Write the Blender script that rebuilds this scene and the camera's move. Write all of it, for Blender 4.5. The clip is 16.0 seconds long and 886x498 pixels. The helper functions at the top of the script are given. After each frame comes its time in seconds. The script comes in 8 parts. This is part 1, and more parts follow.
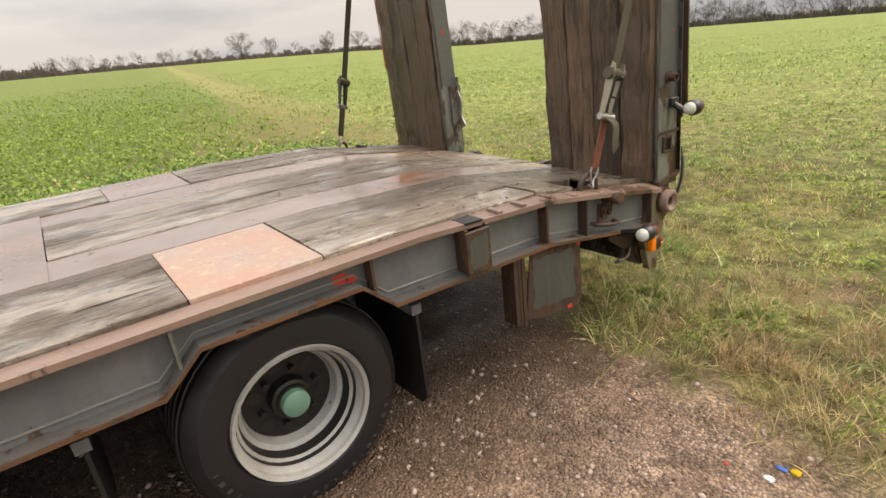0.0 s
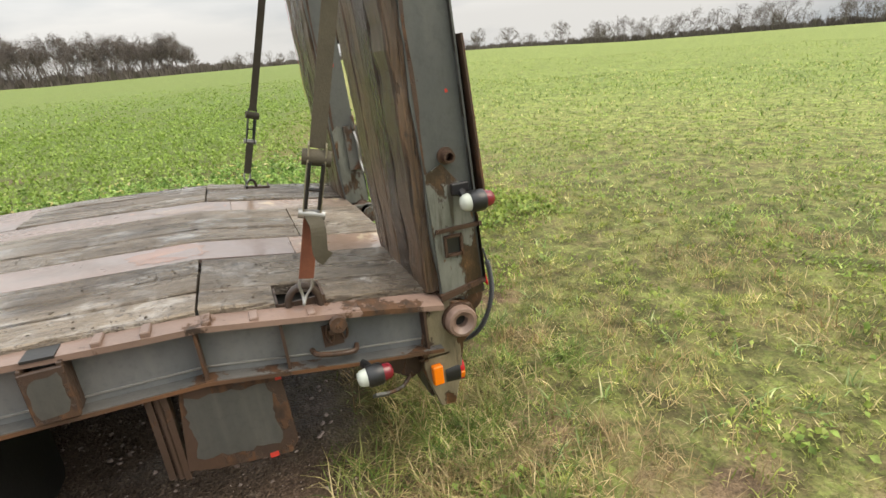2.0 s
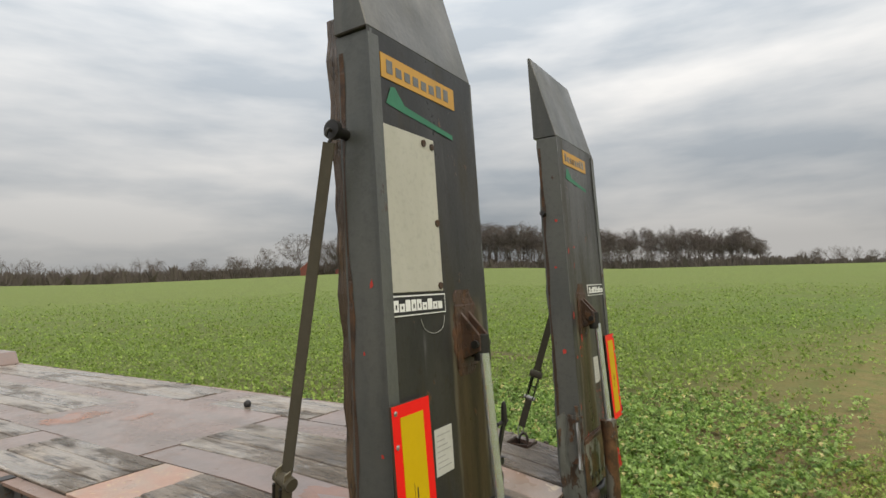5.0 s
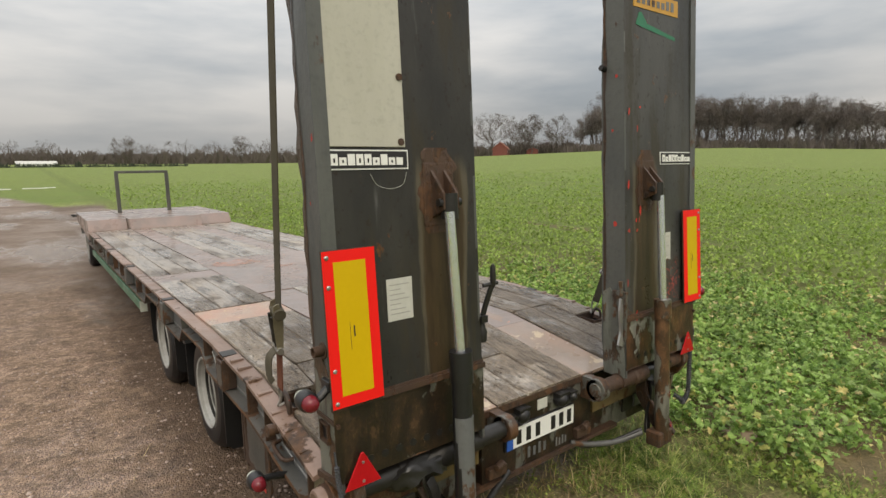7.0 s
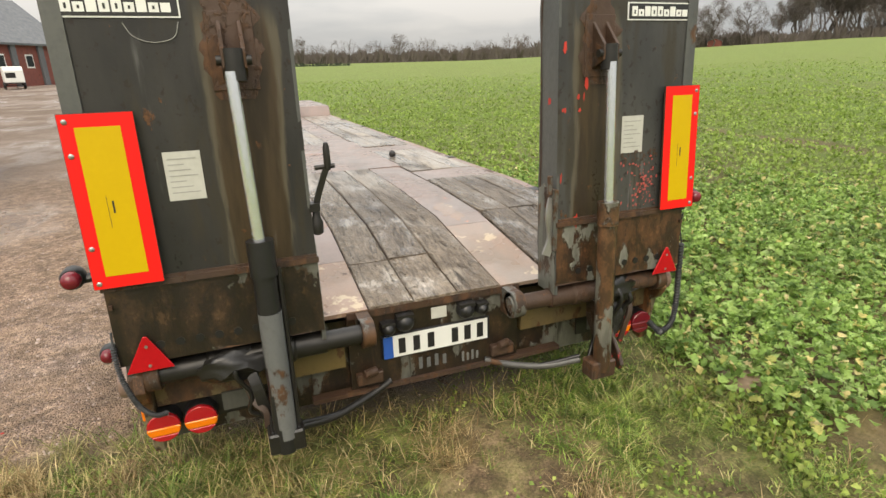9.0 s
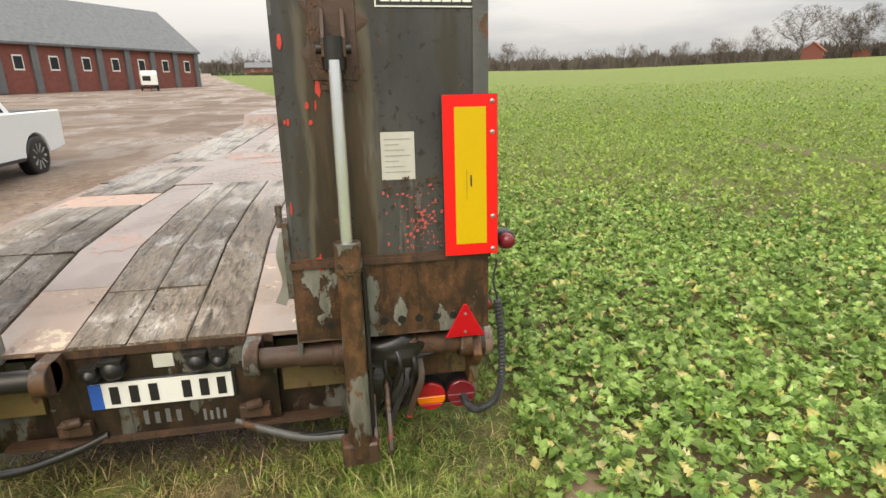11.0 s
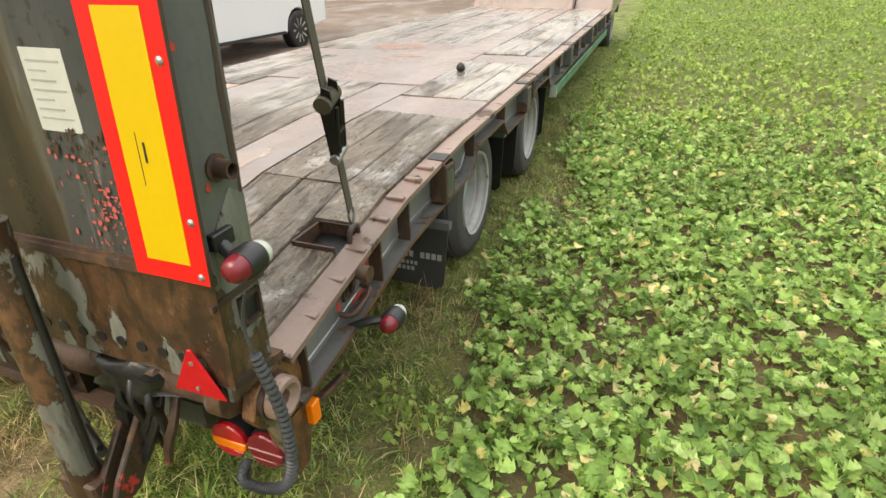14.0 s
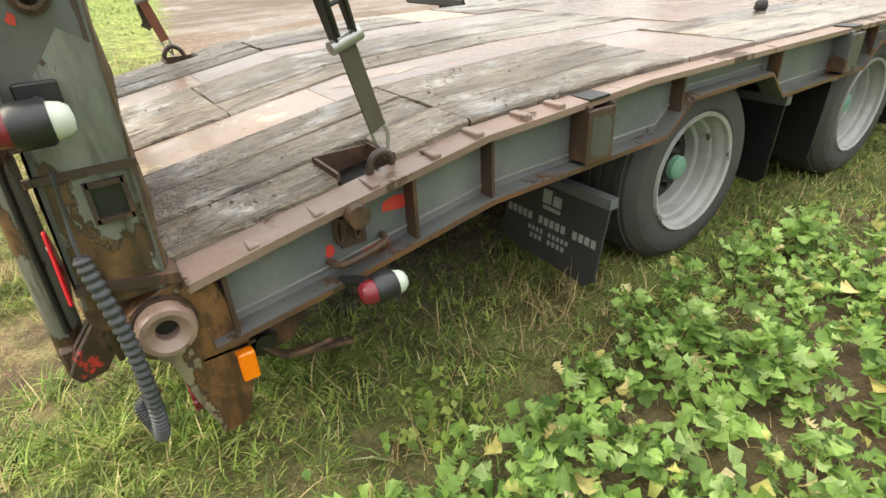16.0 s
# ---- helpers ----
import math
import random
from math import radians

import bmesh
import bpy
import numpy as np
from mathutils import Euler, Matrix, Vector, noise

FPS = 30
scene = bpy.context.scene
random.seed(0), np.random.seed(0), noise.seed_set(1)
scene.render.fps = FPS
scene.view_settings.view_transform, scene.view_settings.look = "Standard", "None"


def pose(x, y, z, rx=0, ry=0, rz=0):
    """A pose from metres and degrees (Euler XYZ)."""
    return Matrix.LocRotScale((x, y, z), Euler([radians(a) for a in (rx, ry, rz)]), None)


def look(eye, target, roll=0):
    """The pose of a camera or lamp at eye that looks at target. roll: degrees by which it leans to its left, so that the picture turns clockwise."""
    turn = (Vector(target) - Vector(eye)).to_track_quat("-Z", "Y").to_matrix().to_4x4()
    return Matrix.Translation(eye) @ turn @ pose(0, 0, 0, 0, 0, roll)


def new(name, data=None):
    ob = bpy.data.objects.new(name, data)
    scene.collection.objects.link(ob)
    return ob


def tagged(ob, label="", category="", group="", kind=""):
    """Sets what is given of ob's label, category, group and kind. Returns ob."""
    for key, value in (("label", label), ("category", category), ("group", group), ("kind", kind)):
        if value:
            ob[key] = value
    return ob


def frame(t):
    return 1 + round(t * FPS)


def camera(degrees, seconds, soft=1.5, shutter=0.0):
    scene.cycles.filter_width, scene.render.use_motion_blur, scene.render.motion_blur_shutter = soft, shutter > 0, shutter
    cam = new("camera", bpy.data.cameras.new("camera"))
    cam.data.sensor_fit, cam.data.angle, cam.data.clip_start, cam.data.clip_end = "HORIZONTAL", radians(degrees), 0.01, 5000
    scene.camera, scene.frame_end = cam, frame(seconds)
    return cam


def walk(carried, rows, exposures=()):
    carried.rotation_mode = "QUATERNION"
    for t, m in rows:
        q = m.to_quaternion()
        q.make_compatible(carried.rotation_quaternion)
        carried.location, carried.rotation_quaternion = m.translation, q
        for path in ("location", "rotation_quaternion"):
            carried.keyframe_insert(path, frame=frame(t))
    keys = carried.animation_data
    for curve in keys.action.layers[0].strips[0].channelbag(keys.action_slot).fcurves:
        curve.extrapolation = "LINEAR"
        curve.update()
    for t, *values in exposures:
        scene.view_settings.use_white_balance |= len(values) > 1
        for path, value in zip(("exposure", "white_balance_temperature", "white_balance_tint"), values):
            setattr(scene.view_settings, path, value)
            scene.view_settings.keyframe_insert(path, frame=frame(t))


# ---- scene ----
cam = camera(78.5, 16.0)
PATH = [
    (0, (-2.787, 2.455, 1.474), (-1.249, 1.392, 0.763), -6.7),
    (0.5, (-2.846, 1.967, 1.447), (-1.395, 0.798, 0.72), -7.6),
    (1, (-2.875, 1.533, 1.469), (-1.354, 0.447, 0.756), -6.5),
    (1.5, (-2.879, 1.093, 1.493), (-1.216, 0.218, 0.807), -6.7),
    (2, (-2.974, 0.618, 1.519), (-1.2, -0.018, 0.849), -6.5),
    (2.5, (-2.934, 0.178, 1.502), (-1.098, -0.157, 0.859), -7.9),
    (3, (-2.92, -0.205, 1.679), (-0.998, -0.217, 1.126), -9.0),
    (3.5, (-2.959, -0.554, 1.821), (-1.031, -0.193, 1.433), -7.2),
    (4, (-2.916, -0.821, 1.882), (-1.038, -0.164, 1.676), -5.1),
    (4.2, (-2.854, -0.917, 1.907), (-1.008, -0.156, 1.792), -4.3),
    (6.3, (-2.303, -1.616, 1.984), (-0.912, -0.182, 2.063), -1.6),
    (6.5, (-2.222, -1.675, 1.936), (-0.884, -0.189, 1.909), -1.4),
    (7, (-2.053, -1.873, 1.853), (-0.858, -0.296, 1.563), -1.1),
    (7.5, (-1.845, -1.947, 1.753), (-0.811, -0.323, 1.212), -1.1),
    (8, (-1.517, -1.997, 1.715), (-0.605, -0.343, 1.056), -1.5),
    (8.5, (-1.143, -2.099, 1.672), (-0.374, -0.372, 1.018), -2.1),
    (9, (-0.777, -2.162, 1.671), (-0.106, -0.383, 1.049), -1.7),
    (9.5, (-0.398, -2.142, 1.662), (0.224, -0.325, 1.104), -1.1),
    (10, (-0.008, -2.164, 1.631), (0.528, -0.314, 1.091), -0.9),
    (10.2, (0.143, -2.163, 1.649), (0.652, -0.309, 1.099), -1.1),
    (12.3, (1.583, -1.518, 1.555), (1.479, 0.341, 0.826), -2.3),
    (12.5, (1.675, -1.427, 1.562), (1.503, 0.41, 0.792), -3.2),
    (13, (1.927, -1.231, 1.565), (1.532, 0.539, 0.722), -2.5),
    (13.5, (2.08, -1.076, 1.617), (1.534, 0.635, 0.736), -2.5),
    (14, (2.062, -0.901, 1.593), (1.442, 0.756, 0.661), -0.8),
    (14.5, (2.062, -0.739, 1.543), (1.245, 0.81, 0.577), -1.4),
    (15, (2.177, -0.536, 1.426), (1.058, 0.83, 0.489), -0.5),
    (15.5, (2.27, -0.274, 1.287), (1.001, 0.932, 0.32), 0.6),
    (16, (2.376, -0.039, 1.253), (0.907, 0.907, 0.281), -3.3),
]
EXPOSURES = [(0.0, 0.3, 7800, 14), (1.5, 0.36, 7500, 12), (2.0, 0.38, 7250, 9), (3.0, 0.42, 7150, 8), (3.5, 0.17, 7100, 8), (4.0, 0.0, 7250, 9), (6.3, -0.6, 7050, 10), (7.0, -0.22, 7300, 10), (8.0, 0.2, 7950, 13), (9.0, 0.25, 7500, 10), (10.0, 0.3, 7350, 10), (12.5, 0.42, 7650, 12), (14.0, 0.6, 7450, 9), (15.5, 0.8, 7400, 7), (16.0, 0.9, 7400, 7)]
walk(cam, [(t, look(e, a, r)) for t, e, a, r in PATH], EXPOSURES)

# ---- sky and light: an overcast winter day ----
world = bpy.data.worlds.new("overcast_sky")
scene.world = world
world.use_nodes = True
wn, wl = world.node_tree.nodes, world.node_tree.links
wn.clear()
w_out = wn.new("ShaderNodeOutputWorld")
w_bg = wn.new("ShaderNodeBackground")
w_sky = wn.new("ShaderNodeTexSky")
w_sky.sky_type, w_sky.sun_disc = "NISHITA", False
w_sky.sun_elevation, w_sky.sun_rotation = radians(38), radians(200)
w_sky.dust_density, w_sky.air_density = 4.0, 1.0
w_co = wn.new("ShaderNodeTexCoord")
w_map = wn.new("ShaderNodeMapping")
w_map.inputs["Scale"].default_value = (1.1, 1.1, 5.0)
w_noise = wn.new("ShaderNodeTexNoise")
w_noise.inputs["Scale"].default_value = 1.6
w_noise.inputs["Detail"].default_value = 6.0
w_noise.inputs["Roughness"].default_value = 0.5
w_ramp = wn.new("ShaderNodeValToRGB")
w_ramp.color_ramp.elements[0].position, w_ramp.color_ramp.elements[0].color = 0.38, (4.0, 4.6, 5.4, 1)
w_ramp.color_ramp.elements[1].position, w_ramp.color_ramp.elements[1].color = 0.62, (7.6, 7.85, 8.3, 1)
w_mix = wn.new("ShaderNodeMix")
w_mix.data_type = "RGBA"
w_mix.inputs["Factor"].default_value = 0.93
wl.new(w_co.outputs["Generated"], w_map.inputs["Vector"])
wl.new(w_map.outputs["Vector"], w_noise.inputs["Vector"])
wl.new(w_noise.outputs["Fac"], w_ramp.inputs["Fac"])
wl.new(w_sky.outputs["Color"], w_mix.inputs["A"])
wl.new(w_ramp.outputs["Color"], w_mix.inputs["B"])
w_xyz = wn.new("ShaderNodeSeparateXYZ")
wl.new(w_co.outputs["Generated"], w_xyz.inputs["Vector"])
w_up = wn.new("ShaderNodeMapRange")
w_up.inputs["From Min"].default_value, w_up.inputs["From Max"].default_value = 0.06, 1.0
w_up.inputs["To Min"].default_value, w_up.inputs["To Max"].default_value = 0.80, 3.6
wl.new(w_xyz.outputs["Z"], w_up.inputs["Value"])
w_lum = wn.new("ShaderNodeVectorMath")
w_lum.operation = "SCALE"
wl.new(w_mix.outputs["Result"], w_lum.inputs[0])
wl.new(w_up.outputs["Result"], w_lum.inputs["Scale"])
wl.new(w_lum.outputs["Vector"], w_bg.inputs["Color"])
w_bg.inputs["Strength"].default_value = 0.1
wl.new(w_bg.outputs["Background"], w_out.inputs["Surface"])

sun_data = bpy.data.lights.new("sun", "SUN")
sun_data.energy, sun_data.angle, sun_data.color = 1.85, radians(40), (1.0, 0.93, 0.81)
sun_lamp = new("sun", sun_data)
sun_lamp.matrix_world = look((-20, -40, 45), (0, 0, 0))

# ---- materials ----
def node_mat(name):
    m = bpy.data.materials.new(name)
    m.use_nodes = True
    n, l = m.node_tree.nodes, m.node_tree.links
    return m, n, l, n["Principled BSDF"]


def noise_tex(n, l, co, scale, detail=4.0, rough=0.55, stretch=(1, 1, 1), seed=0.0):
    mp = n.new("ShaderNodeMapping")
    mp.inputs["Scale"].default_value = stretch
    mp.inputs["Location"].default_value = (seed, seed * 1.7, seed * 0.6)
    l.new(co, mp.inputs["Vector"])
    t = n.new("ShaderNodeTexNoise")
    t.inputs["Scale"].default_value, t.inputs["Detail"].default_value = scale, detail
    t.inputs["Roughness"].default_value = rough
    l.new(mp.outputs["Vector"], t.inputs["Vector"])
    return t.outputs["Fac"]


def ramp(n, l, fac, a, b):
    r = n.new("ShaderNodeMapRange")
    r.interpolation_type = "SMOOTHSTEP"
    r.inputs["From Min"].default_value, r.inputs["From Max"].default_value = a, b
    l.new(fac, r.inputs["Value"])
    return r.outputs["Result"]


def mix(n, l, fac, a, b):
    x = n.new("ShaderNodeMix")
    x.data_type = "RGBA"
    if isinstance(fac, (int, float)):
        x.inputs["Factor"].default_value = fac
    else:
        l.new(fac, x.inputs["Factor"])
    for key, c in (("A", a), ("B", b)):
        if isinstance(c, (tuple, list)):
            x.inputs[key].default_value = (*c, 1)
        else:
            l.new(c, x.inputs[key])
    return x.outputs["Result"]


def maths(n, l, op, a, b=None):
    x = n.new("ShaderNodeMath")
    x.operation = op
    for i, c in enumerate((a, b)):
        if c is None:
            continue
        if isinstance(c, (int, float)):
            x.inputs[i].default_value = c
        else:
            l.new(c, x.inputs[i])
    return x.outputs["Value"]


def bump(n, l, bsdf, height, strength, distance):
    b = n.new("ShaderNodeBump")
    b.inputs["Strength"].default_value, b.inputs["Distance"].default_value = strength, distance
    l.new(height, b.inputs["Height"])
    l.new(b.outputs["Normal"], bsdf.inputs["Normal"])


def painted(name, base, second, rust=0.0, rust_scale=5.0, rough=(0.3, 0.55), metal=0.0, streak=(1, 1, 0.25), chips=None, chip_amount=0.0, chip_scale=9.0, grain=40.0, relief=0.35, film=0.0):
    """Worn paint: two tones in streaks, rust breaking through, an optional colour of chips, damp patches in the gloss."""
    m, n, l, s = node_mat(name)
    co = n.new("ShaderNodeTexCoord").outputs["Object"]
    big = noise_tex(n, l, co, 3.2, 5, 0.6, streak, 3.1)
    fine = noise_tex(n, l, co, grain, 4, 0.6, (1, 1, 1), 7.7)
    col = mix(n, l, ramp(n, l, big, 0.35, 0.7), base, second)
    col = mix(n, l, maths(n, l, "MULTIPLY", ramp(n, l, fine, 0.45, 0.8), 0.35), col, tuple(c * 0.55 for c in base))
    if chips:
        spots = noise_tex(n, l, co, chip_scale, 6, 0.7, (1, 1, 1), 12.3)
        col = mix(n, l, ramp(n, l, spots, 0.72 - chip_amount, 0.76 - chip_amount), col, chips)
    ru = noise_tex(n, l, co, rust_scale, 7, 0.68, (1, 1, 0.6), 1.3)
    tone = noise_tex(n, l, co, 22.0, 4, 0.6, (1, 1, 0.5), 5.3)
    rust_col = mix(n, l, ramp(n, l, tone, 0.3, 0.7), (0.026, 0.015, 0.009), (0.098, 0.045, 0.019))
    where = ramp(n, l, ru, 0.70 - rust * 0.42, 0.74 - rust * 0.42)
    if rust > 0:
        col = mix(n, l, where, col, rust_col)
    l.new(col, s.inputs["Base Color"])
    damp = noise_tex(n, l, co, 2.4, 4, 0.6, (1, 1, 1), 21.0)
    r = n.new("ShaderNodeMapRange")
    r.inputs["From Min"].default_value, r.inputs["From Max"].default_value = 0.35, 0.65
    r.inputs["To Min"].default_value, r.inputs["To Max"].default_value = rough
    l.new(damp, r.inputs["Value"])
    rr = r.outputs["Result"]
    if rust > 0:
        rr = maths(n, l, "ADD", rr, maths(n, l, "MULTIPLY", where, 0.2))
    l.new(rr, s.inputs["Roughness"])
    s.inputs["Metallic"].default_value = metal
    h = maths(n, l, "ADD", fine, maths(n, l, "MULTIPLY", where, 0.8)) if rust > 0 else fine
    bump(n, l, s, h, relief, 0.004)
    if film:
        l.new(maths(n, l, "MULTIPLY", ramp(n, l, damp, 0.42, 0.56), film), s.inputs["Coat Weight"])
        s.inputs["Coat Roughness"].default_value = 0.13
    return m


def timber(name, dark, light, axis, damp=0.5, red=0.0):
    """Weathered board: long grain, splits, dark damp blotches, each board its own tone."""
    m, n, l, s = node_mat(name)
    co = n.new("ShaderNodeTexCoord").outputs["Object"]
    info = n.new("ShaderNodeObjectInfo").outputs["Random"]
    off = n.new("ShaderNodeVectorMath")
    off.operation = "ADD"
    comb = n.new("ShaderNodeCombineXYZ")
    l.new(maths(n, l, "MULTIPLY", info, 13.0), comb.inputs["X"])
    l.new(maths(n, l, "MULTIPLY", info, 29.0), comb.inputs["Y"])
    l.new(maths(n, l, "MULTIPLY", info, 17.0), comb.inputs["Z"])
    l.new(co, off.inputs[0])
    l.new(comb.outputs["Vector"], off.inputs[1])
    p = off.outputs["Vector"]
    st = {"y": (1, 0.045, 1), "z": (1, 1, 0.045)}[axis]
    st2 = {"y": (1, 0.16, 1), "z": (1, 1, 0.16)}[axis]
    grain = noise_tex(n, l, p, 90.0, 5, 0.65, st, 2.0)
    split = noise_tex(n, l, p, 38.0, 6, 0.7, st, 8.0)
    blot = noise_tex(n, l, p, 3.4, 5, 0.62, st2, 4.4)
    chew = noise_tex(n, l, p, 16.0, 6, 0.7, st2, 15.0)
    col = mix(n, l, ramp(n, l, grain, 0.3, 0.7), dark, light)
    col = mix(n, l, maths(n, l, "MULTIPLY", ramp(n, l, blot, 0.44, 0.68), damp), col, tuple(c * 0.42 for c in dark))
    col = mix(n, l, maths(n, l, "MULTIPLY", ramp(n, l, chew, 0.56, 0.66), 0.75), col, (0.035, 0.024, 0.017))
    col = mix(n, l, ramp(n, l, split, 0.62, 0.68), col, (0.014, 0.011, 0.009))
    mud = noise_tex(n, l, co, 2.1, 6, 0.7, {"y": (1, 0.55, 1), "z": (1, 1, 0.4)}[axis], 31.0)
    col = mix(n, l, maths(n, l, "MULTIPLY", ramp(n, l, mud, 0.49, 0.60), 0.75), col, (0.070, 0.049, 0.032))
    if axis == "y":
        xyz = n.new("ShaderNodeSeparateXYZ")
        l.new(co, xyz.inputs["Vector"])
        trod = noise_tex(n, l, co, 5.0, 6, 0.72, (1, 0.7, 1), 52.0)
        trod = maths(n, l, "MULTIPLY", ramp(n, l, trod, 0.37, 0.50), ramp(n, l, xyz.outputs["Y"], 2.8, 1.2))
        col = mix(n, l, maths(n, l, "MULTIPLY", trod, 0.68), col, mix(n, l, ramp(n, l, grain, 0.35, 0.65), (0.085, 0.060, 0.040), (0.185, 0.138, 0.092)))
    bits = noise_tex(n, l, co, 26.0, 5, 0.7, (1, 1, 1), 44.0)
    col = mix(n, l, maths(n, l, "MULTIPLY", ramp(n, l, bits, 0.58, 0.64), 0.7), col, (0.045, 0.030, 0.020))
    tone = mix(n, l, info, (0.82, 0.80, 0.78), (1.15, 1.14, 1.12))
    mul = n.new("ShaderNodeMix")
    mul.data_type, mul.blend_type = "RGBA", "MULTIPLY"
    mul.inputs["Factor"].default_value = 1.0
    l.new(col, mul.inputs["A"])
    l.new(tone, mul.inputs["B"])
    l.new(mul.outputs["Result"], s.inputs["Base Color"])
    r = n.new("ShaderNodeMapRange")
    r.inputs["From Min"].default_value, r.inputs["From Max"].default_value = 0.38, 0.62
    r.inputs["To Min"].default_value, r.inputs["To Max"].default_value = 0.46, 0.2
    l.new(blot, r.inputs["Value"])
    l.new(r.outputs["Result"], s.inputs["Roughness"])
    h = maths(n, l, "SUBTRACT", grain, maths(n, l, "MULTIPLY", ramp(n, l, split, 0.58, 0.68), 1.6))
    h = maths(n, l, "SUBTRACT", h, maths(n, l, "MULTIPLY", ramp(n, l, chew, 0.54, 0.66), 1.4))
    if axis == "y":
        h = maths(n, l, "ADD", h, maths(n, l, "MULTIPLY", trod, maths(n, l, "MULTIPLY", bits, 3.0)))
    bump(n, l, s, h, 0.9, 0.008)
    # rain water standing in the grain of the lying boards
    if axis == "y":
        water = maths(n, l, "MULTIPLY", ramp(n, l, blot, 0.30, 0.46), maths(n, l, "SUBTRACT", 1.0, maths(n, l, "MAXIMUM", trod, ramp(n, l, mud, 0.49, 0.60))))
        l.new(maths(n, l, "MULTIPLY", water, 0.8), s.inputs["Coat Weight"])
        s.inputs["Coat Roughness"].default_value = 0.16
    return m


def plain(name, col, rough=0.5, metal=0.0, vary=0.25, scale=30.0, relief=0.1, spec=0.5):
    m, n, l, s = node_mat(name)
    co = n.new("ShaderNodeTexCoord").outputs["Object"]
    a = noise_tex(n, l, co, scale, 4, 0.6)
    b = noise_tex(n, l, co, scale * 0.12, 3, 0.6, (1, 1, 1), 4.0)
    c = mix(n, l, maths(n, l, "MULTIPLY", a, b), tuple(x * (1 - vary) for x in col), tuple(min(1, x * (1 + vary)) for x in col))
    l.new(c, s.inputs["Base Color"])
    s.inputs["Roughness"].default_value, s.inputs["Metallic"].default_value = rough, metal
    s.inputs["Specular IOR Level"].default_value = spec
    bump(n, l, s, a, relief, 0.003)
    return m


def skin_paint(name, low=(0.019, 0.019, 0.0185), high=(0.041, 0.039, 0.035), oiled=0.92):
    """Dark grey paint with oil running down from the cylinder brackets, pale wash marks and rust specks."""
    m, n, l, s = node_mat(name)
    co = n.new("ShaderNodeTexCoord").outputs["Object"]
    xyz = n.new("ShaderNodeSeparateXYZ")
    l.new(co, xyz.inputs["Vector"])
    run = noise_tex(n, l, co, 9.0, 4, 0.6, (1, 1, 0.14), 3.0)
    run2 = noise_tex(n, l, co, 14.0, 4, 0.6, (1, 1, 0.10), 9.0)
    big = noise_tex(n, l, co, 2.6, 5, 0.6, (1, 1, 0.4), 6.0)
    fine = noise_tex(n, l, co, 60.0, 4, 0.6)
    spots = noise_tex(n, l, co, 13.0, 6, 0.7, (1, 1, 0.7), 2.2)
    col = mix(n, l, ramp(n, l, big, 0.32, 0.7), low, high)
    fleck = noise_tex(n, l, co, 38.0, 3, 0.6, (1, 1, 0.8), 23.0)
    col = mix(n, l, maths(n, l, "MULTIPLY", ramp(n, l, fleck, 0.60, 0.68), 0.75), col, (0.022, 0.016, 0.012))
    col = mix(n, l, maths(n, l, "MULTIPLY", ramp(n, l, run, 0.50, 0.66), 0.75), col, (0.037, 0.031, 0.020))
    off = maths(n, l, "ABSOLUTE", maths(n, l, "SUBTRACT", maths(n, l, "ABSOLUTE", xyz.outputs["X"]), 0.725))
    off = maths(n, l, "ADD", off, maths(n, l, "MULTIPLY", maths(n, l, "SUBTRACT", run, 0.5), 0.16))
    below = ramp(n, l, xyz.outputs["Z"], 1.93, 1.82)
    edge = maths(n, l, "MULTIPLY", ramp(n, l, off, 0.135, 0.112), ramp(n, l, run2, 0.40, 0.52))
    col = mix(n, l, maths(n, l, "MULTIPLY", maths(n, l, "MULTIPLY", edge, below), 0.7), col, (0.110, 0.094, 0.064))
    oil = maths(n, l, "MULTIPLY", ramp(n, l, off, 0.108, 0.085), below)
    brown = mix(n, l, ramp(n, l, run2, 0.35, 0.65), (0.030, 0.021, 0.012), (0.058, 0.038, 0.020))
    col = mix(n, l, maths(n, l, "MULTIPLY", oil, oiled), col, brown)
    pale = maths(n, l, "MULTIPLY", ramp(n, l, run2, 0.60, 0.72), ramp(n, l, big, 0.42, 0.6))
    col = mix(n, l, maths(n, l, "MULTIPLY", pale, 0.75), col, (0.17, 0.17, 0.165))
    rusty = mix(n, l, ramp(n, l, fine, 0.3, 0.7), (0.040, 0.022, 0.012), (0.13, 0.058, 0.024))
    where = ramp(n, l, spots, 0.645, 0.67)
    col = mix(n, l, where, col, rusty)
    l.new(col, s.inputs["Base Color"])
    l.new(maths(n, l, "ADD", maths(n, l, "MULTIPLY", run, 0.55), maths(n, l, "MULTIPLY", fine, 0.25)), s.inputs["Roughness"])
    s.inputs["Specular IOR Level"].default_value = 0.3
    bump(n, l, s, maths(n, l, "ADD", maths(n, l, "MULTIPLY", fine, 0.5), maths(n, l, "ADD", where, maths(n, l, "MULTIPLY", run, 0.6))), 0.3, 0.004)
    return m


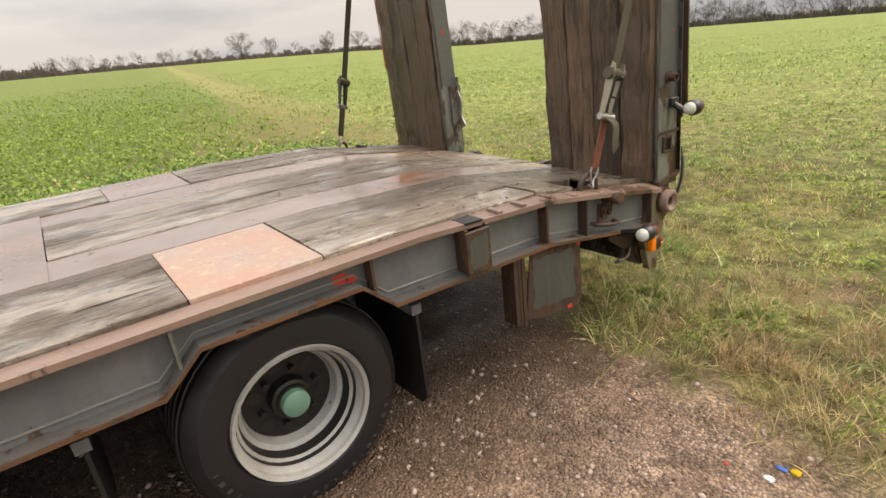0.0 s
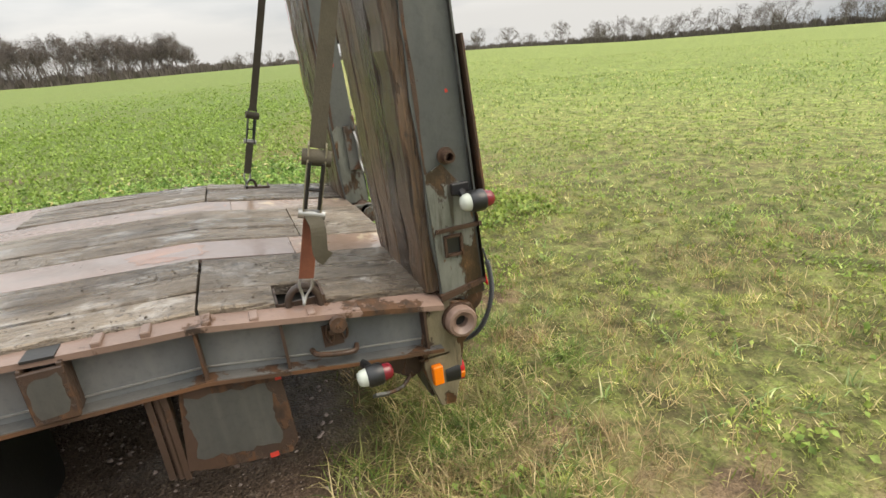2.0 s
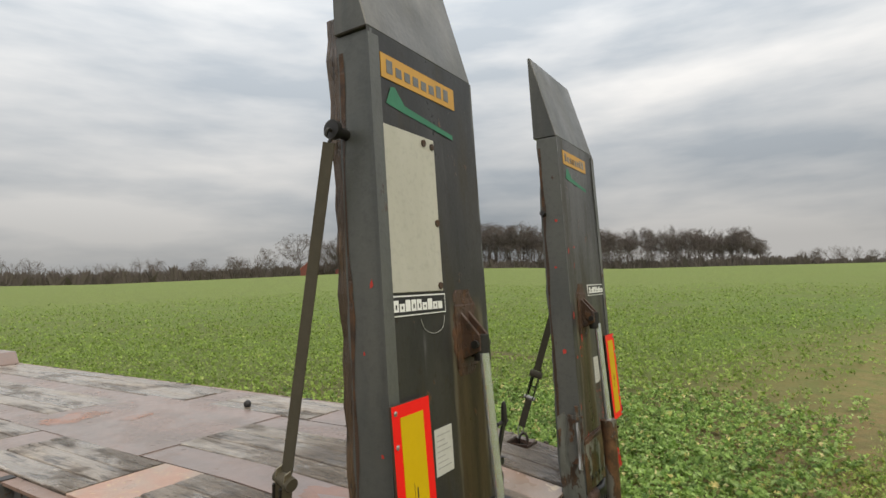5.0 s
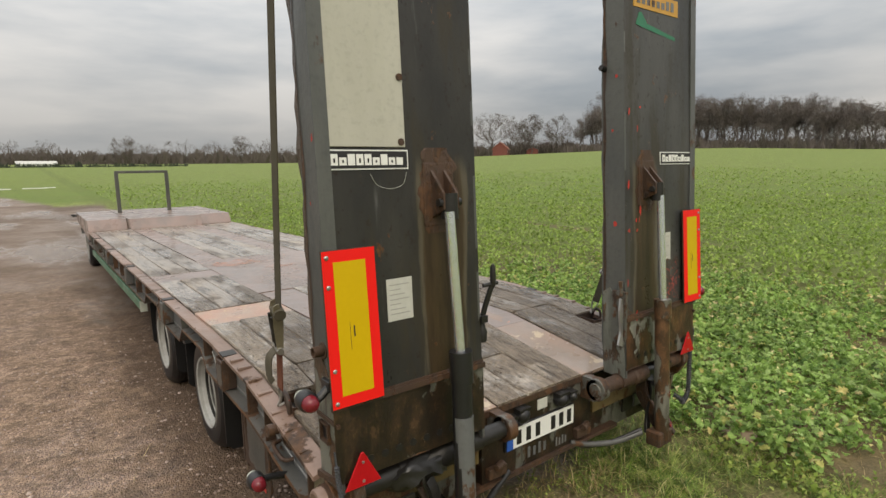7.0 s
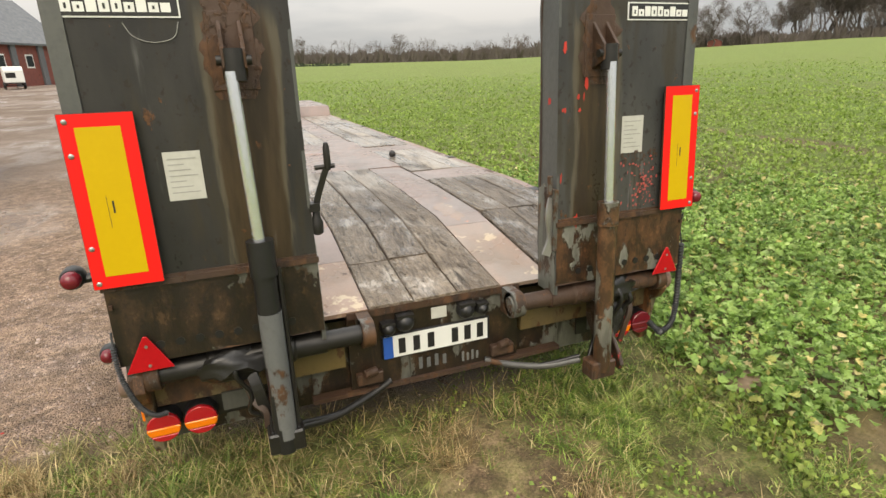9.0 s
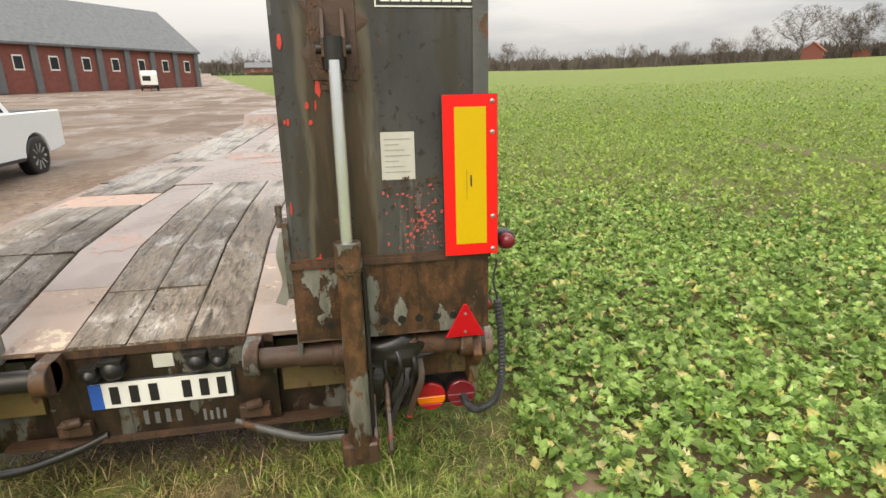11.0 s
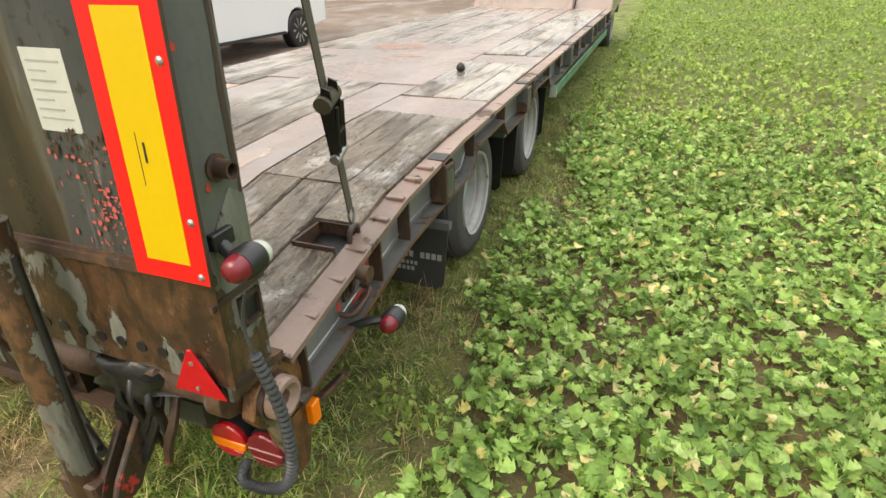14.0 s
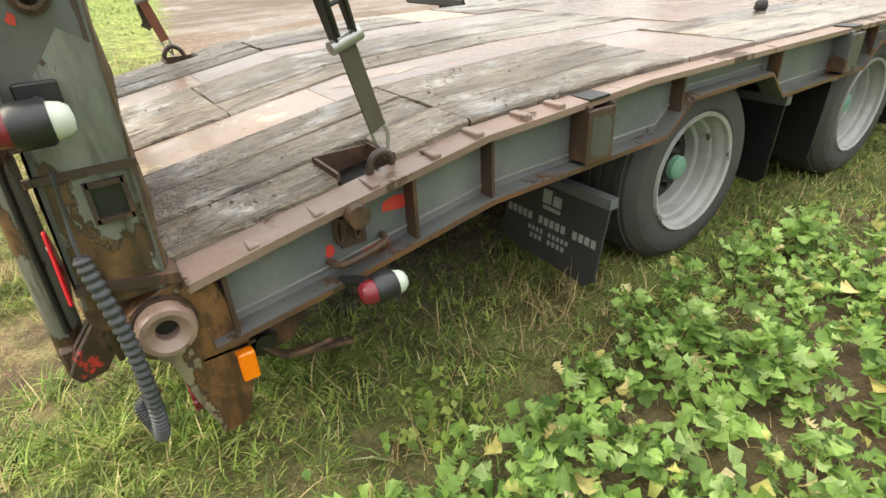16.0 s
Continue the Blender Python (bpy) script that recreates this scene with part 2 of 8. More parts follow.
def oily_panel(name, cut=0.55, pale=(0.130, 0.130, 0.112), dark=(0.017, 0.012, 0.008), rusty=(0.046, 0.025, 0.012)):
    """Oil-browned steel on which ragged islands of grey paint are left, with dark runs down it."""
    m, n, l, s = node_mat(name)
    co = n.new("ShaderNodeTexCoord").outputs["Object"]
    isl = noise_tex(n, l, co, 5.2, 6, 0.6, (1, 1, 0.55), 8.3)
    run = noise_tex(n, l, co, 12.0, 5, 0.65, (1, 1, 0.25), 1.0)
    drip = noise_tex(n, l, co, 26.0, 4, 0.6, (1, 1, 0.10), 14.0)
    fine = noise_tex(n, l, co, 70.0, 4, 0.65)
    wide = noise_tex(n, l, co, 2.2, 4, 0.6, (1, 1, 0.7), 27.0)
    col = mix(n, l, ramp(n, l, run, 0.3, 0.72), dark, rusty)
    col = mix(n, l, maths(n, l, "MULTIPLY", ramp(n, l, fine, 0.5, 0.75), 0.5), col, tuple(c * 1.7 for c in rusty))
    col = mix(n, l, maths(n, l, "MULTIPLY", ramp(n, l, wide, 0.5, 0.66), 0.5), col, tuple(c * 1.6 for c in rusty))
    col = mix(n, l, ramp(n, l, isl, cut - 0.015, cut - 0.005), col, (0.05, 0.032, 0.02))
    mott = noise_tex(n, l, co, 17.0, 6, 0.72, (1, 1, 0.6), 33.0)
    col = mix(n, l, maths(n, l, "MULTIPLY", ramp(n, l, mott, 0.46, 0.56), 0.75), col, dark)
    col = mix(n, l, maths(n, l, "MULTIPLY", ramp(n, l, mott, 0.42, 0.34), 0.6), col, tuple(min(1.0, c * 2.2) for c in rusty))
    grey = mix(n, l, ramp(n, l, run, 0.35, 0.65), tuple(c * 0.55 for c in pale), pale)
    flake = maths(n, l, "ADD", isl, maths(n, l, "MULTIPLY", maths(n, l, "SUBTRACT", mott, 0.5), 0.22))
    col = mix(n, l, ramp(n, l, flake, cut, cut + 0.012), col, grey)
    col = mix(n, l, maths(n, l, "MULTIPLY", ramp(n, l, drip, 0.57, 0.66), 0.7), col, dark)
    l.new(col, s.inputs["Base Color"])
    l.new(maths(n, l, "ADD", 0.14, maths(n, l, "MULTIPLY", run, 0.5)), s.inputs["Roughness"])
    h = maths(n, l, "ADD", maths(n, l, "MULTIPLY", fine, 0.6), maths(n, l, "ADD", ramp(n, l, isl, cut - 0.01, cut + 0.005), run))
    bump(n, l, s, h, 0.55, 0.005)
    return m


SKIN = skin_paint("oil_streaked_grey_skin")
SKIN_PALE = skin_paint("washed_grey_skin", (0.036, 0.037, 0.037), (0.066, 0.065, 0.061), 0.85)
OILY = oily_panel("oily_rusted_panel", 0.56, (0.115, 0.115, 0.098), (0.011, 0.008, 0.006), (0.036, 0.020, 0.010))
RUSTBOX = oily_panel("flaking_red_brown_panel", 0.57, (0.20, 0.20, 0.172), (0.020, 0.012, 0.008), (0.078, 0.036, 0.017))
LEG = oily_panel("scraped_grey_brown_leg", 0.51, (0.175, 0.170, 0.142), (0.036, 0.021, 0.012), (0.105, 0.052, 0.025))
CHEEKLOW = oily_panel("stained_grey_green_plate", 0.47, (0.165, 0.170, 0.145), (0.030, 0.019, 0.011), (0.085, 0.046, 0.021))
ENDRUST = oily_panel("wet_brown_end_plate", 0.535, (0.21, 0.178, 0.115), (0.046, 0.024, 0.012), (0.155, 0.070, 0.030))
REDRUST = painted("rust_with_red_paint", (0.048, 0.029, 0.020), (0.032, 0.022, 0.016), rust=0.35, rust_scale=7, rough=(0.35, 0.6), relief=0.7, chips=(0.42, 0.035, 0.03), chip_amount=0.10, chip_scale=11.0)
RUSTPOOL = painted("orange_rust_stain", (0.26, 0.098, 0.045), (0.20, 0.105, 0.062), rust=0.1, rust_scale=6, rough=(0.2, 0.45), streak=(1, 0.5, 1), grain=40, relief=0.15, film=0.9)
GREY = painted("grey_paint_rusting", (0.098, 0.103, 0.106), (0.150, 0.152, 0.148), rust=0.22, rust_scale=4.0)
CHEEK = painted("dark_grey_cheek_paint", (0.062, 0.066, 0.064), (0.098, 0.100, 0.092), rust=0.27, rust_scale=3.5, relief=0.4)
GREY_CLEAN = painted("grey_paint", (0.052, 0.054, 0.050), (0.090, 0.088, 0.076), rust=0.05, rust_scale=5.0, rough=(0.3, 0.5), streak=(2.6, 2.6, 0.22))
GREYRUST = painted("grey_paint_rusty_edge", (0.075, 0.076, 0.074), (0.11, 0.105, 0.098), rust=0.34, rust_scale=6.0, relief=0.5)
RUSTY = painted("rust_over_grey_paint", (0.085, 0.086, 0.078), (0.115, 0.112, 0.096), rust=0.60, rust_scale=4.5, rough=(0.3, 0.6), relief=0.6)
RUST = painted("brown_rust", (0.060, 0.031, 0.018), (0.036, 0.022, 0.015), rust=0.45, rust_scale=8, rough=(0.4, 0.7), relief=0.7)
PINK = painted("worn_pink_steel", (0.235, 0.166, 0.140), (0.176, 0.138, 0.120), rust=0.08, rust_scale=2.2, rough=(0.22, 0.5), streak=(1, 0.3, 1), chips=(0.52, 0.20, 0.12), chip_amount=0.055, grain=60, relief=0.2, film=0.6)
LIP = painted("orange_rust", (0.13, 0.058, 0.024), (0.06, 0.034, 0.020), rust=0.3, rust_scale=9, rough=(0.4, 0.7), relief=0.7)
FLANGE = painted("brown_pink_flange", (0.25, 0.165, 0.13), (0.15, 0.10, 0.078), rust=0.33, rust_scale=3.5, chips=(0.48, 0.17, 0.10), chip_amount=0.05, chip_scale=12.0, rough=(0.25, 0.5), streak=(1, 0.25, 1), grain=50, relief=0.3)
CHECKER = painted("scuffed_orange_steel", (0.40, 0.235, 0.175), (0.34, 0.275, 0.225), rust=0.09, rough=(0.25, 0.5), streak=(1, 1, 1), chips=(0.50, 0.38, 0.23), chip_amount=0.14, chip_scale=26.0, grain=70, relief=0.6)
STAINED = painted("rust_stained_steel_lane", (0.27, 0.165, 0.11), (0.20, 0.15, 0.115), rust=0.22, rust_scale=3.0, rough=(0.2, 0.5), streak=(1, 0.5, 1), chips=(0.44, 0.34, 0.22), chip_amount=0.13, chip_scale=6.0, grain=60, relief=0.25, film=0.8)
GREEN = painted("green_guard_paint", (0.05, 0.15, 0.085), (0.07, 0.19, 0.12), rust=0.05, rough=(0.3, 0.5))
YELLOWED = painted("ochre_beam_paint", (0.15, 0.105, 0.040), (0.085, 0.065, 0.038), rust=0.5, rust_scale=5, rough=(0.35, 0.6))
BEIGE = painted("beige_sheet", (0.43, 0.42, 0.36), (0.37, 0.36, 0.30), rust=0.02, rust_scale=6, rough=(0.45, 0.6), relief=0.15)
DECK_WOOD = timber("grey_deck_timber", (0.208, 0.172, 0.136), (0.385, 0.330, 0.268), "y", 0.55)
RAMP_WOOD = timber("brown_ramp_timber", (0.052, 0.031, 0.018), (0.150, 0.092, 0.052), "z", 0.9)
DUSTY = plain("dusty_grey_rubber", (0.062, 0.058, 0.053), 0.75, 0, 0.4, 30, 0.3)
DARKMARK = plain("dark_grey_rubber_marks", (0.04, 0.04, 0.04), 0.5, 0, 0.3)
RUBBER = plain("black_rubber", (0.012, 0.012, 0.013), 0.45, 0, 0.5, 60, 0.3)
BLACK = plain("black_hose", (0.016, 0.016, 0.017), 0.38, 0, 0.4, 50, 0.2)
CABLE = plain("ribbed_cable_plastic", (0.045, 0.047, 0.052), 0.45, 0, 0.4, 50, 0.2)
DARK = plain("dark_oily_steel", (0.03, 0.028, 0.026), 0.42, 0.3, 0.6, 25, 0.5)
CHASSIS = plain("dark_chassis", (0.03, 0.028, 0.027), 0.7, 0.0, 0.5, 18, 0.4)
SILVER = painted("silver_rim_paint", (0.36, 0.36, 0.345), (0.24, 0.235, 0.215), rust=0.17, rust_scale=9.0, rough=(0.35, 0.6), streak=(1, 1, 1), grain=30, relief=0.25)
HUBGREEN = plain("green_hub_paint", (0.16, 0.33, 0.24), 0.45, 0.0, 0.4, 24, 0.3)
CHROME = plain("bright_rod_steel", (0.68, 0.71, 0.74), 0.2, 0.78, 0.1, 20, 0.03)
STEEL = plain("worn_bare_steel", (0.42, 0.41, 0.39), 0.36, 0.7, 0.35, 40, 0.2)
BRASSY = plain("yellowed_zinc_steel", (0.36, 0.32, 0.23), 0.42, 0.6, 0.4, 40, 0.2)
GREASE = plain("black_grease", (0.02, 0.019, 0.018), 0.33, 0, 0.6, 30, 0.8)
WEB = plain("olive_webbing", (0.085, 0.072, 0.048), 0.85, 0, 0.4, 160, 0.5)
WEBRED = plain("faded_red_webbing", (0.22, 0.075, 0.04), 0.85, 0, 0.4, 160, 0.5)
RED = plain("red_reflective_border", (0.78, 0.014, 0.012), 0.4, 0, 0.06, 90, 0.03, 0.2)
YELLOW = plain("yellow_reflective_field", (0.56, 0.37, 0.008), 0.4, 0, 0.08, 60, 0.03, 0.2)
REDLENS = plain("red_lens", (0.42, 0.012, 0.018), 0.18, 0, 0.15, 80, 0.05)
TRIANGLE = plain("deep_red_reflector", (0.50, 0.008, 0.014), 0.32, 0, 0.35, 40, 0.15, 0.25)
DARKLENS = plain("dark_red_lens", (0.16, 0.012, 0.02), 0.2, 0, 0.15, 80, 0.05)
AMBER = plain("amber_lens", (0.85, 0.20, 0.008), 0.2, 0, 0.12, 80, 0.05)
CLEAR = plain("milky_white_lens", (0.5, 0.53, 0.46), 0.25, 0, 0.15, 60, 0.05)
WHITE = plain("white_plate", (0.72, 0.73, 0.70), 0.4, 0, 0.08, 40, 0.03)
LABELW = plain("weathered_white_label", (0.52, 0.52, 0.47), 0.55, 0, 0.25, 30, 0.1)
INK = plain("black_print", (0.012, 0.012, 0.013), 0.5, 0, 0.1)
PALERED = plain("flaked_red_paint", (0.50, 0.10, 0.085), 0.6, 0, 0.3, 30, 0.1)
GREYINK = plain("faded_grey_print", (0.37, 0.37, 0.34), 0.6, 0, 0.3)
BLUE = plain("blue_plate_end", (0.02, 0.10, 0.42), 0.4, 0, 0.1)
STICKER = plain("orange_yellow_sticker", (0.55, 0.29, 0.04), 0.5, 0, 0.3, 12, 0.1)
GREENTAG = plain("green_spray_paint", (0.02, 0.17, 0.09), 0.55, 0, 0.3, 30, 0.1)
REDTAG = plain("red_spray_paint", (0.55, 0.045, 0.03), 0.55, 0, 0.3, 30, 0.1)

# ---- building helpers ----
def link_mesh(name, bm, material, parent=None, label="", smooth=None, bevel=0.0):
    bmesh.ops.recalc_face_normals(bm, faces=bm.faces[:])
    if bevel:
        sharp = [e for e in bm.edges if len(e.link_faces) == 2 and e.calc_face_angle(0) > 0.6]
        bmesh.ops.bevel(bm, geom=sharp, offset=bevel, segments=1, affect="EDGES", clamp_overlap=True)
    me = bpy.data.meshes.new(name)
    bm.to_mesh(me)
    bm.free()
    if smooth is not None:
        for p in me.polygons:
            p.use_smooth = True
        me.set_sharp_from_angle(angle=radians(smooth))
    if material:
        me.materials.append(material)
    ob = new(name, me)
    ob.parent = parent
    if label:
        ob["label"] = label
    return ob


def part(name, bm, material, parent, label="", smooth=None, bevel=0.0):
    return link_mesh(name, bm, material, parent, label, smooth, bevel)


def thing(name, label, category, group="", at=(0, 0, 0)):
    ob = new(name)
    ob.location = at
    return tagged(ob, label, category, group)


def B():
    return bmesh.new()


def box(bm, x0, x1, y0, y1, z0, z1):
    v = [bm.verts.new((x, y, z)) for x in (x0, x1) for y in (y0, y1) for z in (z0, z1)]
    for f in ((0, 1, 3, 2), (4, 6, 7, 5), (0, 4, 5, 1), (2, 3, 7, 6), (0, 2, 6, 4), (1, 5, 7, 3)):
        bm.faces.new([v[i] for i in f])
    return bm


def ext(bm, pts, axis, a, b):
    """A plate: the outline pts, in the two axes other than axis, from a to b along it."""
    def at(p, c):
        return {"x": (c, p[0], p[1]), "y": (p[0], c, p[1]), "z": (p[0], p[1], c)}[axis]
    va = [bm.verts.new(at(p, a)) for p in pts]
    vb = [bm.verts.new(at(p, b)) for p in pts]
    bm.faces.new(va)
    bm.faces.new(vb[::-1])
    for i in range(len(pts)):
        j = (i + 1) % len(pts)
        bm.faces.new((va[i], vb[i], vb[j], va[j]))
    return bm


def loft(bm, rows):
    """A closed skin over rows of points, one row a section."""
    rows = [[bm.verts.new(p) for p in r] for r in rows]
    m = len(rows[0])
    for a, b in zip(rows, rows[1:]):
        for i in range(m):
            j = (i + 1) % m
            bm.faces.new((a[i], a[j], b[j], b[i]))
    bm.faces.new(rows[0][::-1])
    bm.faces.new(rows[-1])
    return bm


def frame_of(p0, p1):
    d = (Vector(p1) - Vector(p0)).normalized()
    u = d.cross(Vector((0, 0, 1)) if abs(d.z) < 0.9 else Vector((1, 0, 0))).normalized()
    return d, u, d.cross(u)


def cyl(bm, p0, p1, r0, r1=None, n=16):
    r1 = r0 if r1 is None else r1
    d, u, w = frame_of(p0, p1)
    rings = []
    for p, r in ((p0, r0), (p1, r1)):
        rings.append([bm.verts.new(Vector(p) + r * (math.cos(k * math.tau / n) * u + math.sin(k * math.tau / n) * w)) for k in range(n)])
    for k in range(n):
        j = (k + 1) % n
        bm.faces.new((rings[0][k], rings[0][j], rings[1][j], rings[1][k]))
    bm.faces.new(rings[0][::-1])
    bm.faces.new(rings[1])
    return bm


def lathe(bm, p0, p1, profile, n=24, closed=False, caps=True):
    """A turned form about the line from p0 to p1; profile: (distance along it, radius)."""
    d, u, w = frame_of(p0, p1)
    rings = []
    for h, r in profile:
        rings.append([bm.verts.new(Vector(p0) + d * h + r * (math.cos(k * math.tau / n) * u + math.sin(k * math.tau / n) * w)) for k in range(n)])
    pairs = list(zip(rings, rings[1:])) + ([(rings[-1], rings[0])] if closed else [])
    for a, b in pairs:
        for k in range(n):
            j = (k + 1) % n
            bm.faces.new((a[k], a[j], b[j], b[k]))
    if not closed and caps:
        if profile[0][1] > 1e-4:
            bm.faces.new(rings[0][::-1])
        if profile[-1][1] > 1e-4:
            bm.faces.new(rings[-1])
    return bm


def pipe(bm, p0, p1, ro, ri, n=18):
    length = (Vector(p1) - Vector(p0)).length
    return lathe(bm, p0, p1, [(0, ri), (0, ro), (length, ro), (length, ri)], n, closed=True)


def sweep(bm, pts, r, n=8, flat=None, across=None):
    """A hose or rod along pts; r: its radius, or radii that repeat along it (a ribbed hose); flat: (half width, half thickness) for a band."""
    pts = [Vector(p) for p in pts]
    rings = []
    side = None
    for i, p in enumerate(pts):
        d = (pts[min(i + 1, len(pts) - 1)] - pts[max(i - 1, 0)]).normalized()
        if side is None and across is not None:
            side = Vector(across)
        if side is None:
            side = d.cross(Vector((0, 1, 0)) if abs(d.y) < 0.9 else Vector((1, 0, 0))).normalized()
        side = (side - d * side.dot(d)).normalized()
        w = d.cross(side)
        if flat:
            q = [(flat[0], flat[1]), (-flat[0], flat[1]), (-flat[0], -flat[1]), (flat[0], -flat[1])]
            rings.append([bm.verts.new(p + a * side + b * w) for a, b in q])
        else:
            ri = r[i % len(r)] if isinstance(r, tuple) else r
            rings.append([bm.verts.new(p + ri * (math.cos(k * math.tau / n) * side + math.sin(k * math.tau / n) * w)) for k in range(n)])
    m = len(rings[0])
    for a, b in zip(rings, rings[1:]):
        for k in range(m):
            j = (k + 1) % m
            bm.faces.new((a[k], a[j], b[j], b[k]))
    bm.faces.new(rings[0][::-1])
    bm.faces.new(rings[-1])
    return bm


def curve_pts(ctrl, n=24):
    """Points of a smooth line through ctrl."""
    c = [Vector(p) for p in ctrl]
    c = [2 * c[0] - c[1]] + c + [2 * c[-1] - c[-2]]
    out = []
    for i in range(1, len(c) - 2):
        for k in range(n):
            t = k / n
            a, b, d, e = c[i - 1], c[i], c[i + 1], c[i + 2]
            out.append(0.5 * ((2 * b) + (d - a) * t + (2 * a - 5 * b + 4 * d - e) * t * t + (3 * b - a - 3 * d + e) * t ** 3))
    out.append(c[-2])
    return out


def lerp_table(table, x):
    if x <= table[0][0]:
        return table[0][1]
    for (a, va), (b, vb) in zip(table, table[1:]):
        if x <= b:
            return va + (vb - va) * (x - a) / (b - a)
    return table[-1][1]


def big_mesh(name, verts, faces, material):
    """One mesh from number arrays: verts (n, 3), faces (m, 3)."""
    me = bpy.data.meshes.new(name)
    me.vertices.add(len(verts))
    me.vertices.foreach_set("co", np.asarray(verts, dtype=np.float32).ravel())
    me.loops.add(len(faces) * 3)
    me.loops.foreach_set("vertex_index", np.asarray(faces, dtype=np.int32).ravel())
    me.polygons.add(len(faces))
    me.polygons.foreach_set("loop_start", np.arange(0, len(faces) * 3, 3, dtype=np.int32))
    me.update(calc_edges=True)
    me.validate()
    me.materials.append(material)
    return me


def spread(base_v, base_f, turns, places):
    """Copies of a small mesh, turned and scaled by turns (k, 3, 3) and moved to places (k, 3), as arrays."""
    v = np.einsum("kij,nj->kni", turns, base_v) + places[:, None, :]
    f = base_f[None] + (np.arange(len(places)) * len(base_v))[:, None, None]
    return v.reshape(-1, 3), f.reshape(-1, 3)


def rotations(yaw, tilt, roll, scale):
    """(k, 3, 3) turns: roll about y, then tilt about x, then yaw about z, all scaled."""
    cy, sy, ct, st_, cr, sr = np.cos(yaw), np.sin(yaw), np.cos(tilt), np.sin(tilt), np.cos(roll), np.sin(roll)
    o, z = np.ones_like(cy), np.zeros_like(cy)
    rz = np.stack([cy, -sy, z, sy, cy, z, z, z, o], -1).reshape(-1, 3, 3)
    rx = np.stack([o, z, z, z, ct, -st_, z, st_, ct], -1).reshape(-1, 3, 3)
    ry = np.stack([cr, z, sr, z, o, z, -sr, z, cr], -1).reshape(-1, 3, 3)
    return rz @ rx @ ry * np.asarray(scale).reshape(-1, 1, 1)

# ---- the ground: one sheet to the horizon ----
SKYLINE = [(-180, -1.6), (-150, -1.2), (-90, 0.6), (-60, 1.1), (-12, 1.15), (0, 1.1), (25, 1.0), (45, 1.45), (57, 1.7), (66, 1.55), (76, 1.05),
           (88, 0.9), (98, 0.7), (109, 0.4), (119, 0.0), (130, -0.7), (150, -1.3), (164, -1.7), (180, -1.6)]


def ground_z(x, y):
    r = math.hypot(x, y - 2.0)
    az = math.degrees(math.atan2(x, y - 2.0))
    s = min(max((r - 6.0) / 300.0, 0.0), 1.0)
    d = min(r, 330.0)
    far = math.tan(radians(lerp_table(SKYLINE, az))) * max(d - 5.0, 0.0) + 1.6 * s * s * (3 - 2 * s)
    far -= 0.035 * max(r - 330.0, 0.0) * 0.5
    soft = 0.03 * noise.noise((x * 0.7, y * 0.7, 0.0)) + 0.012 * noise.noise((x * 3.1, y * 3.1, 5.0))
    worn = min(max((-0.75 - x) / 0.45, 0.0), 1.0) * min(max((y - 0.3) / 0.9, 0.0), 1.0) * min(max((13.0 - r) / 5.0, 0.0), 1.0)
    return far + soft * min(1.0, 0.4 + r * 0.1) - 0.045 * worn


BARE = [(0.2, -0.42, 0.40), (0.46, -0.27, 0.2), (-0.03, -0.68, 0.14), (0.95, -0.66, 0.34), (-1.75, -0.65, 0.22), (-2.2, -0.95, 0.2), (-1.15, -0.2, 0.3), (1.3, 0.05, 0.3), (-1.5, 0.35, 0.4), (1.15, 0.3, 0.25), (-0.5, -0.5, 0.22), (2.0, -0.9, 0.35), (-2.6, -0.9, 0.3), (-1.42, 0.8, 0.42), (-1.72, 0.6, 0.26)]


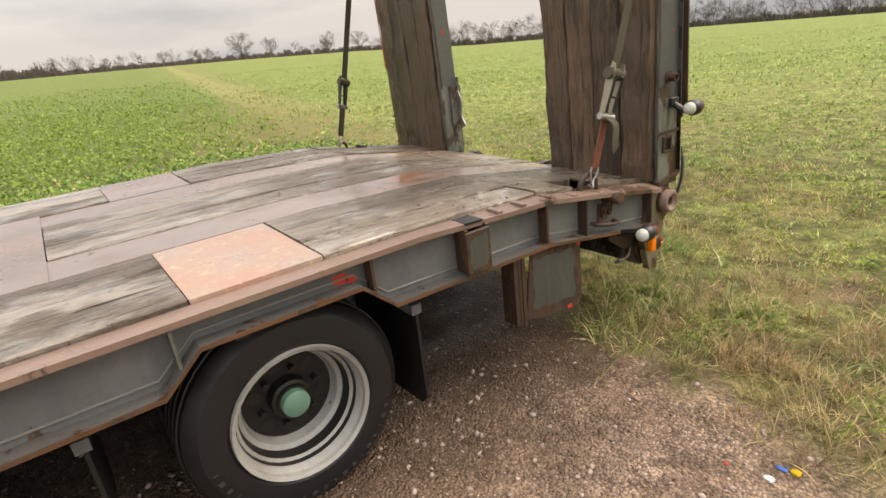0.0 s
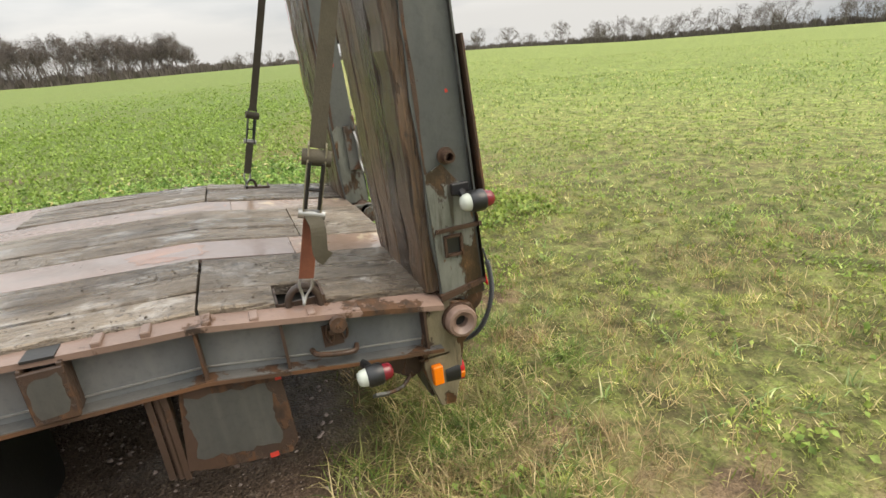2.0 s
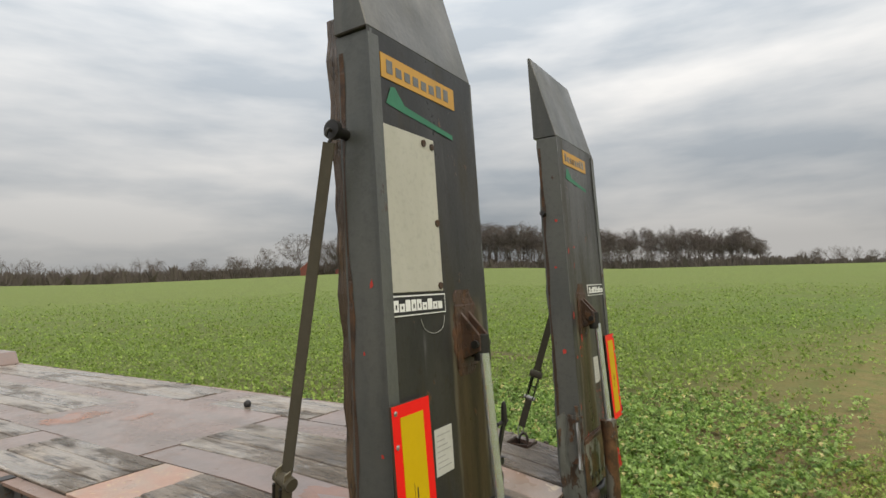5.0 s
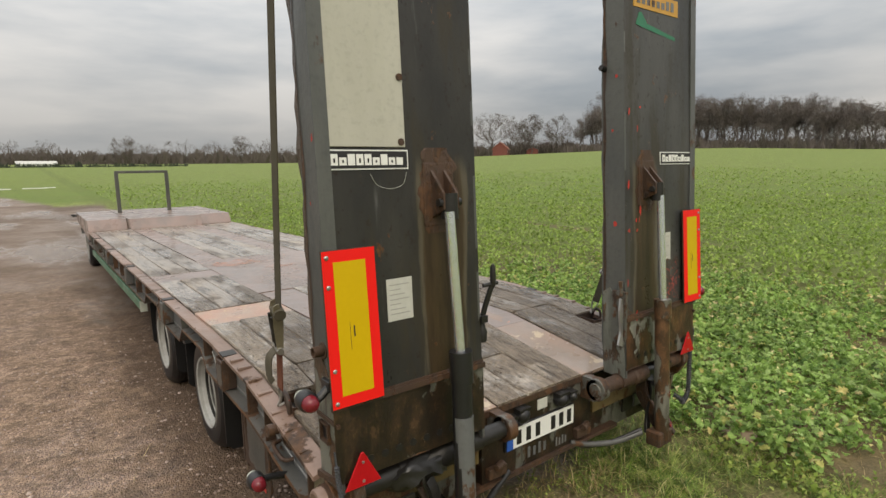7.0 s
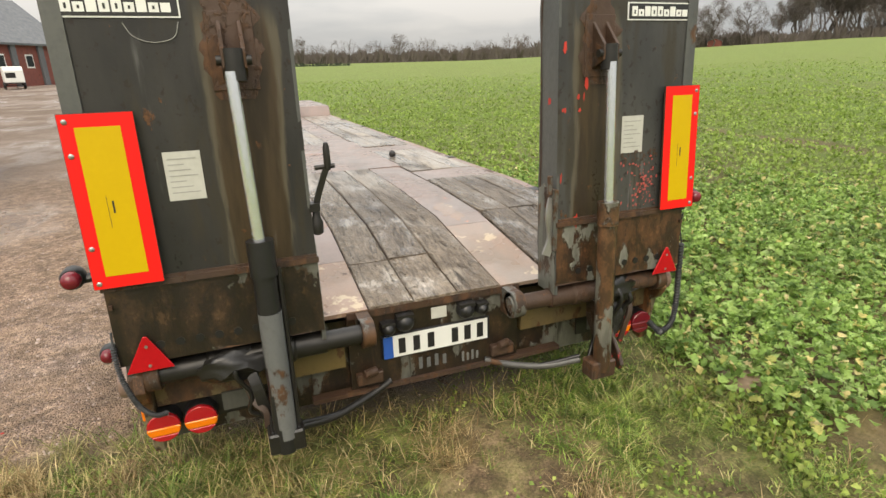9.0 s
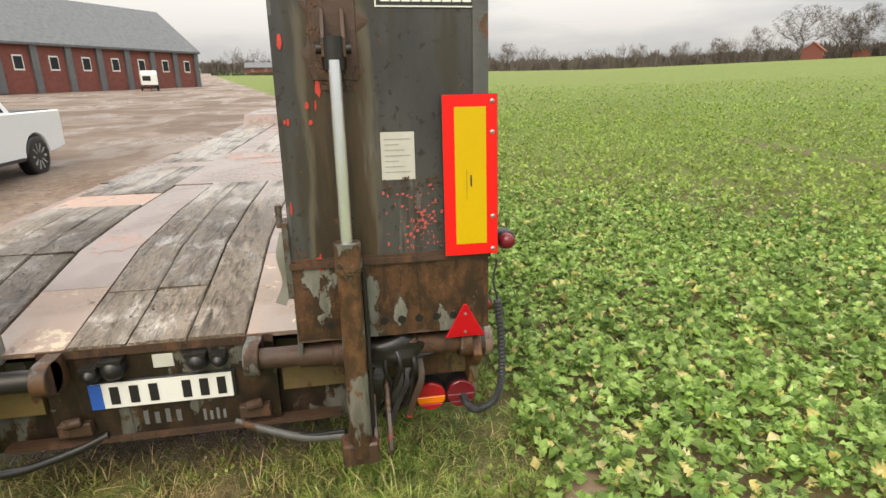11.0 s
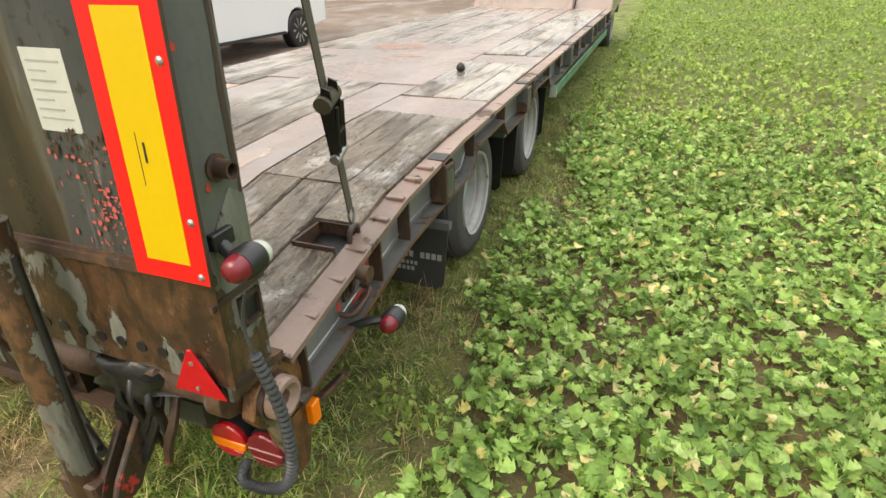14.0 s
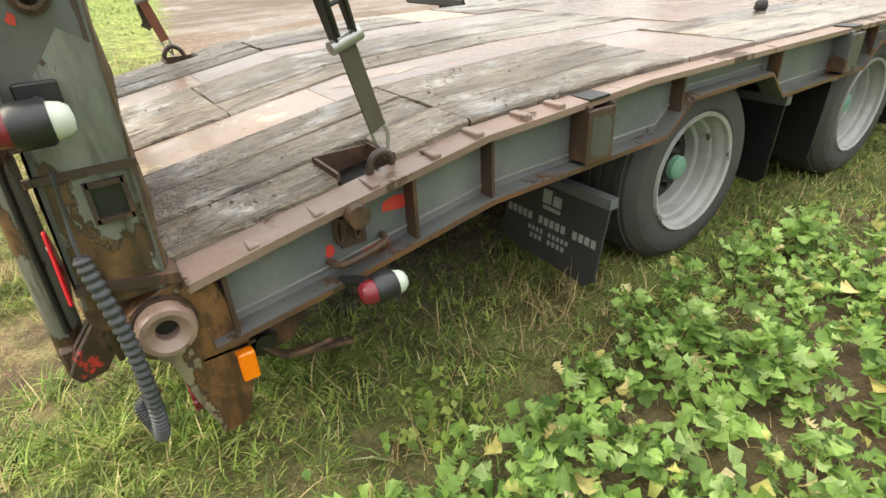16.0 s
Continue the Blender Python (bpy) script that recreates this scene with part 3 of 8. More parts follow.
def build_ground():
    radii = [0.0]
    while radii[-1] < 14.0:
        radii.append(radii[-1] + 0.16)
    while radii[-1] < 1800.0:
        radii.append(radii[-1] * 1.06)
    na = 240
    verts, faces = [(0.0, 2.0, ground_z(0, 2.0))], []
    for r in radii[1:]:
        for k in range(na):
            a = math.tau * k / na
            x, y = r * math.sin(a), 2.0 + r * math.cos(a)
            verts.append((x, y, ground_z(x, y)))
    for k in range(na):
        faces.append((0, 1 + (k + 1) % na, 1 + k))
    for i in range(len(radii) - 2):
        a0, b0 = 1 + i * na, 1 + (i + 1) * na
        for k in range(na):
            j = (k + 1) % na
            faces.append((a0 + k, a0 + j, b0 + j))
            faces.append((a0 + k, b0 + j, b0 + k))
    m, n, l, s = node_mat("field_and_gravel")
    co = n.new("ShaderNodeTexCoord").outputs["Object"]
    xyz = n.new("ShaderNodeSeparateXYZ")
    l.new(co, xyz.inputs["Vector"])
    wob = maths(n, l, "MULTIPLY", maths(n, l, "SUBTRACT", noise_tex(n, l, co, 1.1, 6, 0.65, (1, 1, 1), 3.0), 0.5), 1.5)
    X = maths(n, l, "ADD", xyz.outputs["X"], wob)
    Y = maths(n, l, "ADD", xyz.outputs["Y"], wob)
    # gravel yard
    g1 = ramp(n, l, X, 0.95, 0.6)
    g2 = ramp(n, l, maths(n, l, "ADD", Y, maths(n, l, "MULTIPLY", maths(n, l, "ADD", X, 1.3), 0.16)), 0.1, 0.75)
    g3 = ramp(n, l, maths(n, l, "SUBTRACT", Y, maths(n, l, "MULTIPLY", maths(n, l, "MAXIMUM", maths(n, l, "SUBTRACT", -1.0, X), 0.0), 4.2)), 31.5, 28.0)
    gravel = maths(n, l, "MULTIPLY", maths(n, l, "MULTIPLY", g1, g2), g3)
    # drilled crop
    c1 = ramp(n, l, X, 1.25, 1.75)
    band = maths(n, l, "ADD", Y, maths(n, l, "MULTIPLY", X, 0.185))
    soft_band = maths(n, l, "DIVIDE", maths(n, l, "ADD", band, 0.9), maths(n, l, "ADD", 1.0, maths(n, l, "MULTIPLY", maths(n, l, "ABSOLUTE", X), 0.05)))
    c2 = ramp(n, l, soft_band, -1.4, 0.9)
    crop = maths(n, l, "MULTIPLY", c1, c2)
    crop = maths(n, l, "MAXIMUM", crop, ramp(n, l, Y, 30.0, 34.0))
    rad = n.new("ShaderNodeVectorMath")
    rad.operation = "LENGTH"
    l.new(co, rad.inputs[0])
    away = ramp(n, l, rad.outputs["Value"], 3.0, 20.0)
    fine = noise_tex(n, l, co, 70.0, 5, 0.7)
    mid = noise_tex(n, l, co, 9.0, 5, 0.65, (1, 1, 1), 2.0)
    wide = noise_tex(n, l, co, 0.35, 5, 0.6, (1, 1, 1), 6.0)
    huge = noise_tex(n, l, co, 0.03, 4, 0.6, (1, 1, 1), 9.0)
    # colours
    clod = noise_tex(n, l, co, 3.0, 6, 0.7, (1, 1, 1), 14.0)
    leafy = noise_tex(n, l, co, 22.0, 5, 0.7, (1, 1, 1), 17.0)
    grass = mix(n, l, ramp(n, l, fine, 0.3, 0.7), (0.105, 0.125, 0.024), (0.225, 0.235, 0.058))
    grass = mix(n, l, maths(n, l, "MULTIPLY", ramp(n, l, leafy, 0.48, 0.62), 0.75), grass, (0.285, 0.295, 0.072))
    grass = mix(n, l, maths(n, l, "MULTIPLY", ramp(n, l, leafy, 0.50, 0.36), 0.55), grass, (0.085, 0.088, 0.026))
    grass = mix(n, l, maths(n, l, "MULTIPLY", ramp(n, l, clod, 0.52, 0.62), maths(n, l, "SUBTRACT", 0.85, maths(n, l, "MULTIPLY", away, 0.6))), grass, (0.225, 0.162, 0.085))
    grass = mix(n, l, maths(n, l, "MULTIPLY", ramp(n, l, clod, 0.46, 0.34), 0.6), grass, (0.235, 0.285, 0.062))
    grass = mix(n, l, maths(n, l, "MULTIPLY", ramp(n, l, mid, 0.5, 0.66), 0.6), grass, (0.20, 0.142, 0.072))
    grass = mix(n, l, maths(n, l, "MULTIPLY", ramp(n, l, wide, 0.45, 0.7), 0.5), grass, (0.225, 0.215, 0.060))
    soil = mix(n, l, ramp(n, l, fine, 0.3, 0.75), (0.078, 0.053, 0.033), (0.175, 0.120, 0.074))
    green = mix(n, l, ramp(n, l, mid, 0.35, 0.65), (0.084, 0.132, 0.027), (0.128, 0.182, 0.042))
    green = mix(n, l, maths(n, l, "MULTIPLY", ramp(n, l, huge, 0.42, 0.62), 0.45), green, (0.112, 0.145, 0.036))
    cover = mix(n, l, maths(n, l, "ADD", maths(n, l, "MULTIPLY", ramp(n, l, rad.outputs["Value"], 3.6, 12.0), 0.8), maths(n, l, "MULTIPLY", ramp(n, l, wide, 0.42, 0.6), 0.22)), soil, green)
    stone_t = n.new("ShaderNodeTexVoronoi")
    stone_t.inputs["Scale"].default_value = 88.0
    l.new(co, stone_t.inputs["Vector"])
    bw = n.new("ShaderNodeSeparateColor")
    l.new(stone_t.outputs["Color"], bw.inputs["Color"])
    gr = mix(n, l, bw.outputs["Red"], (0.25, 0.166, 0.108), (0.53, 0.385, 0.278))
    gr = mix(n, l, ramp(n, l, stone_t.outputs["Distance"], 0.35, 0.75), gr, (0.165, 0.112, 0.090))
    gr = mix(n, l, maths(n, l, "MULTIPLY", ramp(n, l, mid, 0.5, 0.62), 0.6), gr, (0.175, 0.116, 0.088))
    gr = mix(n, l, maths(n, l, "MULTIPLY", ramp(n, l, wide, 0.5, 0.7), 0.35), gr, (0.42, 0.325, 0.285))
    tuft = noise_tex(n, l, co, 13.0, 4, 0.6, (1, 1, 1), 27.0)
    grass = mix(n, l, maths(n, l, "MULTIPLY", ramp(n, l, tuft, 0.50, 0.40), 0.7), grass, (0.082, 0.072, 0.030))
    grass = mix(n, l, maths(n, l, "MULTIPLY", ramp(n, l, tuft, 0.53, 0.62), 0.6), grass, (0.285, 0.305, 0.088))
    grass = mix(n, l, maths(n, l, "MULTIPLY", away, 0.8), grass, mix(n, l, ramp(n, l, noise_tex(n, l, co, 1.3, 5, 0.62, (1, 1, 1), 41.0), 0.40, 0.60), (0.094, 0.142, 0.029), (0.198, 0.256, 0.060)))
    warp = n.new("ShaderNodeTexNoise")
    warp.inputs["Scale"].default_value, warp.inputs["Detail"].default_value = 30.0, 3.0
    l.new(co, warp.inputs["Vector"])
    shift = n.new("ShaderNodeVectorMath")
    shift.operation = "SCALE"
    shift.inputs["Scale"].default_value = 0.07
    l.new(warp.outputs["Color"], shift.inputs[0])
    bent = n.new("ShaderNodeVectorMath")
    l.new(co, bent.inputs[0])
    l.new(shift.outputs["Vector"], bent.inputs[1])

    def sward(scale, tones):
        cell = n.new("ShaderNodeTexVoronoi")
        cell.inputs["Scale"].default_value = scale
        l.new(bent.outputs["Vector"], cell.inputs["Vector"])
        sep = n.new("ShaderNodeSeparateColor")
        l.new(cell.outputs["Color"], sep.inputs["Color"])
        rmp = n.new("ShaderNodeValToRGB")
        els = rmp.color_ramp.elements
        while len(els) < len(tones):
            els.new(0.5)
        for e, (p, c) in zip(els, tones):
            e.position, e.color = p, (*c, 1)
        l.new(sep.outputs["Red"], rmp.inputs["Fac"])
        return rmp.outputs["Color"]

    lush = sward(52.0, [(0.0, (0.075, 0.090, 0.030)), (0.3, (0.145, 0.185, 0.048)), (0.6, (0.235, 0.290, 0.072)), (0.85, (0.33, 0.375, 0.11)), (1.0, (0.44, 0.42, 0.19))])
    dead = sward(52.0, [(0.0, (0.070, 0.054, 0.028)), (0.3, (0.135, 0.115, 0.05)), (0.6, (0.21, 0.19, 0.080)), (0.85, (0.32, 0.26, 0.125)), (1.0, (0.42, 0.35, 0.19))])
    patch = mix(n, l, maths(n, l, "MULTIPLY", ramp(n, l, clod, 0.44, 0.58), maths(n, l, "SUBTRACT", 1.0, maths(n, l, "MULTIPLY", ramp(n, l, rad.outputs["Value"], 3.0, 16.0), 0.75))), lush, dead)
    grass = mix(n, l, maths(n, l, "SUBTRACT", 0.72, maths(n, l, "MULTIPLY", ramp(n, l, rad.outputs["Value"], 4.0, 20.0), 0.42)), grass, patch)
    thatch = mix(n, l, ramp(n, l, fine, 0.3, 0.7), (0.058, 0.052, 0.022), (0.155, 0.130, 0.056))
    thatch = mix(n, l, maths(n, l, "MULTIPLY", ramp(n, l, leafy, 0.46, 0.60), 0.7), thatch, (0.12, 0.15, 0.035))
    grass = mix(n, l, maths(n, l, "MULTIPLY", ramp(n, l, rad.outputs["Value"], 9.0, 3.0), 0.68), grass, thatch)
    dirt = mix(n, l, ramp(n, l, fine, 0.3, 0.7), (0.130, 0.084, 0.055), (0.35, 0.245, 0.172))
    by = maths(n, l, "MULTIPLY", ramp(n, l, X, -4.6, -2.0), ramp(n, l, clod, 0.40, 0.60))
    gr = mix(n, l, maths(n, l, "MULTIPLY", by, 0.85), gr, dirt)
    lump_t = n.new("ShaderNodeTexVoronoi")
    lump_t.inputs["Scale"].default_value = 27.0
    l.new(co, lump_t.inputs["Vector"])
    lw = n.new("ShaderNodeSeparateColor")
    l.new(lump_t.outputs["Color"], lw.inputs["Color"])
    spread_f = maths(n, l, "ADD", maths(n, l, "MULTIPLY", bw.outputs["Green"], 0.75), maths(n, l, "MULTIPLY", lw.outputs["Red"], 0.55))
    tint = n.new("ShaderNodeVectorMath")
    tint.operation = "SCALE"
    l.new(gr, tint.inputs[0])
    l.new(maths(n, l, "ADD", 0.52, maths(n, l, "MULTIPLY", spread_f, 0.86)), tint.inputs["Scale"])
    clods = noise_tex(n, l, co, 6.5, 5, 0.7, (1, 1, 1), 71.0)
    tint2 = n.new("ShaderNodeVectorMath")
    tint2.operation = "SCALE"
    l.new(tint.outputs["Vector"], tint2.inputs[0])
    l.new(maths(n, l, "ADD", 0.68, maths(n, l, "MULTIPLY", ramp(n, l, clods, 0.36, 0.62), 0.5)), tint2.inputs["Scale"])
    gr = tint2.outputs["Vector"]
    # gravel turns dark brown towards and under the trailer
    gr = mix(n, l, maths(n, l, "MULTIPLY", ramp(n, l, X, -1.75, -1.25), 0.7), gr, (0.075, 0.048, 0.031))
    gr = mix(n, l, maths(n, l, "MULTIPLY", ramp(n, l, mid, 0.60, 0.70), 0.4), gr, (0.38, 0.29, 0.225))
    gr = mix(n, l, maths(n, l, "MULTIPLY", ramp(n, l, rad.outputs["Value"], 5.0, 14.0), 0.85), gr, mix(n, l, ramp(n, l, wide, 0.4, 0.6), (0.175, 0.132, 0.104), (0.262, 0.208, 0.172)))
    for bx, b_y, br in BARE:
        dx, dy = maths(n, l, "SUBTRACT", X, bx), maths(n, l, "SUBTRACT", Y, b_y)
        dd = maths(n, l, "SQRT", maths(n, l, "ADD", maths(n, l, "MULTIPLY", dx, dx), maths(n, l, "MULTIPLY", dy, dy)))
        bare_soil = mix(n, l, ramp(n, l, fine, 0.3, 0.7), (0.092, 0.060, 0.036), (0.25, 0.172, 0.105))
        grass = mix(n, l, maths(n, l, "MULTIPLY", ramp(n, l, dd, br * 1.3, br * 0.3), maths(n, l, "ADD", 0.6, maths(n, l, "MULTIPLY", ramp(n, l, clod, 0.42, 0.55), 0.38))), grass, bare_soil)
    verge = maths(n, l, "MULTIPLY", maths(n, l, "MULTIPLY", ramp(n, l, X, 0.45, 0.8), ramp(n, l, X, 2.0, 1.5)), ramp(n, l, Y, -1.2, -0.4))
    grass = mix(n, l, maths(n, l, "MULTIPLY", verge, 0.6), grass, mix(n, l, ramp(n, l, fine, 0.35, 0.65), (0.060, 0.075, 0.022), (0.150, 0.165, 0.048)))
    sods = noise_tex(n, l, co, 5.5, 5, 0.68, (1, 1, 1), 61.0)
    dim = n.new("ShaderNodeVectorMath")
    dim.operation = "SCALE"
    l.new(grass, dim.inputs[0])
    l.new(maths(n, l, "ADD", 0.56, maths(n, l, "MULTIPLY", ramp(n, l, sods, 0.36, 0.64), 0.84)), dim.inputs["Scale"])
    grass = dim.outputs["Vector"]
    far_mix = maths(n, l, "SUBTRACT", 1.0, maths(n, l, "MULTIPLY", ramp(n, l, rad.outputs["Value"], 12.0, 70.0), 0.5))
    col = mix(n, l, maths(n, l, "MULTIPLY", crop, far_mix), grass, cover)
    rut = maths(n, l, "MULTIPLY", maths(n, l, "MULTIPLY", c2, maths(n, l, "SUBTRACT", 1.0, c2)), maths(n, l, "MULTIPLY", maths(n, l, "MULTIPLY", c1, ramp(n, l, clod, 0.42, 0.58)), 2.0))
    col = mix(n, l, rut, col, (0.25, 0.185, 0.085))
    track = maths(n, l, "MULTIPLY", ramp(n, l, maths(n, l, "ABSOLUTE", maths(n, l, "ADD", band, 1.2)), 1.5, 0.3), ramp(n, l, X, 7.0, 22.0))
    col = mix(n, l, maths(n, l, "MULTIPLY", track, 0.42), col, (0.31, 0.275, 0.115))
    lane_gap = maths(n, l, "MULTIPLY", ramp(n, l, maths(n, l, "ABSOLUTE", maths(n, l, "SUBTRACT", X, 9.75)), 0.42, 0.12), maths(n, l, "MULTIPLY", ramp(n, l, Y, 3.0, 4.5), ramp(n, l, Y, 11.0, 8.5)))
    col = mix(n, l, maths(n, l, "MULTIPLY", lane_gap, 0.75), col, soil)
    poor = maths(n, l, "MULTIPLY", maths(n, l, "MULTIPLY", ramp(n, l, band, -2.2, -0.8), ramp(n, l, band, 3.2, 0.4)), maths(n, l, "MULTIPLY", ramp(n, l, X, 2.0, 3.6), ramp(n, l, X, 26.0, 12.0)))
    col = mix(n, l, maths(n, l, "MULTIPLY", poor, maths(n, l, "ADD", 0.18, maths(n, l, "MULTIPLY", ramp(n, l, clod, 0.40, 0.58), 0.38))), col, (0.225, 0.165, 0.070))
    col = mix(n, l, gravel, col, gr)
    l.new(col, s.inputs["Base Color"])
    pool = maths(n, l, "MULTIPLY", gravel, ramp(n, l, noise_tex(n, l, co, 0.55, 4, 0.6, (1, 0.35, 1), 33.0), 0.50, 0.60))
    l.new(maths(n, l, "ADD", 0.22, maths(n, l, "MULTIPLY", pool, 0.4)), s.inputs["Specular IOR Level"])
    wet = maths(n, l, "MULTIPLY", gravel, ramp(n, l, wide, 0.48, 0.62))
    l.new(maths(n, l, "SUBTRACT", maths(n, l, "SUBTRACT", 0.9, maths(n, l, "MULTIPLY", wet, 0.3)), maths(n, l, "MULTIPLY", pool, 0.42)), s.inputs["Roughness"])
    h = maths(n, l, "ADD", maths(n, l, "MULTIPLY", fine, 0.6), maths(n, l, "ADD", mid, leafy))
    h = maths(n, l, "ADD", h, maths(n, l, "MULTIPLY", clods, maths(n, l, "MULTIPLY", gravel, 1.2)))
    h = maths(n, l, "SUBTRACT", h, maths(n, l, "MULTIPLY", maths(n, l, "MULTIPLY", stone_t.outputs["Distance"], gravel), 1.2))
    bump(n, l, s, h, 0.8, 0.025)
    me = big_mesh("ground", verts, faces, m)
    for p in me.polygons:
        p.use_smooth = True
    ob = new("ground", me)
    tagged(ob, "damp pasture, green crop field and reddish gravel yard", "ground", kind="structure")


build_ground()

# ---- the low-bed trailer; its length runs along y, the tail at y = 0 ----
DECK = [(0.0, 0.692), (0.86, 0.832), (1.6, 0.862), (9.5, 0.868)]
EDGE = [(0.03, 0.662), (0.84, 0.815), (1.5, 0.846), (2.4, 0.853), (12.0, 0.862)]
BELLY = [(0.05, 0.478), (0.35, 0.52), (0.85, 0.608), (1.63, 0.628), (1.75, 0.738), (2.27, 0.742), (2.39, 0.635), (3.12, 0.640),
         (3.24, 0.742), (3.76, 0.742), (3.88, 0.640), (9.9, 0.650)]
W = 1.275


def dz(y):
    return lerp_table(DECK, y)


def ez(y):
    return lerp_table(EDGE, y)


trailer = thing("lowbed_trailer", "old grey rusty low-bed trailer with raised ramps on wet grass", "trailer")


def side_beam(s):
    ys = [p[0] for p in BELLY]
    top = sorted(set([0.05, 0.84, 1.5, 2.4, 9.9]))
    outline = [(y, ez(y) - 0.02) for y in top] + [(y, z) for y, z in reversed(BELLY)]
    beam = part("side_beam", ext(B(), outline, "x", s * 1.205, s * 1.217), GREY, trailer, "grey painted channel beam with rust streaks")
    bm = loft(B(), [[(s * 1.19, y, dz(y) - 0.012), (s * W, y, ez(y) + 0.004 * math.sin(y * 5)), (s * W, y, ez(y) - 0.02 + 0.004 * math.sin(y * 5)), (s * 1.19, y, dz(y) - 0.04)]
                    for y in (0.03, 0.24, 0.43, 0.64, 0.84, 1.0, 1.16, 1.5, 2.4, 5.0, 9.9)])
    part("top_flange", bm, FLANGE, beam, "worn brown-pink steel edge strip")
    bm = loft(B(), [[(s * 1.19, y, z), (s * W, y, z), (s * W, y, z + 0.014), (s * 1.19, y, z + 0.014)] for y, z in BELLY])
    part("bottom_flange", bm, GREYRUST, beam, "grey lower flange with rusty lip")
    bm = loft(B(), [[(s * (W + 0.0005), y, z - 0.002), (s * (W + 0.004), y, z - 0.002), (s * (W + 0.004), y, z + 0.011), (s * (W + 0.0005), y, z + 0.011)] for y, z in BELLY])
    part("flange_lip", bm, LIP, beam, "orange rusting flange edge")
    # weld line; the light it reflects is put in as a pale steel strip
    bm = loft(B(), [[(s * 1.2175, y, z + 0.034), (s * 1.221, y, z + 0.036), (s * 1.221, y, z + 0.040), (s * 1.2175, y, z + 0.042)] for y, z in BELLY])
    part("weld_seam", bm, STEEL, beam, "weld line above the lower flange, its reflection made a pale strip")
    ribs = [0.105, 0.60, 0.855, 1.70, 2.33, 3.18, 3.82] + [4.4 + 0.62 * i for i in range(9)]
    for y in ribs:
        b = lerp_table(BELLY, y) + 0.014
        ob = part("stiffener", box(B(), s * 1.217, s * 1.268, y - 0.005, y + 0.005, b, ez(y) - 0.02), RUST if y < 1.8 else RUSTY, beam)
    # stake pockets
    for y in (1.20, 2.86, 4.9, 6.7, 8.4):
        bm = B()
        t, b = ez(y) - 0.012, ez(y) - 0.19
        box(bm, s * 1.217, s * 1.292, y, y + 0.016, b, t)
        box(bm, s * 1.217, s * 1.292, y + 0.101, y + 0.115, b, t)
        box(bm, s * 1.280, s * 1.296, y - 0.001, y + 0.116, b - 0.004, t - 0.012)
        box(bm, s * 1.217, s * 1.292, y + 0.016, y + 0.101, b, b + 0.012)
        pocket = part("stake_pocket", bm, RUST if y < 1.5 else GREYRUST, beam, "grey folded pocket with a rusty rim", bevel=0.003)
        bm = B()
        ring = []
        for k in range(24):
            a = math.tau * k / 24
            r = 1.0 / max(abs(math.cos(a)) / 0.047, abs(math.sin(a)) / 0.068) * (0.93 + 0.18 * noise.noise((math.cos(a) * 3, math.sin(a) * 3, y)))
            ring.append(bm.verts.new((s * 1.2966, y + 0.058 + r * math.cos(a), (b + t) / 2 - 0.008 + r * math.sin(a))))
        bm.faces.new(ring)
        part("paint_remnant", bm, GREY_CLEAN, pocket, "grey paint left on the pocket")
        bm = B()
        ext(bm, [(y + 0.016, ez(y + 0.016) - 0.004), (y + 0.101, ez(y + 0.101) - 0.004), (y + 0.101, ez(y + 0.101) + 0.0045), (y + 0.016, ez(y + 0.016) + 0.0045)], "x", s * 1.198, s * 1.279)
        part("pocket_mouth", bm, DARK, beam, "dark open mouth of the pocket")
    # welded cleats on the sloping tail
    for i, y in enumerate((0.17, 0.33, 0.48, 0.66, 0.80, 0.97, 1.10)):
        bm = B()
        box(bm, s * 1.197, s * 1.268, y, y + 0.028, ez(y) - 0.004, ez(y) + 0.014)
        part("cleat", bm, FLANGE, beam, bevel=0.003)
    # tie stub and its pull handle
    bm = B()
    cyl(bm, (s * 1.217, 0.42, 0.71), (s * 1.315, 0.42, 0.715), 0.022)
    cyl(bm, (s * 1.29, 0.42, 0.714), (s * 1.318, 0.42, 0.715), 0.028)
    part("tie_stub", bm, RUST, beam, smooth=40)
    bm = B()
    sweep(bm, curve_pts([(s * 1.225, 0.36, 0.578), (s * 1.262, 0.375, 0.578), (s * 1.272, 0.43, 0.588), (s * 1.265, 0.50, 0.602), (s * 1.225, 0.515, 0.604)], 6), 0.010)
    part("pull_handle", bm, RUST, beam, smooth=60)
    bm = B()
    box(bm, s * 1.217, s * 1.226, 0.40, 0.47, 0.60, 0.68)
    cyl(bm, (s * 1.222, 0.44, 0.66), (s * 1.245, 0.44, 0.66), 0.012, n=8)
    part("latch_plate", bm, RUST, beam)
    # hanging shackle links under the stub
    for y0 in (0.395, 0.445):
        bm = B()
        loop = [(s * (1.236 + 0.006 * math.sin(a)), y0 + 0.011 * math.cos(a), 0.655 + 0.036 * math.sin(a)) for a in np.linspace(0, math.tau, 13)]
        sweep(bm, loop, 0.0055, 6)
        part("shackle_link", bm, RUST, beam, smooth=60)
    return beam


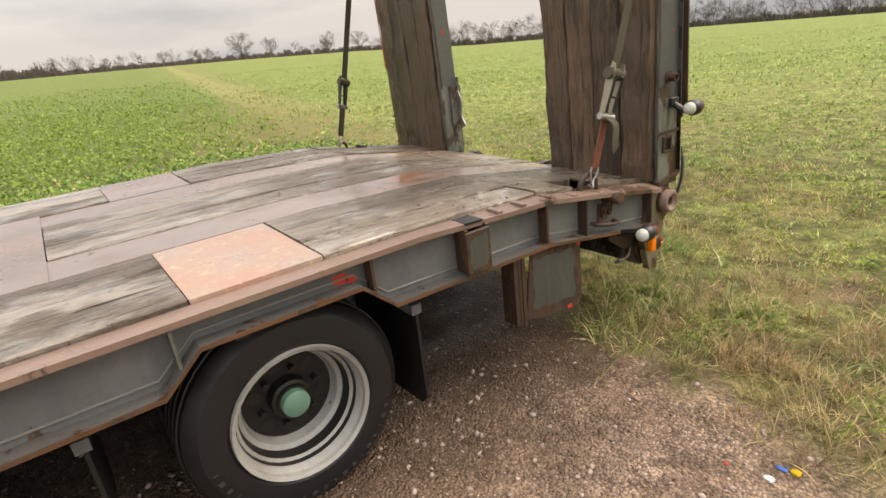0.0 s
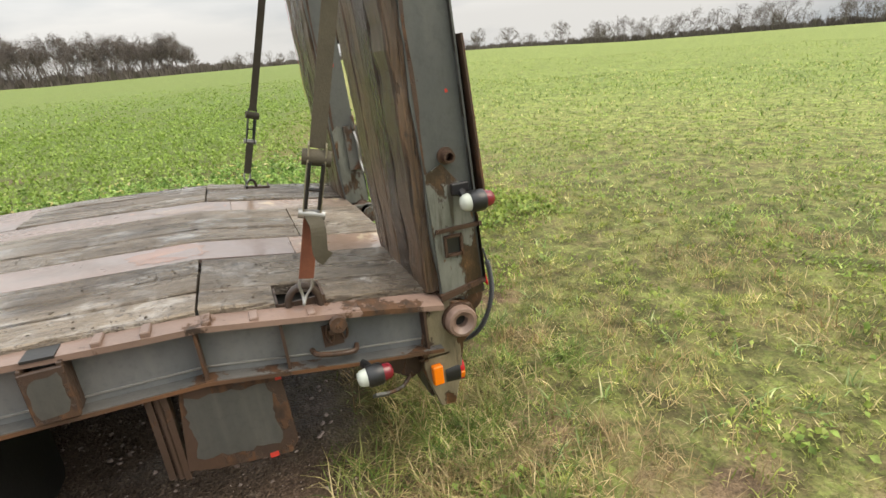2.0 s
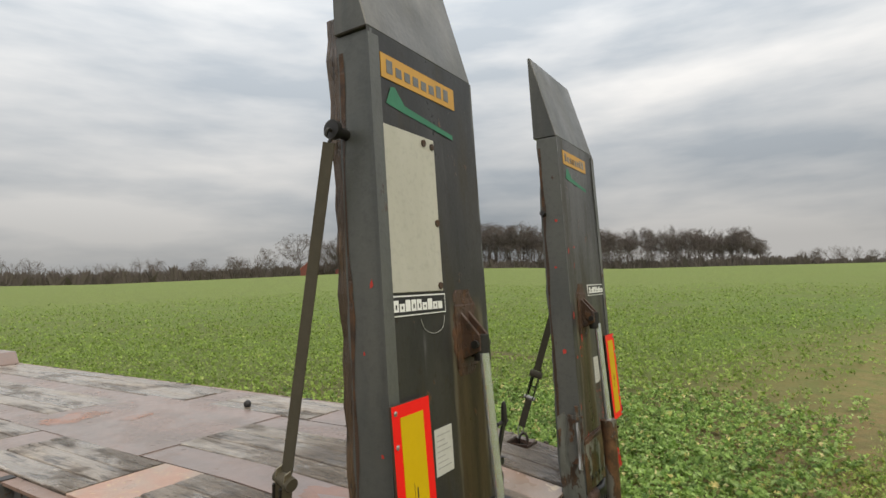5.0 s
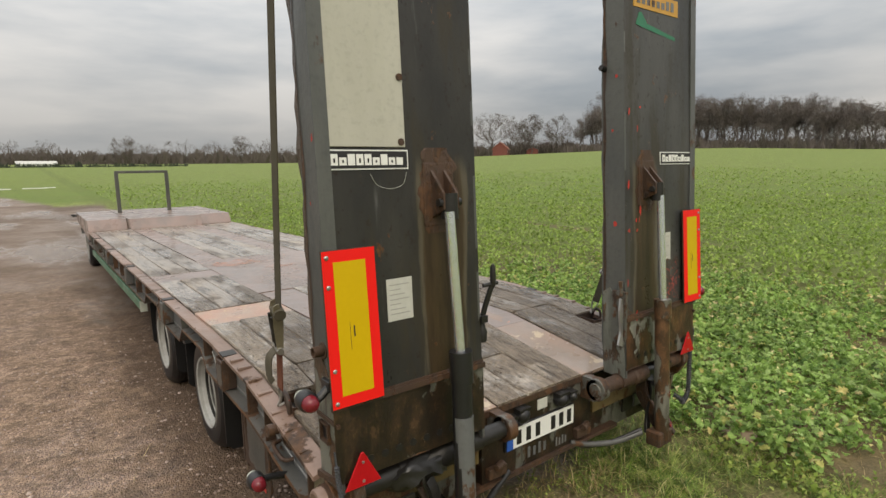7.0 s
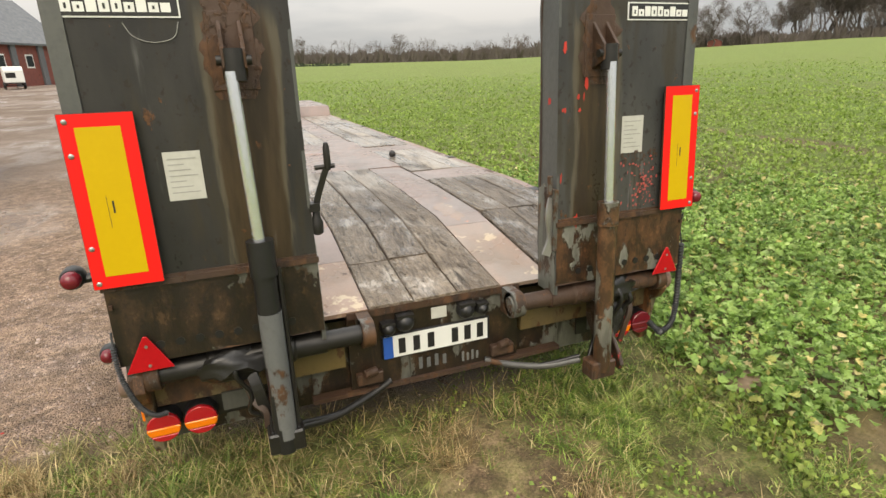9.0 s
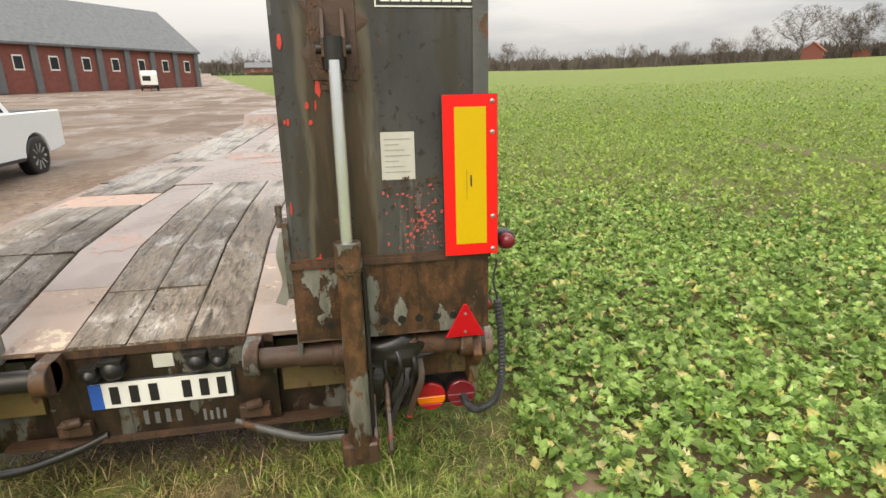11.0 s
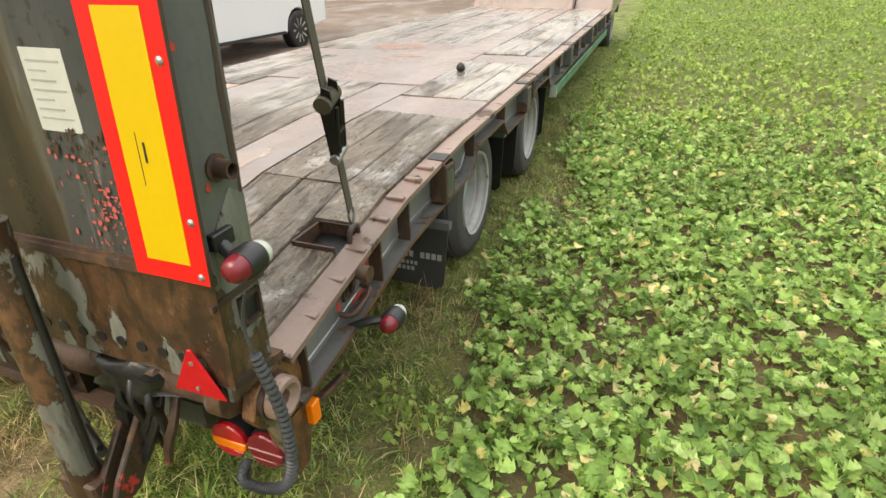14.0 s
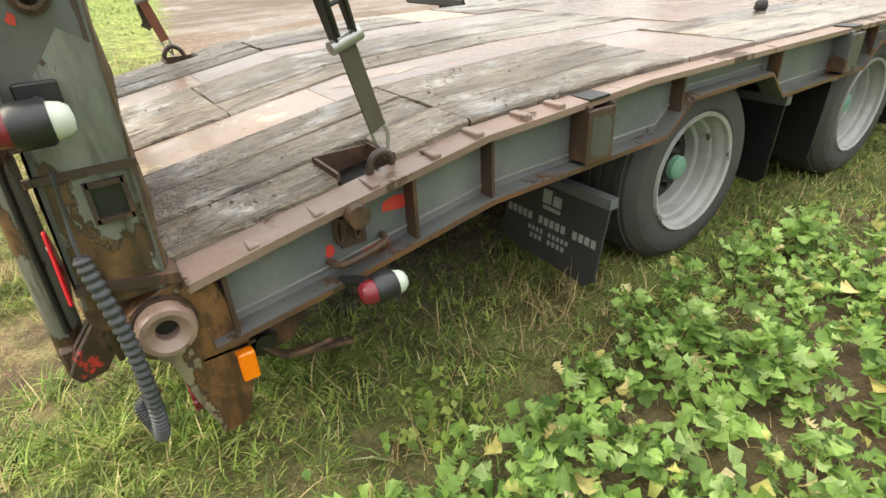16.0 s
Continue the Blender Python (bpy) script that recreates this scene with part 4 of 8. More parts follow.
beam_l, beam_r = side_beam(-1), side_beam(1)
for bx, spots in ((beam_r, ((0.575, 0.675, 0.05, 0.022), (0.50, 0.566, 0.045, 0.014), (0.415, 0.648, 0.014, 0.02), (0.47, 0.69, 0.012, 0.016), (0.37, 0.60, 0.012, 0.02))), (beam_l, ((1.80, 0.775, 0.03, 0.022), (1.76, 0.765, 0.02, 0.018)))):
    sx = 1 if bx is beam_r else -1
    for y, z, w, h in spots:
        bm = B()
        bm.faces.new([bm.verts.new((sx * 1.2185, y + w * p, z + h * q)) for p, q in ((-1, -0.6), (0.2, -0.9), (1, -0.3), (0.8, 0.8), (-0.3, 1.0), (-0.9, 0.5))])
        part("paint_dab", bm, REDTAG, bx, "red paint dab")

# end plates at the tail with the hinge pin eyes
for s in (-1, 1):
    bm = B()
    ext(bm, [(0.085, 0.655), (0.02, 0.675), (-0.09, 0.625), (-0.115, 0.56), (-0.085, 0.505), (-0.045, 0.475), (-0.02, 0.34), (0.015, 0.215), (0.075, 0.222), (0.125, 0.38), (0.125, 0.48)], "x", s * 1.205, s * 1.245)
    ep = part("end_plate", bm, ENDRUST, trailer, "rusty tail end plate with flaking grey paint", bevel=0.004)
    bm = B()
    lathe(bm, (s * 1.235, -0.030, 0.582), (s * 2, -0.030, 0.582), [(0, 0.024), (0, 0.060), (0.052, 0.060), (0.062, 0.055), (0.064, 0.044), (0.058, 0.038), (0.048, 0.024)], 28, closed=True)
    part("pin_eye", bm, FLANGE, ep, "worn brown hinge eye", smooth=40)
    bm = B()
    pipe(bm, (s * 1.245, -0.030, 0.582), (s * 1.262, -0.030, 0.582), 0.066, 0.030, 24)
    part("pin_collar", bm, RUST, ep, "worn brown steel collar", smooth=40)
    bm = B()
    cyl(bm, (s * 1.22, -0.030, 0.582), (s * 1.256, -0.030, 0.582), 0.028, n=14)
    part("hinge_pin", bm, DARK, ep, smooth=40)
    bm = B()
    ya, za = (0.062, 0.338) if s < 0 else (0.086, 0.364)
    box(bm, s * 1.245, s * 1.275, ya, ya + 0.04, za, za + 0.08)
    part("side_reflector", bm, AMBER, trailer, "orange side reflector", bevel=0.004)
    bm = B()
    box(bm, s * 1.12, s * 1.245, 0.02, 0.14, 0.445, 0.452)
    ext(bm, [(0.10, 0.45), (0.32, 0.50), (0.32, 0.45), (0.16, 0.34), (0.12, 0.36)], "x", s * 1.16, s * 1.172)
    part("bracket_plate", bm, RUST, trailer)
    bm = B()
    sweep(bm, curve_pts([(s * 1.18, 0.17, 0.36), (s * 1.20, 0.21, 0.335), (s * 1.215, 0.27, 0.335), (s * 1.23, 0.33, 0.352)], 5), 0, 4, (0.016, 0.007))
    part("tow_hook", bm, RUSTY, trailer, "bent flat hook under the tail", bevel=0.003)

# sheet steel lanes of the deck
def lane(x0, x1, y0, y1, lift=0.0, mat=PINK, label=""):
    ys = sorted({y0, y1} | {p[0] for p in DECK if y0 < p[0] < y1})
    bm = loft(B(), [[(x0, y, dz(y) + lift), (x1, y, dz(y) + lift), (x1, y, dz(y) + lift - 0.018), (x0, y, dz(y) + lift - 0.018)] for y in ys])
    return part("deck_plate", bm, mat, trailer, label)


for s in (-1, 1):
    a, b = sorted((s * 0.325, s * 0.60))
    lane(a, b, -0.005, 0.46 if s < 0 else 0.70, 0.0, STAINED, "steel lane stained orange and cream with rust")
    lane(a, b, 0.463 if s < 0 else 0.703, 2.60)
    lane(a, b, 4.66, 9.5)
    a, b = sorted((s * 0.612, s * 1.187))
    lane(a, b, 1.83, 2.25, 0.001, CHECKER if s < 0 else PINK, "scuffed steel patch with pink and orange paint")
    lane(a, b, 3.62, 4.03, 0.001)
lane(-0.62, 0.62, 2.57, 4.66, 0.006, PINK, "large pale pink steel cover plate")
for s in (-1, 1):
    a, b = sorted((s * 0.60, s * 0.612))
    lane(a, b, 0.0, 9.5, -0.02, DARK)

bm = B()
ring = []
for k in range(40):
    a = math.tau * k / 40
    rr = 1 + 0.45 * noise.noise((math.cos(a) * 1.6, math.sin(a) * 1.6, 4.0)) + 0.2 * noise.noise((math.cos(a) * 5, math.sin(a) * 5, 1.0))
    x, y = -0.462 + 0.115 * rr * math.cos(a), 0.97 + 0.17 * rr * math.sin(a)
    ring.append(bm.verts.new((min(max(x, -0.598), -0.327), y, dz(y) + 0.0012)))
bm.faces.new(ring)
part("rust_stain", bm, RUSTPOOL, trailer, "orange rust stain in standing water")
for cx, cy, ra, rb in ((-0.30, 4.25, 0.26, 0.20), (-0.02, 3.75, 0.13, 0.10), (0.44, 0.95, 0.07, 0.16)):
    bm = B()
    ring = []
    for k in range(36):
        a = math.tau * k / 36
        rr = 1 + 0.5 * noise.noise((math.cos(a) * 1.7 + cx * 9, math.sin(a) * 1.7, 4.0)) + 0.3 * noise.noise((math.cos(a) * 6, math.sin(a) * 6, cy))
        x, y = cx + ra * rr * math.cos(a), cy + rb * rr * math.sin(a)
        ring.append(bm.verts.new((x, y, dz(y) + (0.0072 if cy > 2.6 else 0.0012))))
    bm.faces.new(ring)
    part("rust_stain", bm, STAINED if cy < 2 else RUSTPOOL, trailer, "red-brown rust stain on the wet plate")

# deck boards
def board(x0, x1, y0, y1, lift=0.006):
    ys = sorted({y0, y1} | {p[0] for p in DECK if y0 + 0.02 < p[0] < y1 - 0.02})
    bm = B()
    c = 0.006
    rnd = random.Random(int(x0 * 977 + y0 * 131))
    rows = []
    for y in ys:
        h = dz(y) + lift + rnd.uniform(-0.004, 0.004)
        rows.append([bm.verts.new(p) for p in ((x0, y, h - 0.045), (x0, y, h - c), (x0 + c, y, h), (x1 - c, y, h + rnd.uniform(-0.003, 0.003)), (x1, y, h - c), (x1, y, h - 0.045))])
    for a, b in zip(rows, rows[1:]):
        for i in range(6):
            j = (i + 1) % 6
            bm.faces.new((a[i], a[j], b[j], b[i]))
    bm.faces.new(rows[0])
    bm.faces.new(rows[-1][::-1])
    return part("plank", bm, DECK_WOOD, trailer)


for x0, x1 in ((-0.318, -0.115), (-0.108, 0.102), (0.109, 0.318)):
    board(x0, x1, -0.008, 0.40)
    board(x0, x1, 0.406, 2.565)
    board(x0, x1, 4.67, 9.46)
for s in (-1, 1):
    for a, b in ((0.618, 0.81), (0.816, 1.0), (1.006, 1.185)):
        x0, x1 = sorted((s * a, s * b))
        for y0, y1 in ((0.02, 0.835), (0.845, 1.825), (2.255, 3.615), (4.035, 6.7), (6.71, 9.48)):
            if b > 1.0 and y0 < 0.1:
                board(x0, x1, y0, 0.44)
                board(x0, x1, 0.60, y1)
            else:
                board(x0, x1, y0, y1)

# lashing wells with their rings
for s in (-1, 1):
    bm = B()
    x0, x1 = sorted((s * 1.03, s * 1.185))
    z = dz(0.51)
    yc = 0.505 if s < 0 else 0.548
    box(bm, x0, x1, 0.432, 0.440, z - 0.07, z + 0.006)
    box(bm, x0, x1, 0.590, 0.598, z - 0.06, z + 0.012)
    box(bm, x0 - 0.004, x0 + 0.004, 0.432, 0.598, z - 0.06, z + 0.008)
    box(bm, x0, x1, 0.432, 0.598, z - 0.09, z - 0.08)
    well = part("lashing_well", bm, RUST, trailer, "rusty recessed steel well")
    bm = B()
    k = 1.0 if s < 0 else 0.62
    sweep(bm, curve_pts([(s * 1.195, yc - 0.055 * k, z - 0.05), (s * 1.198, yc - 0.045 * k, z + 0.03 * k), (s * 1.20, yc, z + 0.062 * k), (s * 1.195, yc + 0.046 * k, z + 0.03 * k), (s * 1.19, yc + 0.058 * k, z - 0.05)], 8), 0.013 if s < 0 else 0.010, 10)
    part("lashing_ring", bm, REDRUST, trailer, "rusty red-painted lashing ring", smooth=60)

# rear cross member, lamps and plate
bm = B()
box(bm, -0.42, 0.42, 0.0, 0.05, 0.30, 0.682)
box(bm, -1.2, 1.2, 0.05, 0.10, 0.25, 0.67)
tail = part("rear_crossmember", bm, OILY, trailer, "grimy grey rear cross member with rust")
bm = B()
box(bm, -0.60, 0.66, -0.02, 0.03, 0.285, 0.305)
box(bm, -0.42, 0.42, -0.012, 0.0, 0.655, 0.688)
part("lower_lip", bm, RUST, tail)
for s in (-1, 1):
    x0, x1 = sorted((s * 0.44, s * 1.2))
    bm = B()
    box(bm, x0, x1, 0.0, 0.05, 0.43, 0.55)
    part("cross_beam", bm, YELLOWED, tail, "ochre and rust stained beam")
    bm = B()
    box(bm, *sorted((s * 0.80, s * 1.20)), 0.04, 0.05, 0.31, 0.425)
    part("lamp_panel", bm, DARK, tail)
    bm = B()
    box(bm, *sorted((s * 0.83, s * 0.96)), -0.02, -0.008, 0.36, 0.44)
    part("grey_tab", bm, GREY_CLEAN, tail)
bm = B()
box(bm, -0.275, 0.262, -0.012, 0.0, 0.430, 0.548)
plate = part("number_plate", bm, INK, tail, "white registration plate with a blue end strip", bevel=0.002)
bm = B()
box(bm, -0.262, 0.249, -0.0165, -0.012, 0.436, 0.542)
part("plate_face", bm, WHITE, plate)
bm = B()
box(bm, -0.268, -0.224, -0.0195, -0.0165, 0.436, 0.542)
part("blue_strip", bm, BLUE, plate)
for x in (-0.195, -0.125, -0.055, 0.065, 0.13, 0.195):
    bm = B()
    box(bm, x - 0.002, x + 0.030, -0.0195, -0.0165, 0.452, 0.526)
    part("dark_bar", bm, INK, plate)
for x, z, r, mat in ((-0.245, 0.590, 0.034, BLACK), (-0.165, 0.606, 0.044, BLACK), (0.135, 0.608, 0.042, BLACK), (0.215, 0.606, 0.032, BLACK)):
    bm = B()
    lathe(bm, (x, 0.0, z), (x, -1.0, z), [(0, r), (0.03, r), (0.045, r * 0.85), (0.06, r * 0.45), (0.064, 0.0)], 18)
    sk = part("socket", bm, mat, tail, "black rubber plate lamp or cable socket", smooth=50)
    bm = B()
    box(bm, x - r * 0.9, x + r * 0.9, -0.05, 0.0, z + r * 0.55, z + r * 0.95)
    part("socket_lid", bm, DARK, sk)
bm = B()
box(bm, -0.03, 0.045, -0.006, 0.0, 0.585, 0.640)
part("type_label", bm, LABELW, tail, "small worn white type label", bevel=0.001)
for x in (-0.34, 0.325):
    bm = B()
    box(bm, x - 0.06, x + 0.06, -0.035, 0.0, 0.335, 0.39)
    cyl(bm, (x - 0.03, -0.05, 0.40), (x + 0.03, -0.03, 0.40), 0.02, n=10)
    part("ramp_stop", bm, RUST, tail, "rusty hook with a worn pale block", bevel=0.004)
for x0, x1, z0, z1 in ((-0.1, 0.06, 0.34, 0.40), (0.12, 0.22, 0.33, 0.38)):
    bm = B()
    for i in range(4):
        w = (x1 - x0) / 4
        box(bm, x0 + i * w, x0 + i * w + w * 0.45, -0.003, 0.0, z0, z1 - 0.01 * (i % 2))
    part("worn_marking", bm, GREY, tail, "illegible worn grey marking")

for s in (-1, 1):
    for x, amber in (((1.050, True), (1.188, True)) if s < 0 else ((1.042, True), (1.172, False))):
        bm = B()
        back, zc = (0.045, 0.350) if s < 0 else (0.05, 0.338)
        lathe(bm, (s * x, back, zc), (s * x, back - 1.0, zc), [(0, 0.064), (0.05, 0.066), (0.062, 0.064)], 24)
        lamp = part("tail_lamp", bm, BLACK, tail, "round red and amber tail lamp in a black housing", smooth=40)
        for lo, hi, m in ((0.016, 0.99, REDLENS if amber else DARKLENS), (-0.55, 0.008, AMBER if amber else DARKLENS), (-0.99, -0.57, REDLENS if amber else DARKLENS)):
            bm = B()
            hs = np.linspace(lo, hi, 8)
            rim_pts = [(math.sqrt(1 - h * h), h) for h in hs] + [(-math.sqrt(1 - h * h), h) for h in hs[::-1]]
            ext(bm, [(s * x + 0.062 * p, zc + 0.062 * q) for p, q in rim_pts], "y", back - 0.060, back - 0.082)
            part("lens", bm, m, lamp, "", bevel=0.004)
    # hydraulic hoses hanging under the tail
    for k, (r, mat) in enumerate(((0.017, DARK if s < 0 else GREYRUST), (0.010, BLACK))):
        bm = B()
        sweep(bm, curve_pts([(s * 0.24, 0.0, 0.31 + 0.01 * k), (s * 0.36, -0.03, 0.272 - 0.012 * k), (s * 0.52, -0.10, 0.262 + 0.01 * k), (s * 0.68, -0.17, 0.298 + 0.02 * k)], 10), r, 10)
        part("hydraulic_hose", bm, mat, trailer, "scuffed grey hydraulic hose" if k == 0 else "black greasy hydraulic hose", smooth=60)

# outline marker lamps on rubber stalks at the sides
def stalk_lamp(parent, x, y, z, s, root, tilt=0.0):
    bm = B()
    sweep(bm, curve_pts([root, ((root[0] + x) / 2 + s * 0.01, (root[1] + y) / 2, z - 0.012), (x, y, z)], 6), 0.016, 8)
    lathe(bm, (x, y - 0.028, z), (x, y + 1, z), [(0, 0.033), (0.008, 0.0375), (0.048, 0.0375), (0.056, 0.033)], 20)
    ob = part("marker_lamp", bm, BLACK, parent, "black rubber marker lamp, red behind and white in front", smooth=45)
    for m, y0, y1 in ((DARKLENS, y - 0.028, y - 0.064), (CLEAR, y + 0.028, y + 0.060)):
        bm = B()
        lathe(bm, (x, y0, z), (x, y1, z), [(0, 0.031), (abs(y1 - y0) - 0.014, 0.028), (abs(y1 - y0) - 0.003, 0.020), (abs(y1 - y0), 0.0)], 20)
        part("lens", bm, m, ob, smooth=50)


for s in (-1, 1):
    lx, ly, lz = (1.402, 0.345, 0.545) if s < 0 else (1.388, 0.425, 0.558)
    stalk_lamp(trailer, s * lx, ly, lz, s, (s * 1.20, 0.36, 0.50))

# wheels: twin tyres on each side
def wheel(s, y, z=0.392, hub=HUBGREEN):
    top = new("wheel")
    top.parent = trailer
    RUB = RUBBER if s < 0 else DUSTY
    top["label"] = "twin truck wheel with silver deep-dish rim"
    x = s * 1.195
    for k, off in enumerate((0.0, 0.27)):
        bm = B()
        o = x - s * off
        prof = [(0.0, 0.245), (-0.012, 0.262), (-0.016, 0.30), (-0.010, 0.345), (0.012, 0.372), (0.03, 0.386), (0.06, 0.391), (0.20, 0.391), (0.23, 0.386), (0.248, 0.370), (0.262, 0.31), (0.245, 0.245)]
        lathe(bm, (o, y, z), (o - s, y, z), prof, 44, closed=True)
        tyre = part("tyre", bm, RUB, top, "black worn truck tyre with damp tread" if s < 0 else "dusty grey worn truck tyre", smooth=28)
        bm = B()
        for g in range(4):
            h = 0.045 + g * 0.05
            lathe(bm, (o, y, z), (o - s, y, z), [(h, 0.3905), (h + 0.002, 0.3965), (h + 0.036, 0.3965), (h + 0.038, 0.3905)], 40, closed=True)
        part("tread", bm, RUB, tyre, smooth=30)
        if k == 0:
            bm = B()
            for i in range(22):
                a = i * math.tau / 22 * 0.45 + 3.4
                c, d = math.cos(a), math.sin(a)
                q = bm.verts
                for j in range(1):
                    r0, r1, w = 0.315, 0.333, 0.004 + 0.003 * (i % 3)
                    e = (-d, c)
                    vs = [q.new((o + s * 0.0175, y + c * r + e[0] * u, z + d * r + e[1] * u)) for r, u in ((r0, -w), (r0, w), (r1, w), (r1, -w))]
                    bm.faces.new(vs)
            part("sidewall_marks", bm, DARKMARK, tyre, "raised unreadable sidewall lettering")["kind"] = "stuff"
    bm = B()
    # outer rim: lip, dish steps, disc
    prof = [(-0.012, 0.232), (-0.018, 0.246), (-0.004, 0.249), (0.004, 0.236), (0.03, 0.222), (0.055, 0.218), (0.06, 0.205), (0.105, 0.196), (0.112, 0.180), (0.152, 0.172), (0.156, 0.150)]
    lathe(bm, (x, y, z), (x - s, y, z), prof + [(0.175, 0.150), (0.17, 0.20), (0.06, 0.235)], 40, closed=True)
    rim = part("rim", bm, SILVER, top, "silver painted deep rim with grime", smooth=30)
    # yard side: the dish's inner shade is painted as a dark band; crop side silver
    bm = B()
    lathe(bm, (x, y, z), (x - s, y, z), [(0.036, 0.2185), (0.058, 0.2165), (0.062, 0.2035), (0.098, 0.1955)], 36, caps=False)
    part("rim_inner_band", bm, DARK if s < 0 else SILVER, rim, "inner rim band, shade painted dark on the yard side", smooth=30)
    bm = B()
    lathe(bm, (x, y, z), (x - s, y, z), [(0.150, 0.168), (0.158, 0.10), (0.150, 0.085), (0.152, 0.0)], 32)
    part("wheel_disc", bm, DARK, rim, "dark wheel disc", smooth=40)
    for i in range(6):
        a = i * math.tau / 6 + 0.3
        bm = B()
        cyl(bm, (x - s * 0.153, y + 0.125 * math.cos(a), z + 0.125 * math.sin(a)), (x - s * 0.1475, y + 0.125 * math.cos(a), z + 0.125 * math.sin(a)), 0.024, n=14)
        part("vent_hole", bm, BLACK, rim)
        a += math.pi / 6
        bm = B()
        cyl(bm, (x - s * 0.155, y + 0.108 * math.cos(a), z + 0.108 * math.sin(a)), (x - s * 0.118, y + 0.108 * math.cos(a), z + 0.108 * math.sin(a)), 0.013, n=6)
        part("wheel_nut", bm, DARK, rim)
    bm = B()
    lathe(bm, (x - s * 0.15, y, z), (x + s, y, z), [(0, 0.078), (0.045, 0.074), (0.05, 0.062), (0.064, 0.060), (0.066, 0.0)], 24)
    hb = part("hub", bm, DARK, rim, "dark greasy wheel hub", smooth=40)
    bm = B()
    lathe(bm, (x - s * 0.086, y, z), (x + s, y, z), [(0, 0.052), (0.024, 0.050), (0.030, 0.042), (0.031, 0.0)], 24)
    part("hub_cap", bm, hub, hb, "chipped pale green hub cap", smooth=40)
    return top


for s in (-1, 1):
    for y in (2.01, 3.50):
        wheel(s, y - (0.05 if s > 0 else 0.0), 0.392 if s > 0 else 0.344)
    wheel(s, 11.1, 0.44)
for y in (2.01, 3.50, 11.1):
    bm = B()
    cyl(bm, (-0.95, y, 0.392), (0.95, y, 0.392), 0.06, n=12)
    box(bm, -0.55, -0.45, y - 0.45, y + 0.45, 0.43, 0.50)
    box(bm, 0.45, 0.55, y - 0.45, y + 0.45, 0.43, 0.50)
    part("axle", bm, CHASSIS, trailer)

# hanger plate and release lever under the rear of the crop-side beam
bm = B()
ext(bm, [(0.08, 0.50), (0.30, 0.525), (0.29, 0.42), (0.24, 0.365), (0.12, 0.35), (0.07, 0.40)], "x", 1.172, 1.184)
hanger = part("hanger_plate", bm, RUSTY, trailer, "worn brown hanger plate under the beam", bevel=0.003)
bm = B()
lathe(bm, (1.182, 0.165, 0.405), (2.0, 0.165, 0.405), [(0, 0.034), (0.012, 0.036), (0.02, 0.028), (0.034, 0.026), (0.036, 0.0)], 16)
part("pivot_nut", bm, GREASE, hanger, "greasy dark pivot", smooth=40)
bm = B()
sweep(bm, curve_pts([(1.20, 0.155, 0.40), (1.203, 0.205, 0.345), (1.205, 0.28, 0.328), (1.205, 0.395, 0.303)], 7), 0, 4, (0.017, 0.006))
part("release_lever", bm, RUSTY, hanger, "bare tan steel release lever", bevel=0.002)

# main chassis beams under the deck and cross bearers
bm = B()
for s in (-1, 1):
    box(bm, *sorted((s * 0.40, s * 0.56)), 0.3, 9.9, 0.48, 0.635)
part("chassis_beam", bm, CHASSIS, trailer)
for i in range(16):
    y = 0.25 + i * 0.62
    bm = B()
    box(bm, -1.2, 1.2, y, y + 0.05, dz(y) - 0.17, dz(y) - 0.05)
    part("cross_bearer", bm, CHASSIS, trailer)
bm = B()
ys = (0.02, 0.86, 1.6, 9.5)
for a, b in zip(ys, ys[1:]):
    v = [bm.verts.new((x, y, dz(y) - 0.048)) for y in (a, b) for x in (-1.2, 1.2)]
    bm.faces.new((v[0], v[1], v[3], v[2]))
bmesh.ops.solidify(bm, geom=bm.faces[:], thickness=0.004)
part("deck_underlay", bm, DARK, trailer)

# mudguards and flaps
def flap(s, y, x0, x1, z0, z1, lean, marks):
    bm = B()
    xa, xb = sorted((s * x0, s * x1))
    ext(bm, [(xa, z1), (xb, z1 - 0.015), (xb - 0.015, z0 + 0.03), (xb - 0.05, z0), (xa + 0.04, z0 + 0.02), (xa, z0 + 0.06)], "y", y, y + 0.012)
    for v in bm.verts:
        v.co.y -= lean * (z1 - v.co.z)
    fl = part("mudflap", bm, DARKMARK if marks else RUBBER, trailer, "black rubber mudflap with faded white printing" if marks else "black rubber mudflap")
    bm = B()
    box(bm, xa - 0.01, xb + 0.01, y - 0.012, y + 0.03, z1 - 0.01, z1 + 0.03)
    part("flap_rail", bm, GREY, fl)
    if marks:
        bm = B()
        def bar(a, b, c, d):
            v = [bm.verts.new((p, y - 0.003 - lean * (z1 - q), q)) for p, q in ((a, c), (b, c), (b, d), (a, d))]
            bm.faces.new(v)
        cx = (xa + xb) / 2
        bar(cx - 0.055, cx - 0.005, z1 - 0.09, z1 - 0.03)
        bar(cx + 0.004, cx + 0.05, z1 - 0.09, z1 - 0.045)
        bar(cx - 0.05, cx + 0.05, z1 - 0.115, z1 - 0.098)
        for row, (z, h, w, k) in enumerate(((z1 - 0.185, 0.034, 0.024, 16), (z1 - 0.228, 0.02, 0.016, 10), (z1 - 0.262, 0.022, 0.018, 8))):
            for i in range(k):
                if (i * 7 + row) % 6 == 5:
                    continue
                a = cx + (i - k / 2) * (w + 0.008)
                bar(a, a + w, z, z + h)
        part("flap_print", bm, GREYINK, fl, "faded white unreadable printing")["kind"] = "stuff"


